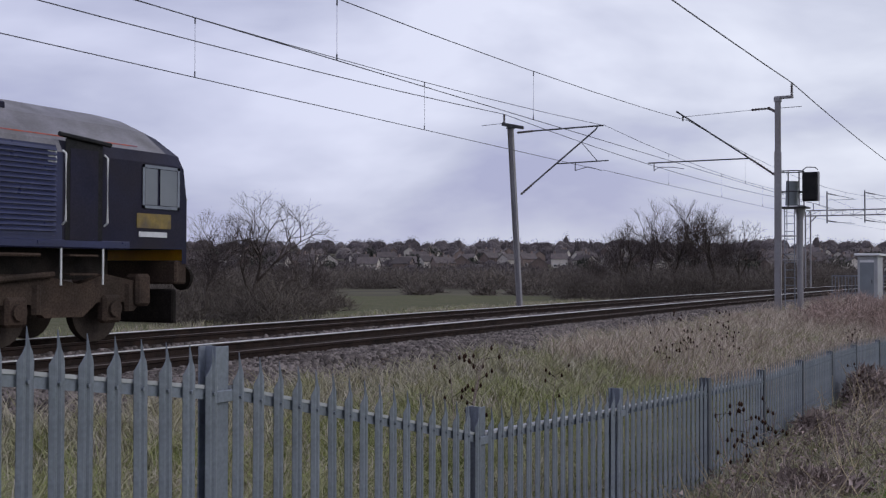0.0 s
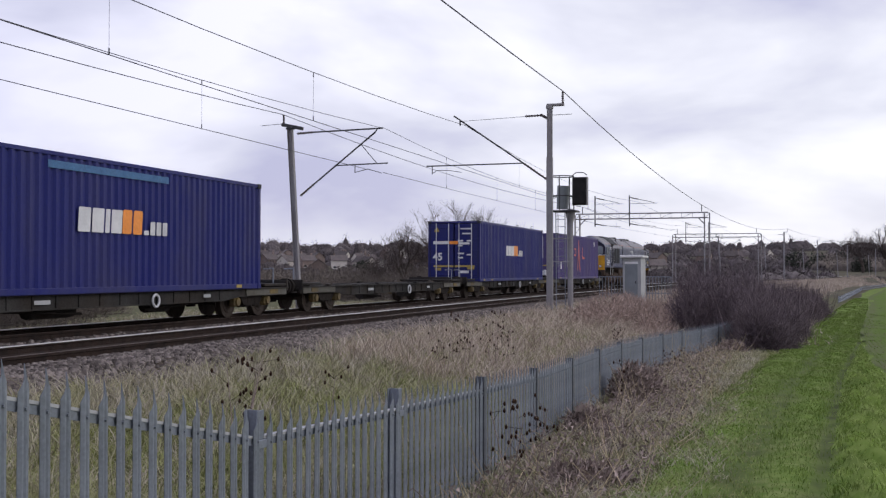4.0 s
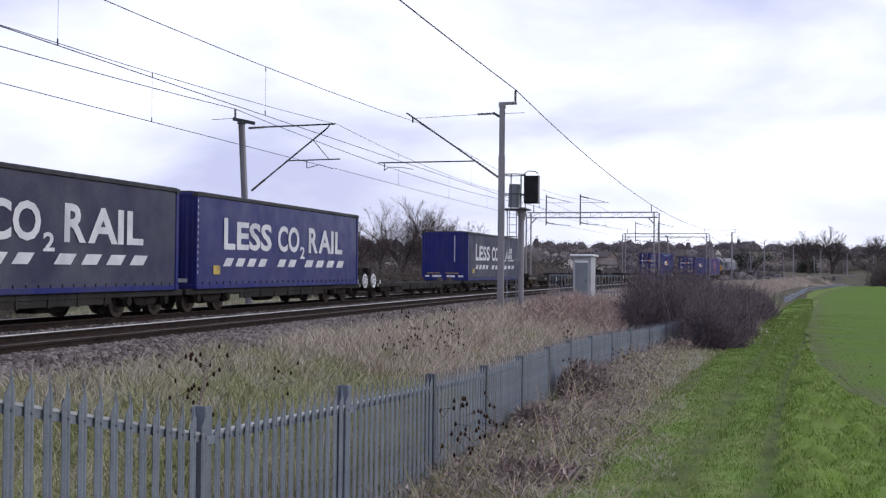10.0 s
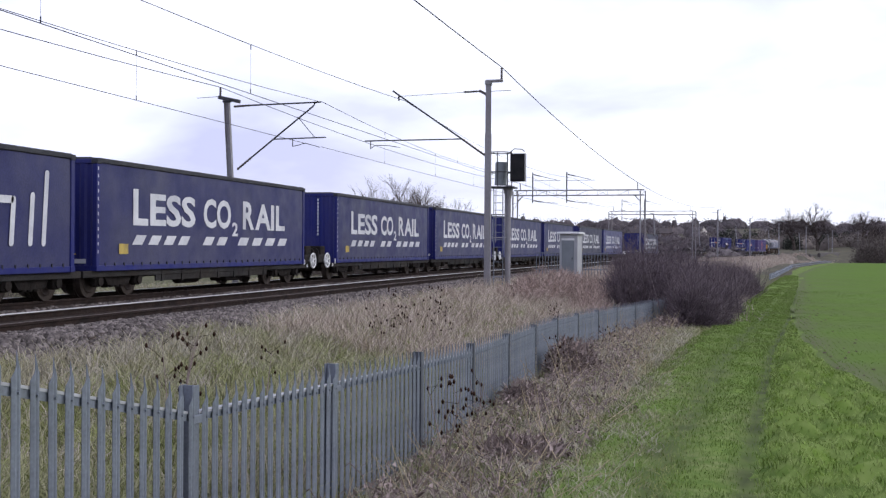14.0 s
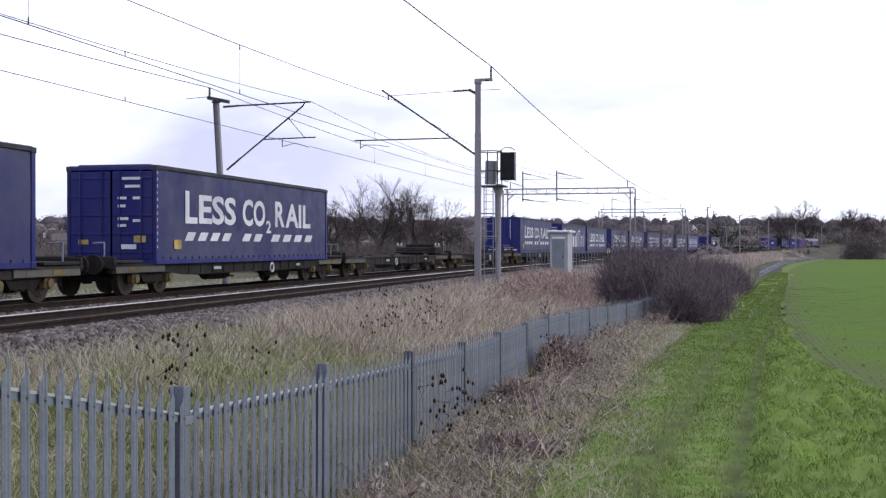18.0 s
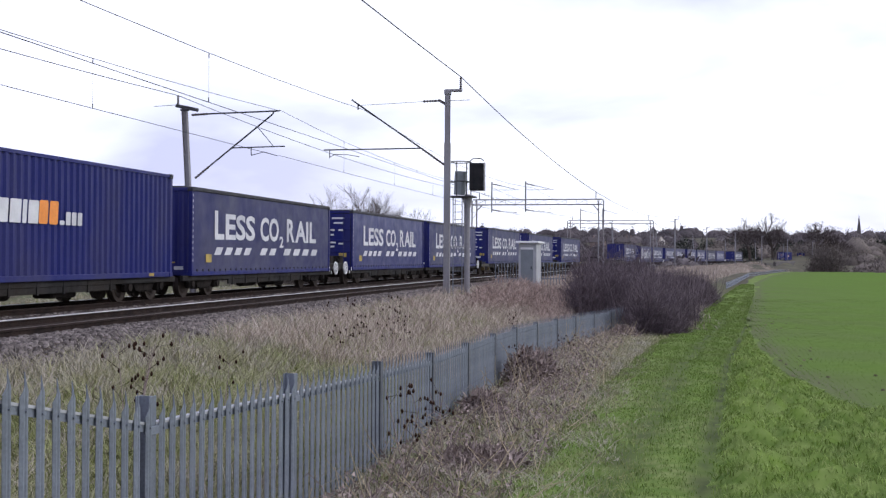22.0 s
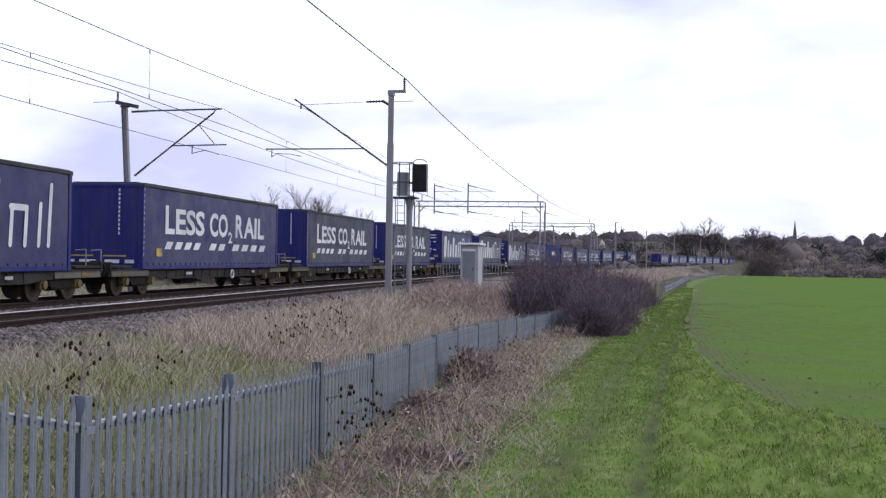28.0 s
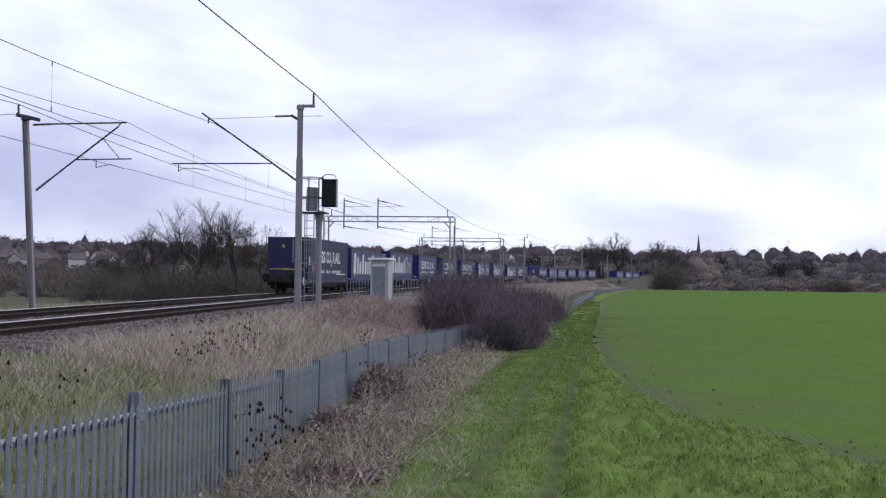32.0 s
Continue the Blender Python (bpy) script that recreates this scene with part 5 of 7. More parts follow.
for deg, d, h, sp, seed in ((3.3, 430, 18, 1.25, 9), (4.35, 436, 16.5, 1.25, 10), (6.4, 440, 14, 1.4, 11), (7.25, 446, 13, 1.4, 12), (-7.2, 330, 9, 1.1, 13)):
    bare_tree("bare_tree", "large bare tree far off beyond the railway curve", *polar(deg, d), h, sp, seed, 6, thick=1.8)

# scrub and hedges beyond the track
rng = np.random.default_rng(31)


def dome_row(specs):
    """specs: degrees from, to, distance, spread of distance, count, radius, height."""
    c, q = [], []
    for a, b, d, dd, n, rad, hh in specs:
        for _ in range(n):
            g, e = rng.uniform(a, b), d + rng.uniform(-dd, dd)
            x, y = polar(g, e)
            c.append((x, y, gz(x, y) - 0.2))
            s = rng.uniform(0.65, 1.25)
            q.append((rad * s, hh * s * rng.uniform(0.75, 1.15)))
    return np.array(c), np.array(q)


c, q = dome_row([(-42, -35.5, 62, 7, 22, 2.0, 2.1), (-43, -33, 76, 8, 26, 2.2, 1.5), (-21.5, -10.5, 106, 7, 52, 2.6, 3.2), (-12, -8.5, 128, 12, 24, 3.0, 3.2)])
tagged(part("scrub_thicket", slivers("scrub_thicket", c, q, 900, 0.6, 0.016, M["scrub"], 1)), "dense brown leafless scrub beyond the tracks", "scrub", kind="stuff")
c, q = dome_row([(-46, -34, 150, 22, 60, 4.0, 3.0), (-34, -20, 185, 28, 80, 4.0, 3.1), (-20, -8, 150, 22, 60, 4.0, 3.2), (-35, -18, 128, 8, 13, 1.9, 1.4)])
tagged(part("hedge_scrub", slivers("hedge_scrub", c, q, 460, 1.0, 0.04, M["hedge_soft"], 2)), "brown winter hedges and scrub in the valley", "hedge", kind="stuff")
c, q = dome_row([(-52, 0, 262, 45, 150, 4.6, 2.9), (-52, 2, 450, 110, 430, 4.2, 4.0), (-50, 40, 600, 60, 330, 4.6, 5.0), (-50, 40, 740, 90, 420, 5.5, 6.6), (-50, 40, 930, 70, 560, 7.0, 9.0), (-50, 40, 860, 90, 60, 3.2, 12.0)])
tagged(part("far_woodland", slivers("far_woodland", c, q, 170, 1.0, 0.24, M["far_wood"], 3)), "fine twigs of the far bare woods and gardens along the ridge", "woods", kind="stuff")
tagged(part("far_woodland", crowns("far_woodland", c, q * (0.82, 0.68), M["far_wood"], 13)), "far bare woods and gardens along the ridge", "woods", kind="stuff")
c, q = dome_row([(8.5, 40, 290, 16, 140, 2.8, 1.8), (8.5, 40, 390, 40, 260, 4.4, 3.8), (4.8, 8.6, 455, 15, 60, 4, 4.6), (1, 9, 560, 40, 150, 5.5, 6.3)])
tagged(part("far_hedge", slivers("far_hedge", c, q, 260, 0.8, 0.15, M["hedge_soft"], 4)), "twigs of the brown hedges and trees beyond the crop field", "hedge", kind="stuff")
tagged(part("far_hedge", crowns("far_hedge", c, q * (0.82, 0.68), M["hedge_soft"], 14)), "brown hedges and trees beyond the crop field", "hedge", kind="stuff")
c, q = dome_row([(6.35, 7.3, 292, 5, 9, 3.2, 6.6), (14, 15.2, 272, 5, 5, 3.5, 3.6)])
tagged(part("thorn_clump", slivers("thorn_clump", c, q, 1500, 0.8, 0.05, M["hedge_soft"], 5)), "rounded leafless thorn trees beside the curve", "scrub", kind="stuff")
c, q = dome_row([(-45, -6, 520, 130, 34, 5.5, 7.5), (0, 14, 560, 60, 14, 5, 8)])
tagged(part("far_evergreens", slivers("far_evergreens", c, q, 700, 1.0, 0.26, M["evergreen"], 6)), "dark evergreen trees among the far houses", "trees", kind="stuff")

# dark thorn thicket where the fence ends
c, q = [], []
for _ in range(120):
    y = 42.6 + 28 * rng.random() ** 1.3
    t = rng.random()
    lo, hi = np.interp(y, [42, 46, 52, 60, 71], [-3.6, -4.2, -3.9, -1.6, 1.0]), np.interp(y, [42, 46, 52, 60, 71], [-1.1, -0.6, 0.0, 0.9, 2.0])
    x = lo + (hi - lo) * t
    c.append((x, y, gz(x, y) - 0.1))
    q.append((rng.uniform(0.5, 1.05), rng.uniform(0.7, 1.15) * float(np.interp(t, [0, 0.35, 0.65, 1], [3.0, 2.9, 2.1, 1.25])) * float(np.interp(y, [42, 46, 56, 71], [0.8, 1.0, 1.0, 0.6]))))
for _ in range(44):
    t = rng.random()
    y = 37.6 + 8.0 * rng.random()
    x = np.interp(y, [36, 40, 46], [-1.0, -1.5, -1.7]) + t * np.interp(y, [36, 40, 46], [0.7, 1.5, 2.0])
    c.append((x, y, gz(x, y) - 0.1))
    q.append((rng.uniform(0.4, 0.75), rng.uniform(0.75, 1.1) * float(np.interp(t, [0, 0.4, 1], [1.9, 1.8, 1.0])) * float(np.interp(y, [36.5, 39, 45], [0.6, 0.95, 1.15]))))
thicket = thing("thorn_thicket", "dense dark leafless thorn thicket at the fence end", "bush")
part("twig_mass", slivers("twig_mass", np.array(c), np.array(q), 1700, 0.42, 0.008, M["thorn"], 7, 0.6, True, True), None, thicket, kind="stuff")
st = Geo()
rr = random.Random(4)
for k in range(300):
    x, y, z = c[k % len(c)]
    p = Vector((x + rr.uniform(-0.8, 0.8), y + rr.uniform(-0.8, 0.8), z))
    st.tube(p, p + Vector((rr.uniform(-0.6, 0.6), rr.uniform(-0.6, 0.6), rr.uniform(1.0, 2.2))), 0.018, 0.006, 4, False)
part("understem", st, M["thorn"], thicket, kind="stuff")
c = np.column_stack([rng.uniform(-7.2, -4.2, 26), rng.uniform(37, 62, 26), np.zeros(26)])
c[:, 2] = ground_z(c[:, 0], c[:, 1])
tagged(part("bank_scrub", slivers("bank_scrub", c, np.column_stack([rng.uniform(0.5, 1.0, 26), rng.uniform(0.6, 1.3, 26)]), 700, 0.3, 0.011, M["bank_scrub"], 8)), "reddish-brown dead scrub on the bank by the cabin", "scrub", kind="stuff")


# brambles, docks and stalks along the fence
def arcs(name, xs, ys_, hs, mat, seed, rad=0.006, reach=0.5):
    r = random.Random(seed)
    g = Geo()
    for x, y, h in zip(xs, ys_, hs):
        p, a = Vector((x, y, gz(x, y))), r.uniform(0, 6.28)
        d = Vector((math.cos(a), math.sin(a), 0))
        l_ = reach * r.uniform(0.4, 1.3)
        pts = [p + d * l_ * t + Vector((0, 0, h * (1 - (1 - 1.7 * t) ** 2))) for t in (0, 0.3, 0.6, 0.9, 1.15)]
        for i in range(4):
            g.tube(pts[i], pts[i + 1], rad * (1 - 0.18 * i), rad * (0.82 - 0.18 * i), 3, False)
    return g


r_ = random.Random(8)
bx = [r_.uniform(-3.25, -1.7) for _ in range(800)]
by = [9 + 32 * r_.random() ** 1.2 for _ in range(800)]
bx = [max(-3.3, x_ - 0.02 * max(0, y_ - 20)) for x_, y_ in zip(bx, by)]
tangle = part("bramble_tangle", arcs("bramble_tangle", bx, by, [r_.uniform(0.12, 0.42) for _ in bx], M["bramble"], 1), M["bramble"])
tagged(tangle, "tangled dead red-brown bramble stems", "brambles", kind="stuff")
n = 1300
lx, ly = rng.uniform(-3.3, -1.6, n), 9 + 32 * rng.random(n) ** 1.2
lc = np.column_stack([lx, ly, ground_z(lx, ly) + 0.05 + rng.random(n) * 0.2])
tagged(part("bramble_leaves", slivers("bramble_leaves", lc, np.full((n, 2), 0.1), 3, 0.07, 0.02, M["bramble"], 9, 0.1, False)), "withered brown bramble leaves", "brambles", kind="stuff")
for x, y, rad, hh, seed in ((-2.85, 22.0, 0.5, 0.75, 10), (-2.8, 23.2, 0.45, 0.55, 11), (-2.95, 17.4, 0.4, 0.42, 12), (-1.7, 36.5, 0.5, 0.4, 13), (-2.3, 13.4, 0.6, 0.3, 18)):
    b = thing("bramble_bush", "withered red-brown bramble bush against the fence", "bush", at=pose(x, y, gz(x, y)))
    part("leafage", slivers("leafage", np.array([(0, 0, 0.0)]), np.array([(rad, hh)]), 1300, 0.1, 0.022, M["bramble"], seed), None, b, kind="stuff")
    g = Geo()
    for k in range(40):
        a = r_.uniform(0, 6.28)
        g.tube((0.1 * math.cos(a), 0.1 * math.sin(a), 0), (rad * math.cos(a) * r_.random(), rad * math.sin(a) * r_.random(), hh * r_.uniform(0.5, 1.1)), 0.006, 0.003, 3, False)
    part("undergrowth", g, M["bramble"], b, kind="stuff")


def dock(x, y, h, stems, seed):
    r = random.Random(seed)
    d = thing("dock_plant", "dead dock plant with dark brown seed heads", "plant", "dead dock plants", at=pose(x, y, gz(x, y)))
    for k in range(stems):
        a = r.uniform(0, 6.28)
        top = Vector((math.cos(a) * h * 0.22, math.sin(a) * h * 0.22, h * r.uniform(0.75, 1.0)))
        part("stem", Geo().tube((0, 0, 0), top * 0.55, 0.007, 0.006, 4, False).tube(top * 0.55, top, 0.005, 0.003, 4, False), M["bramble"], d)
        for i in range(r.randint(5, 7)):
            g = Geo()
            t = r.uniform(0.35, 1.0)
            b_ = r.uniform(0, 6.28)
            p = top * t
            e = p + Vector((math.cos(b_) * 0.16, math.sin(b_) * 0.16, r.uniform(0.02, 0.16))) * r.uniform(0.4, 1.2)
            g.tube(p, e, 0.003, 0.002, 3, False)
            g.tube(e - Vector((0, 0, 0.026)), e, 0.009, 0.017, 5)
            g.tube(e, e + Vector((0, 0, 0.026)), 0.017, 0.005, 5)
            part("seed_head", g, M["seed"], d)
    return d


for x, y, h, k, seed in ((-5.5, 10.9, 1.45, 3, 1), (-5.65, 11.3, 1.2, 2, 2), (-5.6, 13.6, 0.95, 1, 3), (-6.0, 20.2, 1.55, 3, 4), (-5.9, 21.2, 1.4, 3, 5), (-5.6, 22.3, 1.45, 3, 6), (-5.7, 23.4, 1.3, 2, 7), 
                         (-2.95, 12.4, 1.15, 3, 9), (-2.85, 13.2, 1.0, 2, 10), (-2.9, 14.2, 0.9, 2, 11), (-4.4, 31.5, 0.9, 3, 12), (-3.0, 20.6, 1.0, 2, 14), (-2.7, 28.0, 0.8, 2, 15)):
    dock(x, y, h, k, seed)
g = Geo()
for k in range(460):
    x, y = r_.uniform(-3.2, -1.3), 8 + 30 * r_.random()
    z, a = gz(x, y), r_.uniform(0, 6.28)
    l_ = r_.uniform(0.25, 0.95)
    el = r_.uniform(0.15, 1.2)
    g.tube((x, y, z), (x + math.cos(a) * l_ * math.cos(el), y + math.sin(a) * l_ * math.cos(el), z + l_ * math.sin(el) + 0.05), 0.006, 0.003, 4, False)
tagged(part("straw_stalks", g, M["straw"]), "pale broken straw stalks", "stalks", kind="stuff")


# ---- far houses, spire and bridge ----
def house(x, y, w, d, h, turn, wall, seed):
    r = random.Random(seed)
    hs = thing("house", ("pale rendered" if wall == "render_wall" else "buff brick") + " house with brown tiled gable roof", "house", "houses on the hillside", at=pose(x, y, gz(x, y) - 0.6, 0, 0, turn))
    part("wall", Geo().box((0, 0, h / 2), (w, d, h)).add([(-w / 2, -d / 2, h), (-w / 2, d / 2, h), (-w / 2, 0, h + d * 0.36), (w / 2, -d / 2, h), (w / 2, d / 2, h), (w / 2, 0, h + d * 0.36)], [(0, 1, 2), (3, 5, 4)]), M[wall], hs)
    e = 0.35
    g = Geo()
    for s in (-1, 1):
        g.plate([(-w / 2 - e, s * (d / 2 + e), h - 0.2), (w / 2 + e, s * (d / 2 + e), h - 0.2), (w / 2 + e, 0, h + d * 0.36 + 0.12), (-w / 2 - e, 0, h + d * 0.36 + 0.12)], 0.18, (0, s * 0.5, 0.86))
    roof = part("roof", g, M["tile"], hs)
    part("chimney", Geo().box((w * r.choice((-0.3, 0.3)), 0, h + d * 0.36 + 0.5), (0.7, 0.6, 1.6)), M["brick"], roof)
    for s in (-1, 1):
        for zz in (1.5, 4.0):
            if zz < h - 0.8:
                for xx in (-w * 0.28, w * 0.28):
                    win = part("window", Geo().box((xx, s * (d / 2 + 0.02), zz), (1.5, 0.08, 1.2)), M["white"], hs)
                    part("pane", Geo().box((xx, s * (d / 2 + 0.05), zz), (1.3, 0.06, 1.0)), M["glass_dark"], win)
    return hs


rh = random.Random(12)
for k in range(110):
    deg = rh.uniform(-40, -6) if k < 98 else rh.uniform(-4, 14)
    d = rh.uniform(430, 720) if k < 98 else rh.uniform(600, 800)
    x, y = polar(deg, d)
    house(x, y, rh.uniform(6.5, 9), rh.uniform(6, 7), rh.uniform(4.0, 4.8), rh.uniform(0, 180), rh.choice(("brick", "brick", "render_wall")), k)
x, y = polar(8.22, 900)
ch = thing("church_spire", "slender dark stone church spire on the skyline", "church", at=pose(x, y, 0))
part("tower", Geo().box((0, 0, 10), (3.6, 3.6, 20)), M["viaduct"], ch)
part("spire", Geo().tube((0, 0, 19.9), (0, 0, 34.0), 1.75, 0.08, 8), M["viaduct"], ch)

# brick bridge with dark arches under the line, far along the curve
br = thing("railway_bridge", "weathered dark brick railway bridge with low arches", "bridge", at=trk_pose(368, 9.0))
g = Geo()
for k in range(4):
    y0 = -17 + k * 8.5
    g.box((0, y0 - 3.4, -2.2), (0.8, 1.7, 4.4))
    for i in range(6):
        a0, a1 = math.pi * i / 6, math.pi * (i + 1) / 6
        ya, yb = y0 + 0.85 - 3.4 * math.cos(a0), y0 + 0.85 - 3.4 * math.cos(a1)
        g.plate([(-0.4, ya, -3.0 + 2.0 * math.sin(a0)), (-0.4, yb, -3.0 + 2.0 * math.sin(a1)), (-0.4, yb, 0), (-0.4, ya, 0)], 0.8, (1, 0, 0))
g.box((0, 17.0 - 3.4, -2.2), (0.8, 1.7, 4.4))
part("arched_wall", g, M["viaduct"], br)
part("parapet", Geo().box((0, -1.7, 0.2), (0.6, 40, 0.5), 0.05), M["viaduct"], br)
part("arch_shade_wall", Geo().box((-2.5, -1.7, -2.2), (0.6, 40, 4.2)), M["viaduct"], br)

# far run of the palisade fence
fr = thing("palisade_fence_run", "distant grey palisade fence following the path", "fence", "palisade fence beside the line")
far_pale = Geo().box((0, 0, 0.12), (0.02, 0.42, 0.8)).mesh("pale", M["galv"])
for k in range(250):
    y = 97 + k * 0.64
    x = float(np.interp(y, PATH_Y, PATH_X)) - 0.9
    pl_ = new("pale", far_pale)
    pl_.parent = fr
    pl_.matrix_basis = pose(x, y, gz(x, y), 0, 0, -4)
for dz in (0.1, 0.4):
    g = Geo()
    pts = [Vector((float(np.interp(y, PATH_Y, PATH_X)) - 0.87, y, gz(float(np.interp(y, PATH_Y, PATH_X)) - 0.9, y) + dz)) for y in range(97, 257, 8)]
    part("rail", g.path(pts, 0.03, 4), M["galv"], fr)


# ---- the train: everything is built about its centre at rail level, +y forwards, +x towards the path ----
FRONT, SPEED, BOX = 16.0, 22.2, 13.2
# small surges of the train against an even pace: seconds, metres
EASE_T = [0, 1, 2, 3, 4, 8, 12, 18, 19, 20, 21, 23, 24, 25, 26, 28, 29, 30, 32]
EASE_S = [-0.25, 0.0, 0.05, 0.15, 0.0, 0.1, 0.1, 0.0, -0.15, 0.0, 0.2, 0.1, 0.2, 0.1, 0.3, 0.8, 0.5, 0.1, 0.1]
TRAIN = []
SIDE = Matrix(((0, 0, 1, 0), (1, 0, 0, 0), (0, 1, 0, 0), (0, 0, 0, 1)))   # text plane onto the +x side
REAR = Matrix(((1, 0, 0, 0), (0, 0, -1, 0), (0, 1, 0, 0), (0, 0, 0, 1)))  # text plane onto the -y end


def lettering(name, text, width, height, m, mat, bold=0.0, depth=0.004):
    """Flat raised letters fitted to a width and height, their lower left corner at the origin of m."""
    cu = bpy.data.curves.new(name, "FONT")
    cu.body, cu.size, cu.extrude, cu.offset, cu.resolution_u = text, 1.0, 0.0, bold, 3
    ob = bpy.data.objects.new(name, cu)
    scene.collection.objects.link(ob)
    me = bpy.data.meshes.new_from_object(ob)
    bpy.data.objects.remove(ob)
    co = np.empty(len(me.vertices) * 3, dtype=np.float32)
    me.vertices.foreach_get("co", co)
    co = co.reshape(-1, 3)
    lo, hi = co.min(0), co.max(0)
    co[:, 0] = (co[:, 0] - lo[0]) / (hi[0] - lo[0]) * width
    co[:, 1] = (co[:, 1] - lo[1]) / (hi[1] - lo[1]) * height
    co[:, 2] = depth
    me.vertices.foreach_set("co", co.ravel())
    me.transform(m)
    me.materials.clear()
    me.materials.append(mat)
    me.name = name
    return me


def slab(g, m, x0, y0, x1, y1, lean=0.0, r=0.0, depth=0.004, thick=0.003):
    """A flat mark on the plane m: a parallelogram, or with r a rounded bar."""
    if r > 0:
        pts = []
        for cx, cy, a0 in ((x1 - r, y1 - r, 0), (x0 + r, y1 - r, 90), (x0 + r, y0 + r, 180), (x1 - r, y0 + r, 270)):
            for k in range(4):
                a = radians(a0 + 30 * k)
                pts.append((cx + r * math.cos(a) + lean * (cy + r * math.sin(a) - y0), cy + r * math.sin(a)))
    else:
        pts = [(x0, y0), (x1, y0), (x1 + lean * (y1 - y0), y1), (x0 + lean * (y1 - y0), y1)]
    nrm = m.to_3x3() @ Vector((0, 0, 1))
    g.plate([m @ Vector((x, y, depth)) for x, y in pts], thick, nrm)
    return g


def on_side(x, y, z):
    return Matrix.Translation((x, y, z)) @ SIDE


def corrugated(g, y0, y1, z0, z1, x, depth, pitch, axis_y=True, sgn=1):
    """A trapezoid-ribbed wall along y at x (or along x at y = x when axis_y is False)."""
    n = max(2, int(round((y1 - y0) / pitch)))
    pts = []
    for k in range(n):
        for t, d in ((0.0, 0), (0.3, 0), (0.5, depth), (0.8, depth)):
            pts.append((y0 + (y1 - y0) * (k + t) / n, d))
    pts.append((y1, 0))
    lo, hi = [], []
    for p, d in pts:
        q = (x - sgn * d, p) if axis_y else (p, x - sgn * d)
        lo.append((*q, z0))
        hi.append((*q, z1))
    g.loft([lo, hi] if (sgn > 0) == axis_y else [hi, lo], closed=False, caps=False)
    return g


def box_rear(ct, kind, h0, h1, body, mark):
    """The end that shows after the box has gone by: doors with lock rods, or a plain bulkhead."""
    y = -BOX / 2
    if kind == "doors":
        for sx in (-1, 1):
            d = Geo().box((sx * 0.6, y + 0.03, (h0 + h1) / 2), (1.14, 0.05, h1 - h0 - 0.26), 0.01)
            for k in range(5):
                d.box((sx * 0.6, y, h0 + 0.3 + k * (h1 - h0 - 0.6) / 4), (1.08, 0.04, 0.07), 0.012)
            door = part("door", d, body, ct)
            for k in (0.25, 0.85):
                part("lock_rod", Geo().tube((sx * k, y - 0.04, h0 + 0.1), (sx * k, y - 0.04, h1 - 0.1), 0.018, n=6), mark, door)
            part("door_gasket", Geo().box((sx * 1.155, y + 0.0, (h0 + h1) / 2), (0.02, 0.03, h1 - h0 - 0.3)), M["black"], door)
        g = Geo()
        m = Matrix.Translation((0, y - 0.03, 0)) @ REAR
        for k, (x, z, w) in enumerate(((0.32, 0.86, 0.55), (0.40, 0.78, 0.42), (0.2, 0.66, 0.25), (0.2, 0.58, 0.22), (0.62, 0.66, 0.2), (0.2, 0.45, 0.3), (0.2, 0.38, 0.24), (0.62, 0.43, 0.22))):
            slab(g, m, x, h0 + z * (h1 - h0), x + w, h0 + z * (h1 - h0) + 0.07)
        part("markings", g, M["letter"], ct, "rows of small white markings", kind="stuff")
        part("plate", slab(slab(Geo(), m, 0.65, h0 + 0.55, 0.98, h0 + 0.72), m, -0.9, h0 + 0.5, -0.62, h0 + 0.62), M["yellow_tag"], ct, "yellow plate")
        part("plate", slab(Geo(), m, 0.3, h0 + 0.38, 0.72, h0 + 0.5), M["letter"], ct, "white plate")
    else:
        part("bulkhead", corrugated(Geo(), -1.12, 1.12, h0 + 0.1, h1 - 0.1, y + 0.02, 0.03, 0.28, False, -1), body, ct)
        m = Matrix.Translation((0, y - 0.025, 0)) @ REAR
        g = Geo()
        slab(g, m, -0.95, h0 + 0.36, -0.25, h0 + 0.40)
        slab(g, m, 0.05, h0 + 0.36, 0.75, h0 + 0.40)
        part("warning_stripe", g, M["yellow_tag"], ct, "thin yellow stripe")
        g = Geo()
        for x, w in ((-1.05, 0.22), (-0.68, 0.5), (0.1, 0.45), (0.72, 0.28)):
            slab(g, m, x, h0 + 0.17, x + w, h0 + 0.27)
        part("markings", g, M["letter"], ct, "small white markings", kind="stuff")
        g = Geo()
        for k in range(11):
            slab(g, m, 0.5, h0 + 1.0 + k * 0.125, 0.55, h0 + 1.08 + k * 0.125)
        part("number_column", g, M["letter"], ct, "column of small white bars", kind="stuff")


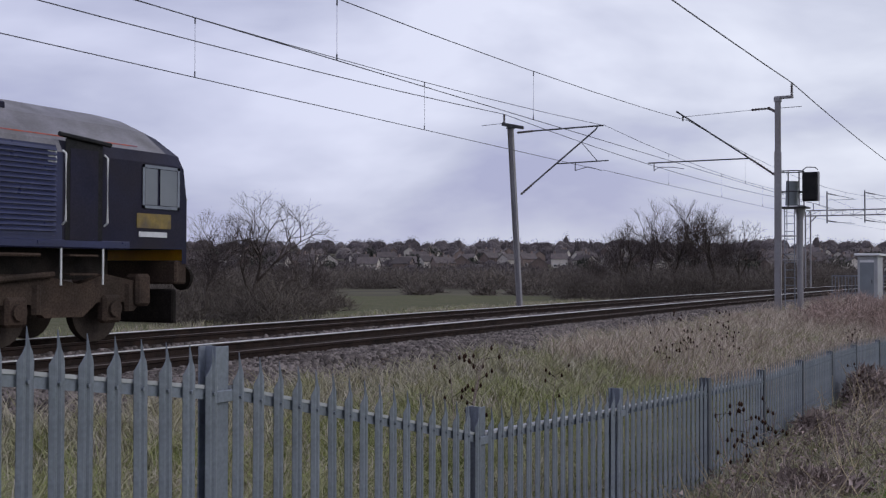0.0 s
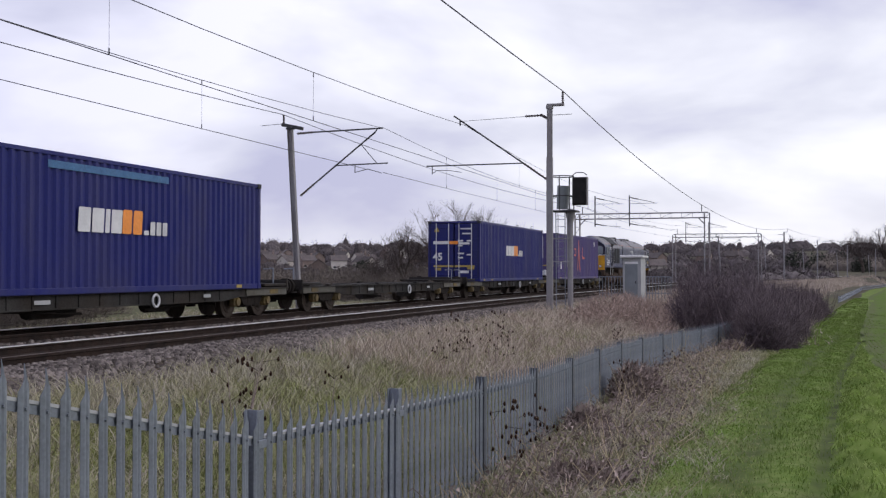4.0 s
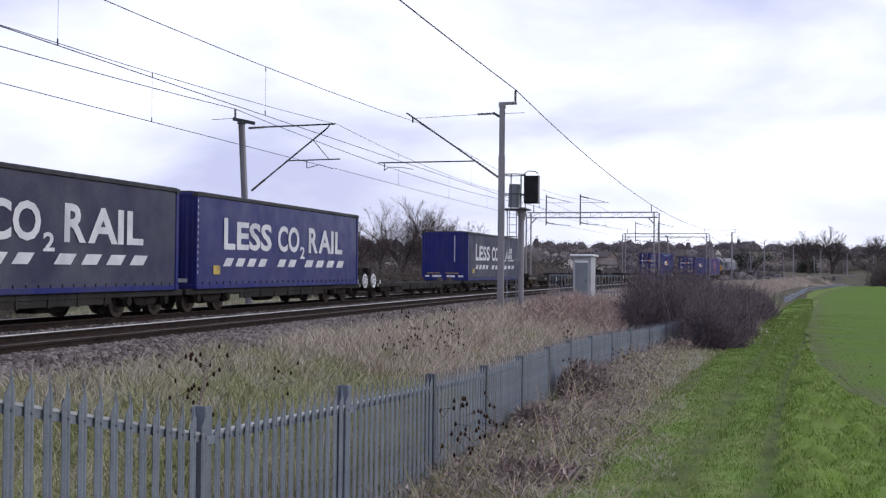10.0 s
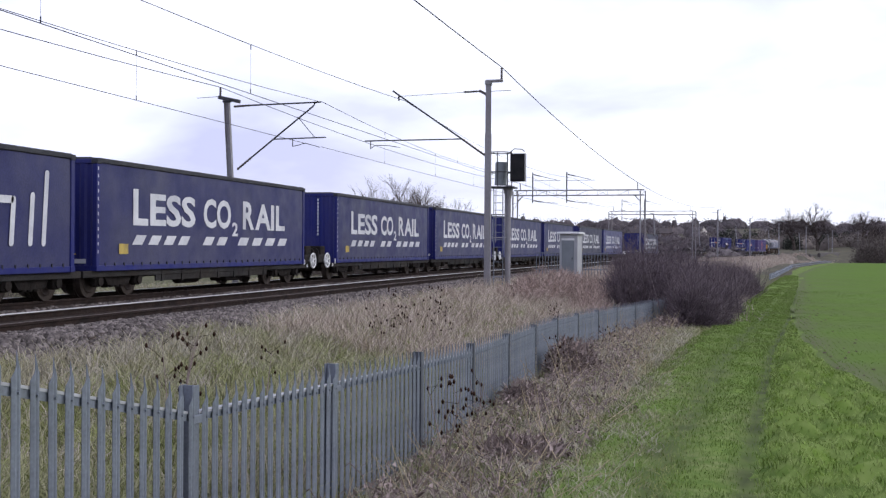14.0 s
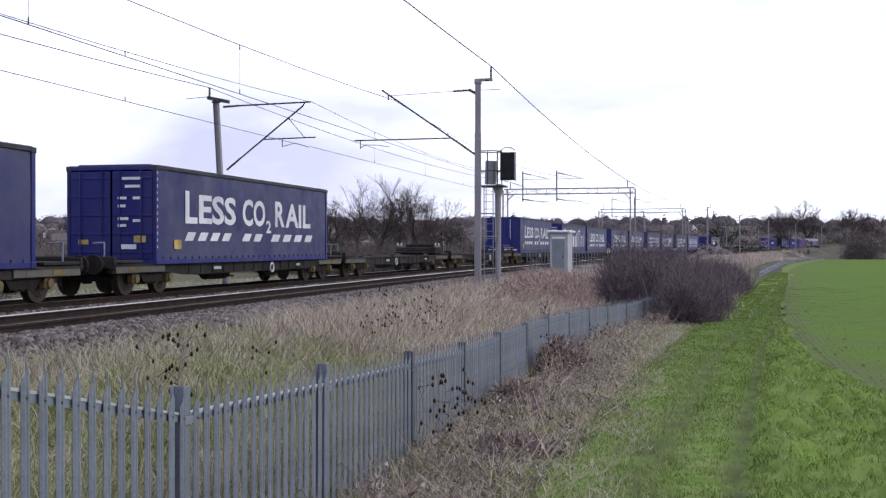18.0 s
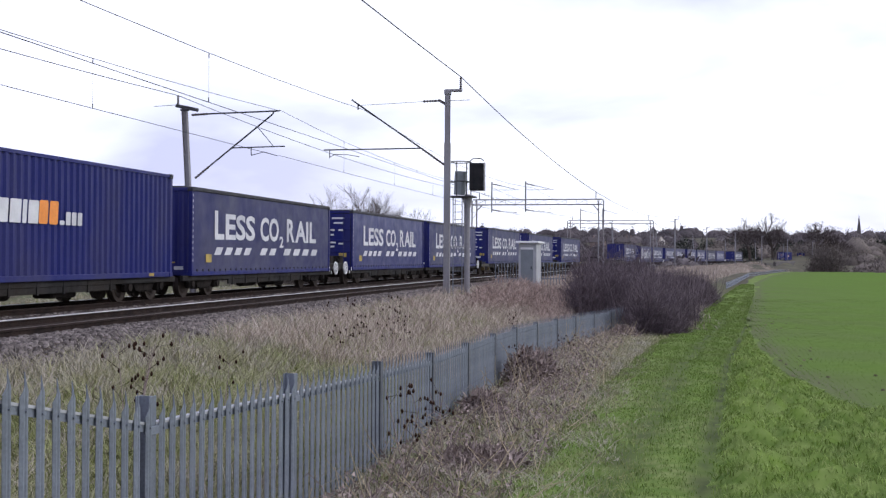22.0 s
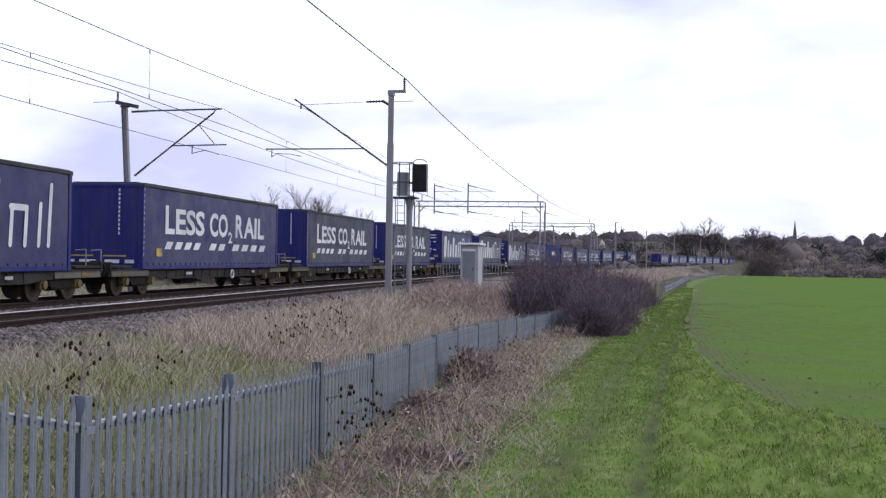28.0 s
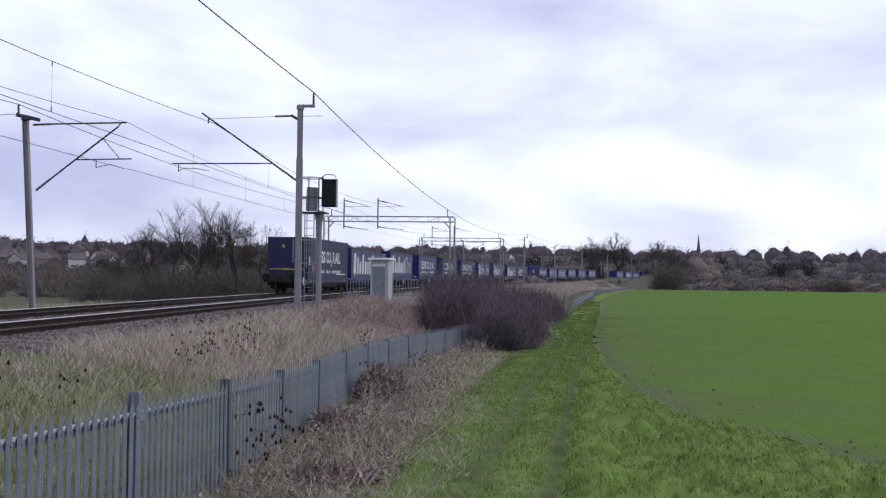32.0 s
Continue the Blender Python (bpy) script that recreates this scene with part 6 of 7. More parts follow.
def frame_posts(ct, h0, h1, mat):
    for sx in (-1, 1):
        for sy in (-1, 1):
            post = part("corner_post", Geo().box((sx * 1.19, sy * (BOX / 2 - 0.07), (h0 + h1) / 2), (0.12, 0.14, h1 - h0), 0.01), mat, ct)
            for z in (h0 + 0.06, h1 - 0.05):
                part("corner_casting", Geo().box((sx * 1.185, sy * (BOX / 2 - 0.08), z), (0.16, 0.18, 0.12), 0.008), M["roof_dark"] if z > 2 else mat, post)
    for sx in (-1, 1):
        part("bottom_rail", Geo().box((sx * 1.2, 0, h0 + 0.06), (0.09, BOX - 0.3, 0.13), 0.01), mat, ct)
        part("top_rail", Geo().box((sx * 1.19, 0, h1 - 0.045), (0.1, BOX - 0.3, 0.09), 0.01), mat, ct)
    for sy in (-1, 1):
        part("end_sill", Geo().box((0, sy * (BOX / 2 - 0.06), h0 + 0.06), (2.3, 0.1, 0.12), 0.01), mat, ct)
        part("end_header", Geo().box((0, sy * (BOX / 2 - 0.06), h1 - 0.05), (2.3, 0.1, 0.1), 0.01), mat, ct)


def less_marks(ct, x, h0, scale=1.0, y_rear=-4.95, y_front=5.25, z0=1.07, cap=0.82, mat=None):
    """The slogan and its row of slanting dashes on the side, above the floor h0."""
    mat = mat or M["letter"]
    w = y_front - y_rear
    z = h0 + z0
    words = (("L", 0.0, 0.072, 1.06, -0.01), ("ESS", 0.082, 0.245, 0.98, -0.01), ("CO", 0.375, 0.175, 0.98, -0.01), ("2", 0.558, 0.04, 0.48, -0.25), ("R", 0.632, 0.082, 1.0, 0), ("AIL", 0.722, 0.235, 0.96, 0))
    group = None
    for text, x0, ww, hh, dz in words:
        me = lettering("slogan_" + text.lower(), text, ww * w, hh * cap, on_side(x, y_rear + x0 * w, z + dz * cap), mat, 0.028)
        part("slogan_letters", me, mat, ct, "white letters of the slogan " + text)
    for first, count, span in ((0.0, 4, 0.31), (0.375, 2, 0.17), (0.60, 4, 0.40)):
        step = span / count
        for k in range(count):
            a = y_rear + (first + k * step) * w
            part("dash", slab(Geo(), on_side(x, a - 0.05, h0 + 0.60), 0, 0, step * w * 0.62, 0.23 * scale, 0.95), mat, ct, "slanting white dash")


def brand_marks(ct, x, h0):
    """A company name reduced to plain rounded bars: a heavy word and a light one."""
    y, z = -5.75, h0 + 0.55
    for w, hi, r in ((1.25, 1.58, 0.42), (0.80, 1.30, 0.16), (1.02, 1.02, 0.40), (1.02, 1.54, 0.2), (1.0, 1.02, 0.34), (0.74, 1.02, 0.14), (0.80, 1.30, 0.16)):
        part("heavy_name_bar", slab(Geo(), on_side(x, y, z), 0, 0, w - 0.30, hi, 0.10, min(r * 0.6, w * 0.3)), M["letter"], ct, "heavy white rounded bar")
        y += w * 1.15
    y += 0.2
    for w, hi, strokes in ((1.35, 1.54, 2), (1.15, 1.0, 2), (0.42, 1.1, 1), (0.42, 1.58, 1)):
        for k in range(strokes):
            part("light_name_bar", slab(Geo(), on_side(x, y + k * (w - 0.5), z), 0, 0, 0.15, hi, 0.08, 0.07), M["letter"], ct, "thin white rounded bar")
        if strokes == 2:
            part("light_name_bar", slab(Geo(), on_side(x, y, z + hi - 0.15), 0, 0, w - 0.35, 0.15, 0.08, 0.07), M["letter"], ct, "thin white rounded bar")
        y += w * 1.12


def curtain_box(kind, tone, rear, h0, h1):
    """A curtain-sided swap body with a slogan or a company name."""
    look_ = {"bright": "bright blue", "dull": "dull dark blue", "grey": "dirty grey-blue"}[tone]
    mark = "white slogan lettering" if kind == "L" else "large plain white name bars"
    ct = thing("curtain_sided_container", look_ + " curtain-sided container with " + mark, "container", "containers on the train")
    frame_posts(ct, h0, h1, M["box_blue"])
    rng = np.random.default_rng(int(h0 * 100) + len(tone))
    ny, nz = 64, 12
    for sx in (-1, 1):
        ys, zs = np.linspace(-BOX / 2 + 0.16, BOX / 2 - 0.16, ny), np.linspace(h0 + 0.1, h1 - 0.09, nz)
        gy, gzz = np.meshgrid(ys, zs)
        t = (gzz - zs[0]) / (zs[-1] - zs[0])
        bulge = 0.012 * np.sin(np.pi * t) + 0.010 * np.sin(gy * 2.6 + 1.1 * np.sin(gzz * 2)) * np.sin(np.pi * t) + 0.009 * np.sin(gy * 5.3 + gzz) * t ** 2
        xx = sx * (1.225 + bulge * 0.8)
        v = np.stack([xx.ravel(), gy.ravel(), gzz.ravel()], 1)
        i, j = np.meshgrid(np.arange(ny - 1), np.arange(nz - 1))
        a = (j * ny + i).ravel()
        f = np.stack([a, a + 1, a + ny + 1, a + ny], 1)
        part("curtain", big_mesh("curtain", v, f if sx > 0 else f[:, ::-1], M["curtain_" + tone]), None, ct, look_ + " tarpaulin curtain", smooth=True)
    roof = Geo().box((0, 0, h1 + 0.005), (2.3, BOX - 0.1, 0.03), 0.01)
    part("roof", roof, M["roof_dark"], ct)
    for sx in (-1, 1):
        part("roof_edge", Geo().box((sx * 1.2, 0, h1 - 0.03), (0.115, BOX - 0.2, 0.12), 0.02), M["roof_dark"], ct)
    for sy in (-1, 1):
        part("roof_bow", Geo().box((0, sy * (BOX / 2 - 0.5), h1 + 0.03), (2.0, 0.75, 0.05), 0.02), M["roof_dark"], ct)
    part("front_wall", corrugated(Geo(), -1.12, 1.12, h0 + 0.1, h1 - 0.1, BOX / 2 - 0.02, 0.03, 0.28, False, 1), M["box_blue"], ct)
    part("floor", Geo().box((0, 0, h0 + 0.06), (2.3, BOX - 0.2, 0.1)), M["roof_dark"], ct)
    box_rear(ct, rear, h0, h1, M["box_blue"], M["box_blue"])
    x = 1.244
    if kind == "L":
        less_marks(ct, x, h0)
    else:
        brand_marks(ct, x, h0)
    part("label_plate", slab(Geo(), on_side(x, -5.6, h0 + 0.38), 0, 0, 0.42, 0.24), M["yellow_tag"], ct, "yellow square plate")
    g = Geo()
    for k in range(12):
        slab(g, on_side(1.252, -6.56, h0 + 0.4 + k * 0.17), 0, 0, 0.03, 0.08)
    part("buckle_column", g, M["letter"], ct, "column of pale buckles", kind="stuff")
    g = Geo()
    for k in range(30):
        g.box((1.235, -6.2 + k * 0.427, h0 + 0.14), (0.03, 0.03, 0.09))
    part("buckle_row", g, M["roof_dark"], ct, kind="stuff")
    return ct


def steel_box(kind, h0, h1):
    """A corrugated steel container: purple, blue with name bars, or navy with the slogan."""
    mat, tone = {"P": (M["box_purple"], "faded purple"), "U": (M["box_blue"], "bright blue"), "N": (M["box_navy"], "dark navy")}[kind]
    what = {"P": "an orange-red mark", "U": "white and orange name bars", "N": "white slogan and red diamond"}[kind]
    ct = thing("steel_container", tone + " corrugated steel container with " + what, "container", "containers on the train")
    frame_posts(ct, h0, h1, mat)
    depth = 0.048 if kind != "N" else 0.012
    for sx in (-1, 1):
        part("side_wall", corrugated(Geo(), -BOX / 2 + 0.14, BOX / 2 - 0.14, h0 + 0.12, h1 - 0.08, sx * 1.235, depth, 0.27, True, sx), mat, ct)
    part("roof", Geo().box((0, 0, h1 - 0.02), (2.36, BOX - 0.16, 0.04), 0.01), mat, ct)
    part("front_wall", corrugated(Geo(), -1.12, 1.12, h0 + 0.1, h1 - 0.1, BOX / 2 - 0.03, 0.03, 0.28, False, 1), mat, ct)
    part("floor", Geo().box((0, 0, h0 + 0.06), (2.3, BOX - 0.2, 0.1)), M["roof_dark"], ct)
    x, m = 1.24, Matrix.Translation((0, -BOX / 2 - 0.03, 0)) @ REAR
    if kind == "U":
        box_rear(ct, "doors", h0, h1, mat, M["letter"])
        for k, (w, h) in enumerate(((0.42, 0.5), (0.42, 0.5), (0.16, 0.5), (0.40, 0.5))):
            part("name_bar", slab(Geo(), on_side(x, -1.72 + sum((0.42, 0.42, 0.16, 0.40)[:k]) + 0.06 * k, h0 + 1.25), 0, 0, w, h, 0.08, 0.03), M["letter"], ct, "white name bar")
        for k in range(4):
            part("name_bar", slab(Geo(), on_side(x, 0.75 + k * 0.26, h0 + 1.25), 0, 0, 0.2, 0.3 if k else 0.1, 0.05, 0.03), M["letter"], ct, "white name bar")
        for k in range(2):
            part("number_mark", slab(Geo(), on_side(x, -0.12 + k * 0.42, h0 + 1.25), 0, 0, 0.36, 0.52, 0.08, 0.05), M["orange"], ct, "orange bar")
        g = slab(slab(Geo(), m, -1.0, h0 + 1.72, -0.28, h0 + 1.86, 0.1, 0.03), m, 0.25, h0 + 1.70, 0.75, h0 + 1.8, 0.1, 0.03)
        part("door_name_bars", g, M["letter"], ct, "white name bars")
        part("door_number_mark", slab(Geo(), m, -0.24, h0 + 1.72, 0.2, h0 + 1.86, 0.1, 0.03), M["orange"], ct, "orange bars")
        part("length_mark", lettering("length_mark", "45", 0.46, 0.36, Matrix.Translation((-1.02, -BOX / 2 - 0.028, h0 + 0.96)) @ REAR, M["letter"], 0.03), M["letter"], ct, "large white number")
        part("warning_stripe", slab(slab(Geo(), m, -0.98, h0 + 0.66, -0.02, h0 + 0.74), m, 0.05, h0 + 0.66, 1.0, h0 + 0.74), M["yellow_tag"], ct, "yellow stripe")
        part("warning_triangle", Geo().plate([m @ Vector(p) for p in ((-0.95, h0 + 2.3, 0.005), (-0.7, h0 + 2.3, 0.005), (-0.825, h0 + 2.52, 0.005))], 0.003, (0, -1, 0)), M["yellow_tag"], ct)
    else:
        part("bulkhead", corrugated(Geo(), -1.12, 1.12, h0 + 0.1, h1 - 0.1, -BOX / 2 + 0.02, 0.03, 0.28, False, -1), mat, ct)
        part("warning_stripe", slab(slab(Geo(), m, -1.1, h0 + 0.80, 1.0, h0 + 0.86), m, -0.35, h0 + 0.77, 0.05, h0 + 0.89), M["yellow_tag"], ct, "yellow stripe")
        part("warning_triangle", Geo().plate([m @ Vector(p) for p in ((-0.4, h0 + 2.15, 0.005), (-0.15, h0 + 2.15, 0.005), (-0.275, h0 + 2.37, 0.005))], 0.003, (0, -1, 0)), M["yellow_tag"], ct)
        for xa in (-0.85, 0.2):
            part("plate", slab(Geo(), m, xa, h0 + 0.22, xa + 0.34, h0 + 0.56), M["white"], ct, "white notice plate")
        g = Geo()
        for k in range(14):
            slab(g, m, 0.3, h0 + 1.25 + k * 0.1, 0.34, h0 + 1.32 + k * 0.1)
        part("number_column", g, M["letter"], ct, "column of small white bars", kind="stuff")
    if kind == "P":
        g = Geo()
        slab(g, on_side(x, -1.75, h0 + 1.45), 0, 0, 0.5, 0.13)
        slab(g, on_side(x, -1.3, h0 + 1.6), 0, 0, 0.13, 0.28)
        slab(g, on_side(x, -1.7, h0 + 1.85), 0, 0, 0.5, 0.12)
        slab(g, on_side(x, -0.75, h0 + 0.55), 0, 0, 0.2, 1.95, 0.2)
        slab(g, on_side(x, 0.0, h0 + 0.45), 0, 0, 0.2, 1.95, -0.22)
        slab(g, on_side(x, 0.85, h0 + 1.3), 0, 0, 0.8, 0.12)
        slab(g, on_side(x, 0.85, h0 + 1.3), 0, 0, 0.13, 0.72)
        part("painted_mark", g, M["red_mark"], ct, "faded orange-red mark")
        part("plate", slab(Geo(), on_side(x, -5.85, h0 + 0.62), 0, 0, 0.26, 0.42), M["white"], ct, "white notice plate")
        part("plate", slab(Geo(), on_side(x, 5.0, h0 + 2.2), 0, 0, 0.22, 0.32), M["white"], ct, "white notice plate")
    if kind == "N":
        less_marks(ct, x, h0, 0.85, -4.1, 4.1, 1.26, 0.78, M["letter"])
        d = [(0, -0.42), (0.34, 0), (0, 0.42), (-0.34, 0)]
        part("diamond_mark", Geo().plate([on_side(x, -5.1, h0 + 0.85) @ Vector((a * 1.2, b, 0.004)) for a, b in d], 0.003, (1, 0, 0)), M["red_mark"], ct, "orange-red diamond")
        part("small_name_bars", slab(slab(Geo(), on_side(x, 2.5, h0 + 0.5), 0, 0, 1.4, 0.1), on_side(x, 4.1, h0 + 0.5), 0, 0, 1.5, 0.08), M["letter"], ct, "small white bars")
        part("plate", slab(Geo(), on_side(x, -6.3, h0 + 1.1), 0, 0, 0.3, 0.5), M["white"], ct, "white notice plate")
    g = Geo()
    for k in range(3):
        slab(g, on_side(1.252, (-6.0, -4.6, 5.2)[k], h0 + 0.03), 0, 0, 0.28, 0.08)
    part("floor_mark_row", g, M["yellow_tag"], ct, "small yellow plates", kind="stuff")
    return ct


def wheelset(parent, y, r, cap):
    """Two wheels on an axle with axlebox covers."""
    w = part("wheelset", Geo().tube((-0.75, y, r), (0.75, y, r), 0.08, n=10), M["wheel"], parent)
    for sx in (-1, 1):
        g = Geo().tube((sx * 0.69, y, r), (sx * 0.82, y, r), r, n=22).tube((sx * 0.66, y, r), (sx * 0.69, y, r), r + 0.028, n=22)
        g.tube((sx * 0.82, y, r), (sx * 0.835, y, r), r * 0.72, r * 0.66, 18)
        part("wheel", g, M["wheel"], w)
        part("axlebox", Geo().box((sx * 1.0, y, r), (0.2, 0.26, 0.26), 0.04).tube((sx * 1.08, y, r), (sx * 1.14, y, r), 0.11, n=10), cap, w)


def bogie(parent, y, r, base, cap):
    b = part("bogie_frame", Geo().box((0, y, r + 0.12), (0.5, 0.5, 0.2), 0.03), M["bogie"], parent)
    for sx in (-1, 1):
        g = Geo()
        pts = [(-base / 2 - 0.35, r + 0.10), (-base / 2 + 0.25, r + 0.12), (-0.45, r - 0.1), (0.45, r - 0.1), (base / 2 - 0.25, r + 0.12), (base / 2 + 0.35, r + 0.10),
               (base / 2 + 0.3, r + 0.27), (0.5, r + 0.2), (-0.5, r + 0.2), (-base / 2 - 0.3, r + 0.27)]
        g.plate([(sx * 0.94, y + a, c) for a, c in pts], 0.12 * sx, (1, 0, 0))
        part("side_frame", g, M["bogie"], b)
        for a in (-0.3, 0.0, 0.3):
            part("spring", Geo().tube((sx * 1.0, y + a * 0.7, r - 0.14), (sx * 1.0, y + a * 0.7, r + 0.14), 0.07, n=8), M["bogie"], b)
        part("brake_beam", Geo().box((sx * 0.76, y, r - 0.05), (0.1, 0.4, 0.24), 0.02), M["bogie"], b)
    for a in (-base / 2, base / 2):
        wheelset(b, y + a, r, cap)
    return b


def handwheel(parent, x, y, z, r, spokes=True):
    g = Geo().ring((x, y, z), (1, 0, 0), r, 0.028, 18, 5)
    if spokes:
        for k in range(3):
            a = radians(20 + 60 * k)
            d = Vector((0, math.cos(a), math.sin(a))) * r
            g.tube(Vector((x, y, z)) - d, Vector((x, y, z)) + d, 0.022, n=5)
        g.tube((x - 0.12, y, z), (x + 0.02, y, z), 0.04, n=6)
    return part("handbrake_wheel", g, M["white"] if spokes else M["letter"], parent, "white handbrake wheel")


def buffers(parent, y, z, sgn):
    for sx in (-1, 1):
        g = Geo().tube((sx * 0.86, y, z), (sx * 0.86, y + sgn * 0.35, z), 0.11, 0.09, 10).tube((sx * 0.86, y + sgn * 0.35, z), (sx * 0.86, y + sgn * 0.42, z), 0.23, n=14)
        part("buffer", g, M["bogie"], parent)
    part("coupling", Geo().box((0, y + sgn * 0.25, z - 0.05), (0.1, 0.5, 0.12), 0.02), M["bogie"], parent)


def flat_wagon(ring):
    """A long container flat: side sills fish-bellied between the bogies, cross members, spigots; ring is the handbrake ring's place along it."""
    wg = thing("container_flat_wagon", "grimy grey container flat wagon with open deck", "wagon", "wagons of the train")
    hl = 8.55
    for sx in (-1, 1):
        g = Geo()
        pts = [(-hl, 0.78), (-hl, 0.56), (-hl + 3.0, 0.54), (-hl + 3.8, 0.46), (hl - 3.8, 0.46), (hl - 3.0, 0.54), (hl, 0.56), (hl, 0.78)]
        g.plate([(sx * 1.06, a, c) for a, c in pts], 0.07 * sx, (1, 0, 0))
        g.box((sx * 1.10, 0, 0.755), (0.2, hl * 2, 0.035)).box((sx * 1.10, 0, 0.47), (0.16, hl * 2 - 7.8, 0.025))
        for k in range(13):
            g.box((sx * 1.13, -4.5 + k * 0.75, 0.62), (0.05, 0.05, 0.27))
        part("side_sill", g, M["wagon"], wg)
        for k, yy in enumerate((-6.5, -2.0, 2.2, 6.5)):
            part("spigot", Geo().box((sx * 1.15, yy, 0.80), (0.14, 0.18, 0.06), 0.015), M["wagon"], wg)
    for k in range(9):
        part("cross_member", Geo().box((0, -8.2 + k * 2.05, 0.70), (2.15, 0.22, 0.16), 0.01), M["wagon"], wg)
    part("centre_sill", Geo().box((0, 0, 0.66), (0.45, hl * 2, 0.24), 0.01), M["wagon"], wg)
    for sy in (-1, 1):
        part("end_platform", Geo().box((0, sy * (hl - 0.75), 0.84), (2.3, 1.45, 0.07), 0.01).box((0, sy * (hl - 0.04), 0.82), (2.35, 0.1, 0.3), 0.01), M["wagon"], wg)
        part("end_stanchion", Geo().tube((0.8, sy * (hl - 0.2), 0.85), (0.8, sy * (hl - 0.2), 1.3), 0.02, n=6).tube((0.5, sy * (hl - 0.2), 1.28), (0.8, sy * (hl - 0.2), 1.3), 0.02, n=6), M["galv"], wg)
        bogie(wg, sy * (hl - 2.1), 0.42, 1.8, M["axle_yellow"])
        part("sill_plate", Geo().box((1.155, sy * (hl - 1.35), 0.66), (0.03, 2.5, 0.19), 0.008), M["sill_olive"], wg, "pale olive end sill")
        part("lifting_patch", Geo().box((1.176, sy * (hl - 0.95), 0.66), (0.012, 0.5, 0.12)), M["axle_yellow"], wg, "worn yellow patch")
        part("truss_rod", Geo().tube((0.98, sy * 4.6, 0.5), (0.98, sy * 1.2, 0.34), 0.03, n=6), M["bogie"], wg)
        buffers(wg, sy * hl, 0.78, sy)
    part("brake_cylinder", Geo().tube((0.75, 1.6, 0.42), (0.75, 2.5, 0.42), 0.16, n=10), M["wagon"], wg)
    part("air_reservoir", Geo().tube((0.7, -2.6, 0.44), (0.7, -1.2, 0.44), 0.18, n=10), M["wagon"], wg)
    part("side_marking", slab(Geo(), on_side(1.172, -3.0, 0.57), 0, 0, 0.5, 0.08), M["cabin"], wg, "worn pale marking")
    part("side_marking", slab(Geo(), on_side(1.172, 3.6, 0.57), 0, 0, 0.35, 0.08), M["cabin"], wg, "worn pale marking")
    handwheel(wg, 1.2, ring, 0.55, 0.14, False)
    return wg


def low_wagon(end):
    """One half of a low twin wagon; end = 1 or -1 is the outer end with buffers and handbrake wheels."""
    wg = thing("low_container_wagon", "grimy low-floor container wagon with white handbrake wheel", "wagon", "wagons of the train")
    hl = 7.05
    for sx in (-1, 1):
        g = Geo().box((sx * 1.12, 0, 0.55), (0.09, hl * 2 - 0.1, 0.15), 0.01).box((sx * 1.12, 0, 0.42), (0.05, 7.2, 0.18), 0.01)
        for k in range(7):
            g.box((sx * 1.15, -3.3 + k * 1.1, 0.45), (0.05, 0.07, 0.28))
        part("side_sill", g, M["wagon"], wg)
    for k in range(7):
        part("cross_member", Geo().box((0, -6.3 + k * 2.1, 0.5), (2.15, 0.25, 0.14), 0.01), M["wagon"], wg)
    part("centre_sill", Geo().box((0, 0, 0.5), (0.5, hl * 2, 0.2), 0.01), M["wagon"], wg)
    part("brake_box", Geo().box((0.7, 1.5, 0.33), (0.5, 1.1, 0.26), 0.04), M["bogie"], wg)
    part("air_tank", Geo().tube((0.8, -1.8, 0.35), (0.8, -0.7, 0.35), 0.15, n=10), M["bogie"], wg)
    for sy in (-1, 1):
        bogie(wg, sy * (hl - 1.75), 0.38, 1.8, M["bogie"])
    part("end_platform", Geo().box((0, end * (hl + 0.55), 0.78), (2.2, 1.05, 0.28), 0.02).box((0, end * (hl + 0.25), 0.95), (1.9, 0.35, 0.5), 0.03), M["wagon"], wg)
    part("end_box", Geo().box((0.75, end * (hl + 0.5), 0.95), (0.6, 0.5, 0.55), 0.03), M["bogie"], wg)
    handwheel(wg, 1.22, end * (hl + 0.50), 0.72, 0.245)
    buffers(wg, end * (hl + 1.05), 0.95, end)
    part("lamp_plate", slab(slab(Geo(), on_side(1.2, end * (hl - 0.35), 0.6), 0, 0, 0.1, 0.16), on_side(1.2, end * (hl - 0.1), 0.5), 0, 0, 0.08, 0.1), M["white"], wg, "small white plates")
    part("inner_coupling", Geo().box((0, -end * (hl + 0.1), 0.55), (0.2, 0.4, 0.2), 0.03), M["bogie"], wg)
    return wg


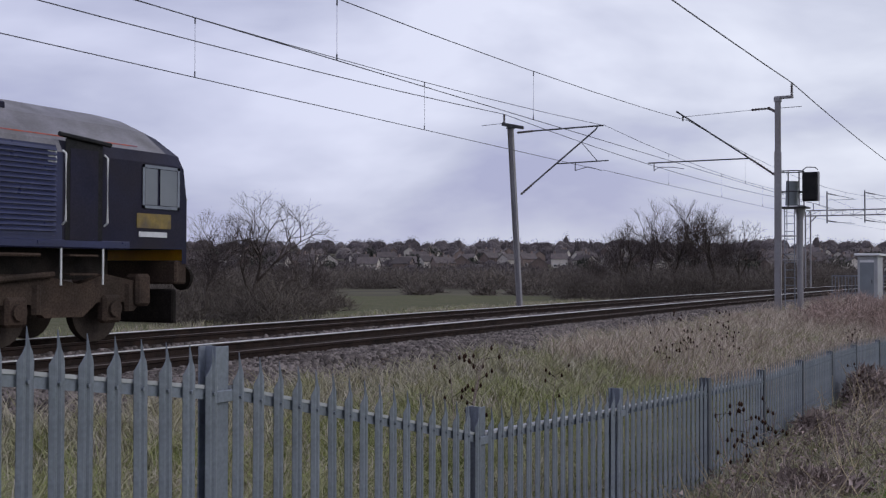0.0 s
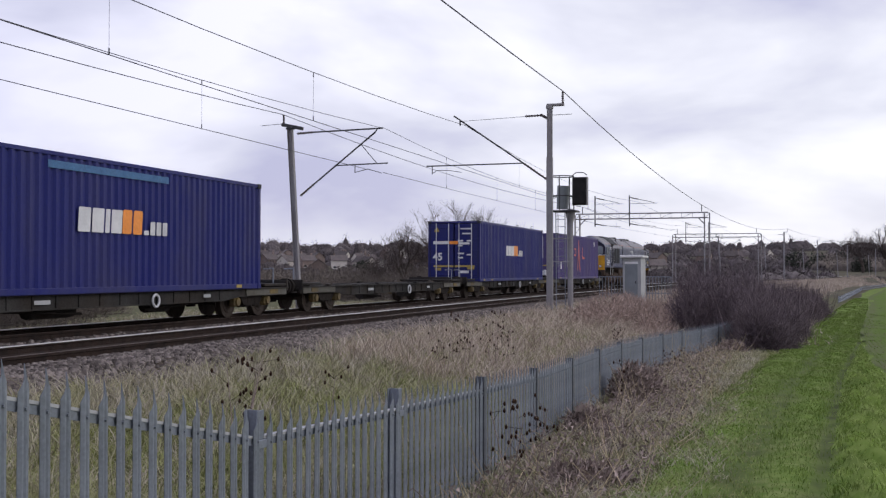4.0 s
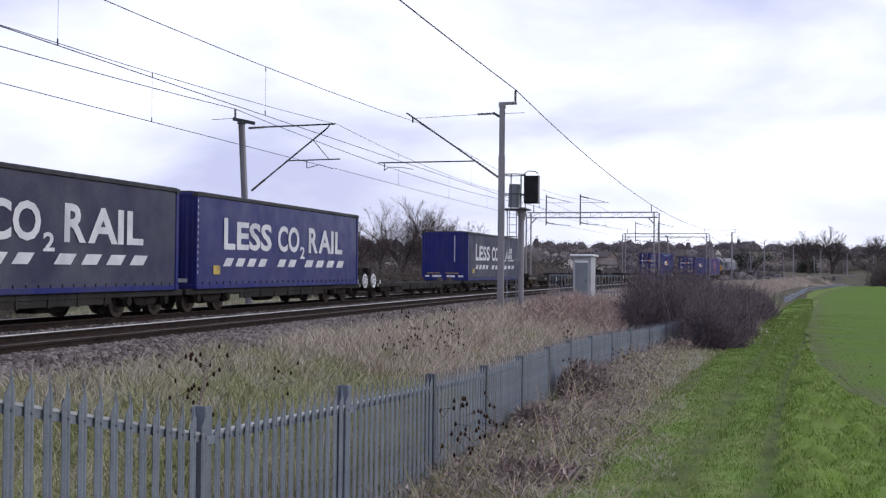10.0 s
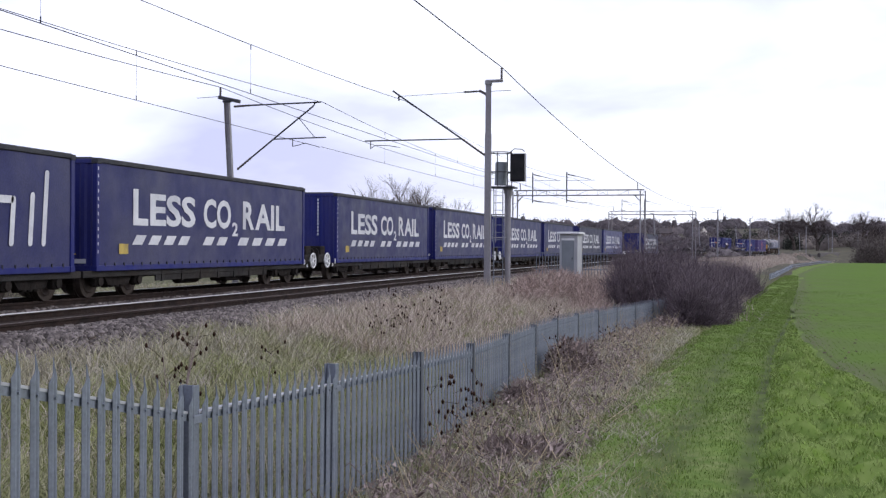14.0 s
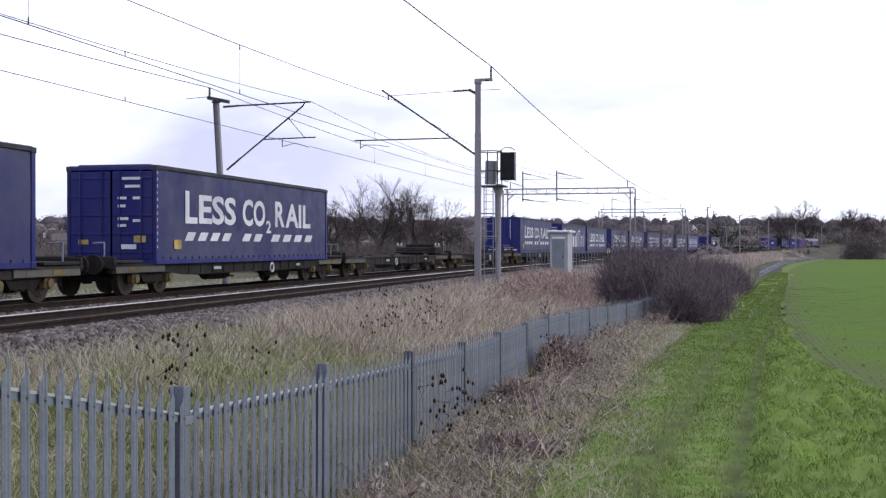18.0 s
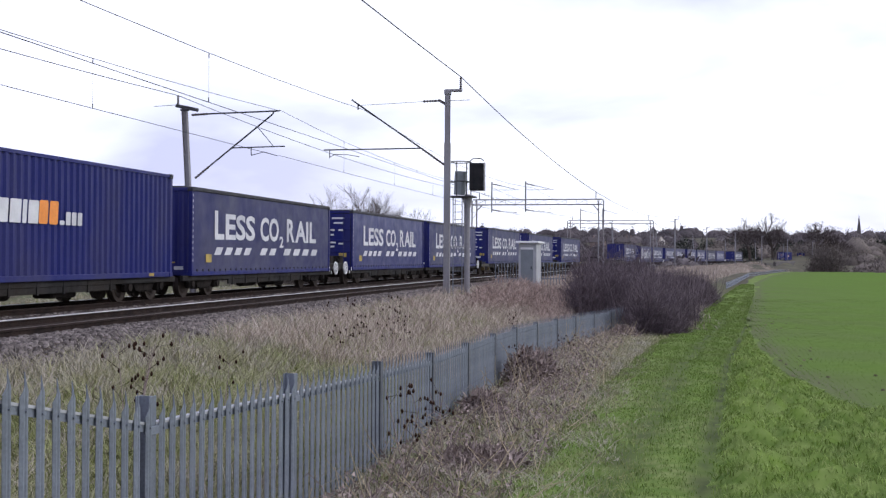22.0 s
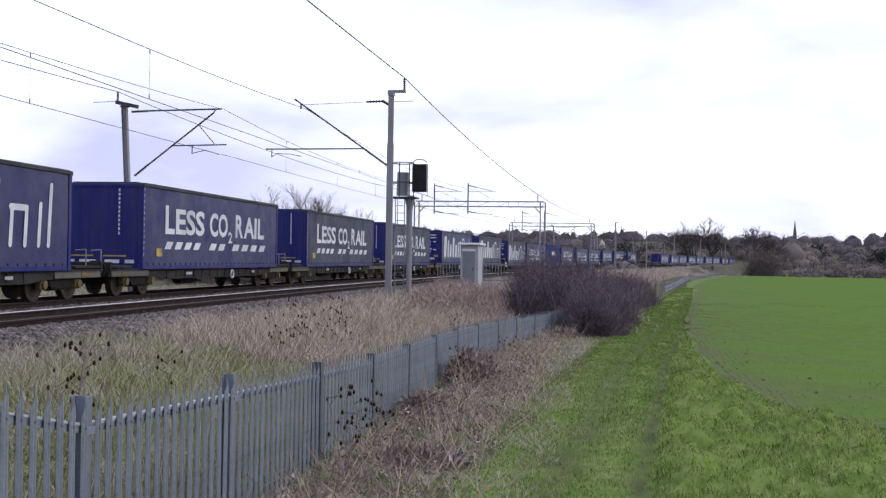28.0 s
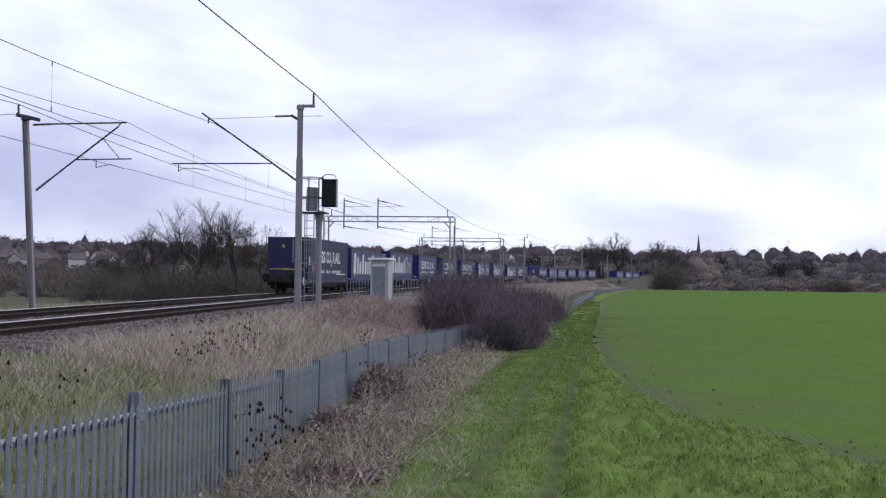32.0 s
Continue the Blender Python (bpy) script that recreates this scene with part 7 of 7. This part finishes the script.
# slots along the train: metres behind the locomotive's nose, wagon, load, curtain tone, rear end
SLOTS = [
    (23.0, "F", "P", "", ""), (40.4, "F", "U", "", ""), (58.4, "F", "", "", ""), (76.5, "F", "U", "", ""), (94.3, "F", "", "", ""), (112.1, "F", "", "", ""),
    (130.0, "F", "", "", ""), (147.8, "F", "", "", ""), (166.5, "M1", "L", "grey", "plain"), (181.2, "M2", "", "", ""), (197.4, "M1", "L", "bright", "plain"),
    (211.6, "M2", "L", "grey", "plain"), (228.3, "M1", "L", "dull", "plain"), (242.7, "M2", "L", "dull", "plain"), (259.3, "M1", "L", "dull", "plain"),
    (273.8, "M2", "L", "dull", "plain"), (290.4, "M1", "L", "dull", "plain"), (304.5, "M2", "S", "dull", "doors"), (322.6, "F", "L", "dull", "plain"), (340.4, "F", "", "", ""),
    (358.2, "G", "", "", ""), (375.8, "F", "L", "dull", "doors"), (394.3, "F", "L", "dull", "plain"), (411.9, "F", "L", "dull", "doors"), (429.5, "M1", "L", "dull", "plain"),
    (444.1, "M2", "L", "bright", "doors"), (460.6, "M1", "L", "dull", "plain"), (475.1, "M2", "U", "", ""), (492.2, "M1", "L", "dull", "plain"), (506.3, "M2", "S", "grey", "doors"),
    (523.8, "F", "S", "grey", "plain"), (541.3, "F", "S", "dull", "doors"), (559.0, "F", "L", "grey", "plain"), (576.0, "F", "L", "grey", "plain"), (593.6, "F", "L", "dull", "plain"),
    (611.2, "F", "S", "dull", "doors"), (629.5, "M1", "S", "dull", "plain"), (644.2, "M2", "N", "", ""),
]
made_wagons, made_boxes = {}, {}
for u0, wag, load, tone, rear in SLOTS:
    centre = u0 + BOX / 2
    if wag in made_wagons:
        ob = copy_thing(made_wagons[wag], Matrix())
    else:
        ob = made_wagons[wag] = flat_wagon(1.35 if wag == "F" else -1.5) if wag in "FG" else low_wagon(1 if wag == "M1" else -1)
    TRAIN.append((ob, centre))
    if load:
        h0 = 0.76 if wag in "FG" else 0.62
        key = (load, tone, rear, h0)
        if key in made_boxes:
            ob = copy_thing(made_boxes[key], Matrix())
        elif load in "LS":
            ob = made_boxes[key] = curtain_box(load, tone, rear, h0, h0 + (2.48 if wag == "F" else 2.52))
        else:
            ob = made_boxes[key] = steel_box(load, h0, h0 + 2.78)
        if u0 == 76.5:
            # one box carries a thin teal strip below its roof edge
            part("patch_strip", slab(Geo(), on_side(1.24, -2.7, h0 + 2.45), 0, 0, 4.5, 0.15), M["teal"], ob, "teal strip under the roof edge")
        TRAIN.append((ob, centre))


def frame_stack():
    """Folded load frames stacked at the end of an empty flat."""
    fs_ = thing("load_frame_stack", "stack of folded dark load frames with yellow top rail", "load frame", "stacked load frames")
    for k in range(3):
        part("frame", Geo().box((0, 7.0, 0.90 + k * 0.11), (2.1, 1.6 - k * 0.1, 0.09), 0.02), M["wagon"], fs_)
    for sx in (-1, 1):
        part("top_rail", Geo().box((sx * 1.0, 6.85, 1.22), (0.1, 1.1, 0.1), 0.02), M["axle_yellow"], fs_, "dirty yellow top rail")
        for yy in (6.5, 7.2):
            part("pin", Geo().tube((sx * 1.0, yy, 1.25), (sx * 1.0, yy, 1.38), 0.03, n=6), M["white"], fs_)
        part("stanchion", Geo().tube((sx * 0.95, 8.45, 0.85), (sx * 0.95, 8.45, 1.5), 0.025, n=6), M["galv"], fs_)
    part("end_block", Geo().box((0, 8.1, 1.10), (1.9, 0.5, 0.46), 0.05), M["bogie"], fs_)
    return fs_


stack = frame_stack()
TRAIN.append((stack, 130.0 + BOX / 2))
TRAIN.append((copy_thing(stack, Matrix()), 358.2 + BOX / 2))


# ---- locomotive ----
def y_of(u):
    return 10.1 - u


def side_plate(g, x, u0, u1, z0, z1, depth=0.004, thick=0.004):
    return slab(g, on_side(x, y_of(max(u0, u1)), z0), 0, 0, abs(u1 - u0), z1 - z0, 0, 0, depth, thick)


def locomotive():
    lo = thing("diesel_locomotive", "dark blue diesel freight locomotive with yellow end and grey roof", "locomotive")
    w, yf, yr = 1.30, y_of(-0.35), y_of(20.35)

    def section(y, k=1.0, top=3.91, drop=0.0):
        mid_z = 3.22 + (top - 3.22) * 0.64
        half = [(w * k, 3.02), (w * k - 0.10, 3.22), (0.66 * k, mid_z), (0.12 * k, top)]
        return [(-w * k, y, 1.55), (w * k, y, 1.55)] + [(a, y, c - drop) for a, c in half] + [(-a, y, c - drop) for a, c in half[::-1]]

    mid = Geo().loft([section(y_of(17.6)), section(y_of(2.6))])
    for q in range(len(mid.f)):
        mid.mi[q] = 1 if q % 10 in (2, 3, 4, 5, 6, 7, 8) and q < 10 else 0
    part("body_shell", mid, [M["loco_blue"], M["loco_roof"]], lo)
    for name, ya, yb, mat in (("front_cab", y_of(2.6), yf, M["loco_dark"]), ("rear_cab", y_of(17.6), yr, M["loco_blue"])):
        sg_ = 1 if yb > ya else -1
        secs = [section(ya), section(yb - sg_ * 1.1, 1.0, 3.90), section(yb - sg_ * 0.45, 0.99, 3.86, 0.0), section(yb - sg_ * 0.12, 0.985, 3.76, 0.02)]
        g = Geo().loft(secs, caps=False)
        if sg_ < 0:
            g.f = [q[::-1] for q in g.f]
        g.mi = [1 if q % 10 in (3, 4, 5, 6, 7) and q < 20 else 0 for q in range(len(g.f))]
        e = secs[-1]
        yt, wf = yb - sg_ * 0.12, w * 0.985
        ym = yb - sg_ * 0.088
        vs = [(-wf, yb, 1.30), (wf, yb, 1.30), (wf, yb, 2.42), (-wf, yb, 2.42), (wf, ym, 2.97), (wf - 0.1, yt, 3.17), (-wf + 0.1, yt, 3.17), (-wf, ym, 2.97), e[4], e[5], e[6], e[7]]
        fs = [(0, 3, 2, 1), (2, 3, 7, 6, 5, 4), (5, 6, 11, 10, 9, 8)]
        g.add(vs, fs if sg_ > 0 else [q[::-1] for q in fs], 0)
        g.mi[-1], g.mi[-2] = 2, 2
        for sx in (-1, 1):
            g.add([(sx * wf, yb, 1.3), (sx * wf, yb, 2.42), (sx * wf, ym, 2.97), (sx * wf, yt, 2.97), (sx * wf, yt, 1.3), (sx * (wf - 0.1), yt, 3.17)], [(0, 1, 2, 3, 4), (2, 3, 5)], 0)
        cab = part(name, g, [mat, M["loco_roof"], M["loco_dark"]], lo, "cab with sloping windscreen")
        dy = sg_ * 0.012
        part("end_panel", Geo().box((0, yb + dy, 1.87), (2.50, 0.03, 1.12), 0.01), M["yellow"], cab, "yellow end panel")
        part("end_sill", Geo().box((0, yb + dy * 2, 2.44), (2.52, 0.05, 0.05), 0.01), M["letter"], cab)
        for sx in (-1, 1):
            a, b = (sx * 0.10, sx * 1.12)
            pts = [(p, yb - sg_ * 0.16 * (q - 2.42), q) for p, q in ((a, 2.52), (b, 2.52), (b, 2.96), (b - sx * 0.12, 3.10), (a, 3.10))]
            part("windscreen", Geo().plate([(p, q + sg_ * 0.012, r) for p, q, r in pts], 0.006, (0, sg_, 0)), M["glass_cab"], cab, "large windscreen pane")
            part("wiper", Geo().tube((sx * 0.5, yb + sg_ * 0.02, 2.5), (sx * 0.7, yb - sg_ * 0.06, 2.85), 0.012, n=5), M["black"], cab)
            part("lamp", Geo().tube((sx * 0.92, yb, 1.62), (sx * 0.92, yb + sg_ * 0.05, 1.62), 0.10, n=12), M["black"], cab)
            part("lamp_lens", Geo().tube((sx * 0.92, yb + sg_ * 0.05, 1.62), (sx * 0.92, yb + sg_ * 0.06, 1.62), 0.07, n=12), M["white"], cab)
        for xx in (-0.18, 0.1):
            part("brake_hose", Geo().path([(xx, yb + sg_ * 0.05, 1.5), (xx, yb + sg_ * 0.1, 1.2), (xx + 0.02, yb + sg_ * 0.05, 0.85)], 0.022, 6), M["galv"], cab)
        part("buffer_beam", Geo().box((0, yb - sg_ * 0.1, 1.15), (2.5, 0.3, 0.42), 0.03), M["loco_under"], cab)
        part("snow_plough", Geo().box((0, yb - sg_ * 0.15, 0.55), (2.3, 0.12, 0.6), 0.03), M["bogie"], cab)
        buffers(cab, yb, 1.05, sg_)
        part("horn_grille", Geo().box((0, yt + sg_ * 0.0, 3.28), (0.35, 0.03, 0.1)), M["black"], cab)
    for sx in (-1, 1):
        x = w + 0.002

        def put(name, g, mat, label=""):
            o = part(name, g, mat, lo, label)
            if sx < 0:
                o.matrix_basis = Matrix.Scale(-1, 4, (1, 0, 0))
            return o

        # side windows of both cabs, in pale frames
        for (ua, ub), za, zb in (((18.72, 19.22), 2.42, 3.0), ((19.28, 19.82), 2.42, 3.0), ((0.45, 0.75), 2.30, 2.92), ((-0.05, 0.38), 2.30, 2.92)):
            put("side_window", side_plate(Geo(), x, ua, ub, za, zb, 0.008), M["glass_cab"], "cab side window")
        g = Geo()
        for ua, ub, za, zb in ((18.65, 19.9, 2.35, 3.06), (-0.12, 0.82, 2.24, 2.98)):
            for a, b, c, d in ((ua, ub, za, za + 0.05), (ua, ub, zb - 0.05, zb), (ua, ua + 0.06, za, zb), (ub - 0.06, ub, za, zb)):
                side_plate(g, x, a, b, c, d, 0.012)
        put("window_frame", g, M["galv"])
        # door recesses with handrails
        for ua, ub in ((17.35, 18.15), (1.75, 2.55)):
            put("door_recess", side_plate(Geo(), x, ua, ub, 1.62, 3.25, 0.003), M["black"])
            put("cab_door", side_plate(Geo(), x, ua + 0.1, ub - 0.1, 1.66, 3.1, 0.008), M["loco_dark"])
            put("door_hood", Geo().tube((x + 0.03, y_of(ua - 0.15), 3.22), (x + 0.03, y_of(ub + 0.15), 3.3), 0.04, n=6), M["black"])
            for uu in (ua - 0.05, ub + 0.05):
                put("handrail", Geo().path([(x, y_of(uu), 3.05), (x + 0.07, y_of(uu), 3.0), (x + 0.07, y_of(uu), 1.95), (x, y_of(uu), 1.9)], 0.018, 6), M["white"])
                put("step_rail", Geo().tube((x - 0.02, y_of(uu), 1.55), (x - 0.02, y_of(uu), 0.95), 0.018, n=6), M["white"])
            for z in (1.42, 1.12):
                put("step", Geo().box((x - 0.08, y_of((ua + ub) / 2), z), (0.2, 0.6, 0.03)), M["loco_under"])
            put("number_plate", side_plate(Geo(), x, ub + 0.18, ub + 0.36, 2.85, 3.05, 0.006), M["letter"])
        # dark radiator grilles
        for ua, ub in ((14.55, 15.85), (15.95, 17.28)):
            put("radiator_grille", side_plate(Geo(), x, ua, ub, 1.86, 3.0, 0.006), M["grille"], "dark radiator grille")
        # louvred panels
        for ua, ub in ((8.18, 13.15), (2.75, 8.02)):
            g = Geo()
            side_plate(g, x, ua, ub, 1.72, 3.12, 0.002)
            for k in range(17):
                z = 1.78 + k * 0.078
                g.add([(x + 0.008, y_of(ua), z), (x + 0.045, y_of(ua), z + 0.005), (x + 0.008, y_of(ua), z + 0.06), (x + 0.008, y_of(ub), z), (x + 0.045, y_of(ub), z + 0.005), (x + 0.008, y_of(ub), z + 0.06)],
                      [(0, 3, 4, 1), (1, 4, 5, 2), (0, 1, 2), (3, 5, 4)])
            put("louvre_panel", g, M["loco_blue"], "ribbed louvre panel")
        for uu in (13.2, 8.1):
            put("panel_joint", Geo().box((x + 0.012, y_of(uu), 2.45), (0.03, 0.06, 1.55)).path([(w - 0.02, y_of(uu), 3.05), (w - 0.1, y_of(uu), 3.225), (0.66, y_of(uu), 3.668), (0.12, y_of(uu), 3.915), (0, y_of(uu), 3.92)], 0.022, 5), M["loco_dark"])
        put("solebar", Geo().box((x - 0.06, y_of(10.0), 1.60), (0.14, 17.8, 0.14), 0.02), M["loco_blue"])
        for k in range(14):
            put("lifting_lug", Geo().box((x + 0.01, y_of(3 + k * 1.1), 1.62), (0.03, 0.22, 0.05)), M["letter"] if k % 4 == 1 else M["loco_blue"])
        # company name as plain bars, with a winged disc
        for k in range(6):
            put("name_bar", side_plate(Geo(), x + 0.045, 10.5 - k * 0.24, 10.36 - k * 0.24, 2.30, (2.66, 2.52, 2.55, 2.52, 2.52, 2.62)[k], 0.004), M["letter"], "white name bar")
        for k in range(12):
            put("name_bar", side_plate(Geo(), x + 0.045, 10.5 - k * 0.18, 10.39 - k * 0.18, 1.95, 2.2 if k in (0, 3, 5) else 2.12, 0.004), M["letter"], "white name bar")
        g = Geo()
        for k, (ua, z) in enumerate(((10.05, 2.86), (9.75, 2.79), (9.45, 2.72))):
            side_plate(g, x + 0.045, ua, 9.0, z, z + 0.05, 0.004)
        put("wing_mark", g, M["letter"], "white wing mark")
        put("disc_mark", Geo().ring((x + 0.055, y_of(8.75), 2.62), (1, 0, 0), 0.27, 0.02, 18, 4).box((x + 0.05, y_of(8.75), 2.62), (0.01, 0.05, 0.5)).box((x + 0.05, y_of(8.75), 2.62), (0.01, 0.5, 0.05)), M["letter"])
        for ua, ub, z0, z1 in ((19.8, 19.3, 2.16, 2.2), (19.72, 19.3, 2.08, 2.12), (19.4, 18.75, 1.98, 2.1), (19.75, 19.35, 1.84, 1.94), (19.28, 18.7, 1.84, 1.94), (19.75, 19.1, 1.7, 1.78), (0.9, 0.2, 1.75, 1.84)):
            put("cab_name_bar", side_plate(Geo(), x, ua, ub, z0, z1, 0.006), M["letter"], "small white bar")
        put("cab_patch", side_plate(Geo(), x, 0.1, 0.95, 1.9, 2.15, 0.006), M["dull_gold"], "faded gold badge")
        # fuel tank, boxes and pipes below
        put("equipment_box", Geo().box((w - 0.22, y_of(14.1), 1.28), (0.35, 1.0, 0.4), 0.04), M["loco_under"])
        put("pipe", Geo().path([(w - 0.05, y_of(17), 1.42), (w - 0.05, y_of(3), 1.42)], 0.03, 6), M["loco_under"])
        for uu in (7.6, 9.9, 12.4):
            put("underframe_box", Geo().box((w - 0.25, y_of(uu), 1.27), (0.3, 1.3, 0.26), 0.06), M["loco_under"])
        put("underframe_side", Geo().box((w - 0.45, y_of(10.0), 1.28), (0.1, 17.6, 0.5)), M["bogie"])
        for uc in (16.8, 3.4):
            pts = [(-2.8, 0.70), (-2.55, 0.50), (-2.3, 0.66), (-1.7, 0.66), (-1.4, 0.44), (-0.6, 0.44), (-0.3, 0.66), (0.3, 0.66), (0.6, 0.44), (1.4, 0.44), (1.7, 0.66), (2.3, 0.66), (2.55, 0.50), (2.8, 0.70), (2.6, 1.0), (1.9, 1.12), (1.3, 0.96), (0.5, 1.12), (-0.5, 1.12), (-1.3, 0.96), (-1.9, 1.12), (-2.6, 1.0)]
            put("bogie_side_frame", Geo().plate([(1.02, y_of(uc) + a, c) for a, c in pts], 0.14, (1, 0, 0)), M["loco_under"])
            for a in (-2.0, 0.0, 2.0):
                put("axlebox", Geo().box((1.14, y_of(uc) + a, 0.55), (0.2, 0.42, 0.46), 0.05).tube((1.2, y_of(uc) + a, 0.55), (1.3, y_of(uc) + a, 0.55), 0.13, n=10), M["loco_under"])
                put("spring", Geo().tube((1.12, y_of(uc) + a + 0.42, 0.5), (1.12, y_of(uc) + a + 0.42, 0.95), 0.1, n=8), M["loco_under"])
            put("sand_box", Geo().box((1.1, y_of(uc) + 2.72, 0.85), (0.3, 0.35, 0.55), 0.05), M["loco_under"])
            put("sand_box", Geo().box((1.1, y_of(uc) - 2.72, 0.85), (0.3, 0.35, 0.55), 0.05), M["loco_under"])
            put("damper", Geo().tube((1.22, y_of(uc) - 0.9, 1.0), (1.22, y_of(uc) + 0.7, 1.12), 0.05, n=8), M["loco_under"])
    for sx in (-1, 1):
        part("roof_line", Geo().box((sx * 1.118, 0, 3.295), (0.014, y_of(0.9) - y_of(19.6) if y_of(0.9) > y_of(19.6) else y_of(19.6) - y_of(0.9)  , 0.018)), M["red_mark"], lo, "thin faded orange line under the roof")
    tank = Geo()
    half = [(1.10, 1.08), (1.20, 0.96), (1.25, 0.78), (1.22, 0.58), (1.10, 0.40), (0.92, 0.29), (0.7, 0.26)]
    sec = [(-a, c) for a, c in half] + half[::-1]
    tank.loft([[(a, y_of(13.3), c) for a, c in sec], [(a, y_of(7.6), c) for a, c in sec]])
    part("fuel_tank", tank, M["tank"], lo, "dusty brown fuel tank", smooth=True)
    for uu in (9.0, 10.4, 11.6):
        part("tank_fitting", Geo().box((1.2, y_of(uu), 0.85), (0.08, 0.22, 0.3), 0.03), M["black"], lo)
    for uc in (16.8, 3.4):
        for a in (-2.0, 0.0, 2.0):
            ws = part("wheelset", Geo().tube((-0.75, y_of(uc) + a, 0.53), (0.75, y_of(uc) + a, 0.53), 0.1, n=10), M["wheel"], lo)
            for sx in (-1, 1):
                part("wheel", Geo().tube((sx * 0.69, y_of(uc) + a, 0.53), (sx * 0.83, y_of(uc) + a, 0.53), 0.53, n=24), M["wheel"], ws)
    # roof fittings
    for ua, ub, k in ((14.3, 17.2, 0.9), (9.0, 12.8, 0.7), (4.0, 7.6, 0.7)):
        part("roof_hatch", Geo().box((0, y_of((ua + ub) / 2), 3.87), (0.55 * k + 0.15, ub - ua, 0.10), 0.02), M["loco_dark"] if ua > 14 else M["loco_roof"], lo)
    rad = Geo()
    for sx in (-1, 1):
        rad.add([(sx * a, y_of(u), c) for a, c in ((1.17, 3.285), (0.68, 3.69), (0.15, 3.93)) for u in (17.2, 14.3)], [(0, 1, 3, 2), (2, 3, 5, 4)] if sx > 0 else [(2, 3, 1, 0), (4, 5, 3, 2)])
    part("roof_radiator", rad, M["grille"], lo, "dark sloping radiator grille")
    for uu in (5.0, 6.6, 11.0):
        part("exhaust_cover", Geo().box((0.1, y_of(uu), 3.94), (0.5, 0.5, 0.10), 0.03), M["black"], lo)
    for uu in (3.2, 9.6, 12.2):
        part("lifting_eye", Geo().box((0.55, y_of(uu), 3.74), (0.1, 0.2, 0.12), 0.02), M["loco_dark"], lo)
    return lo


TRAIN.append((locomotive(), 10.1))


def motions():
    for ob, centre in TRAIN:
        walk(ob, [(float(t), trk_pose(FRONT + SPEED * t + float(np.interp(t, EASE_T, EASE_S)) - centre)) for t in range(0, 33)])


motions()
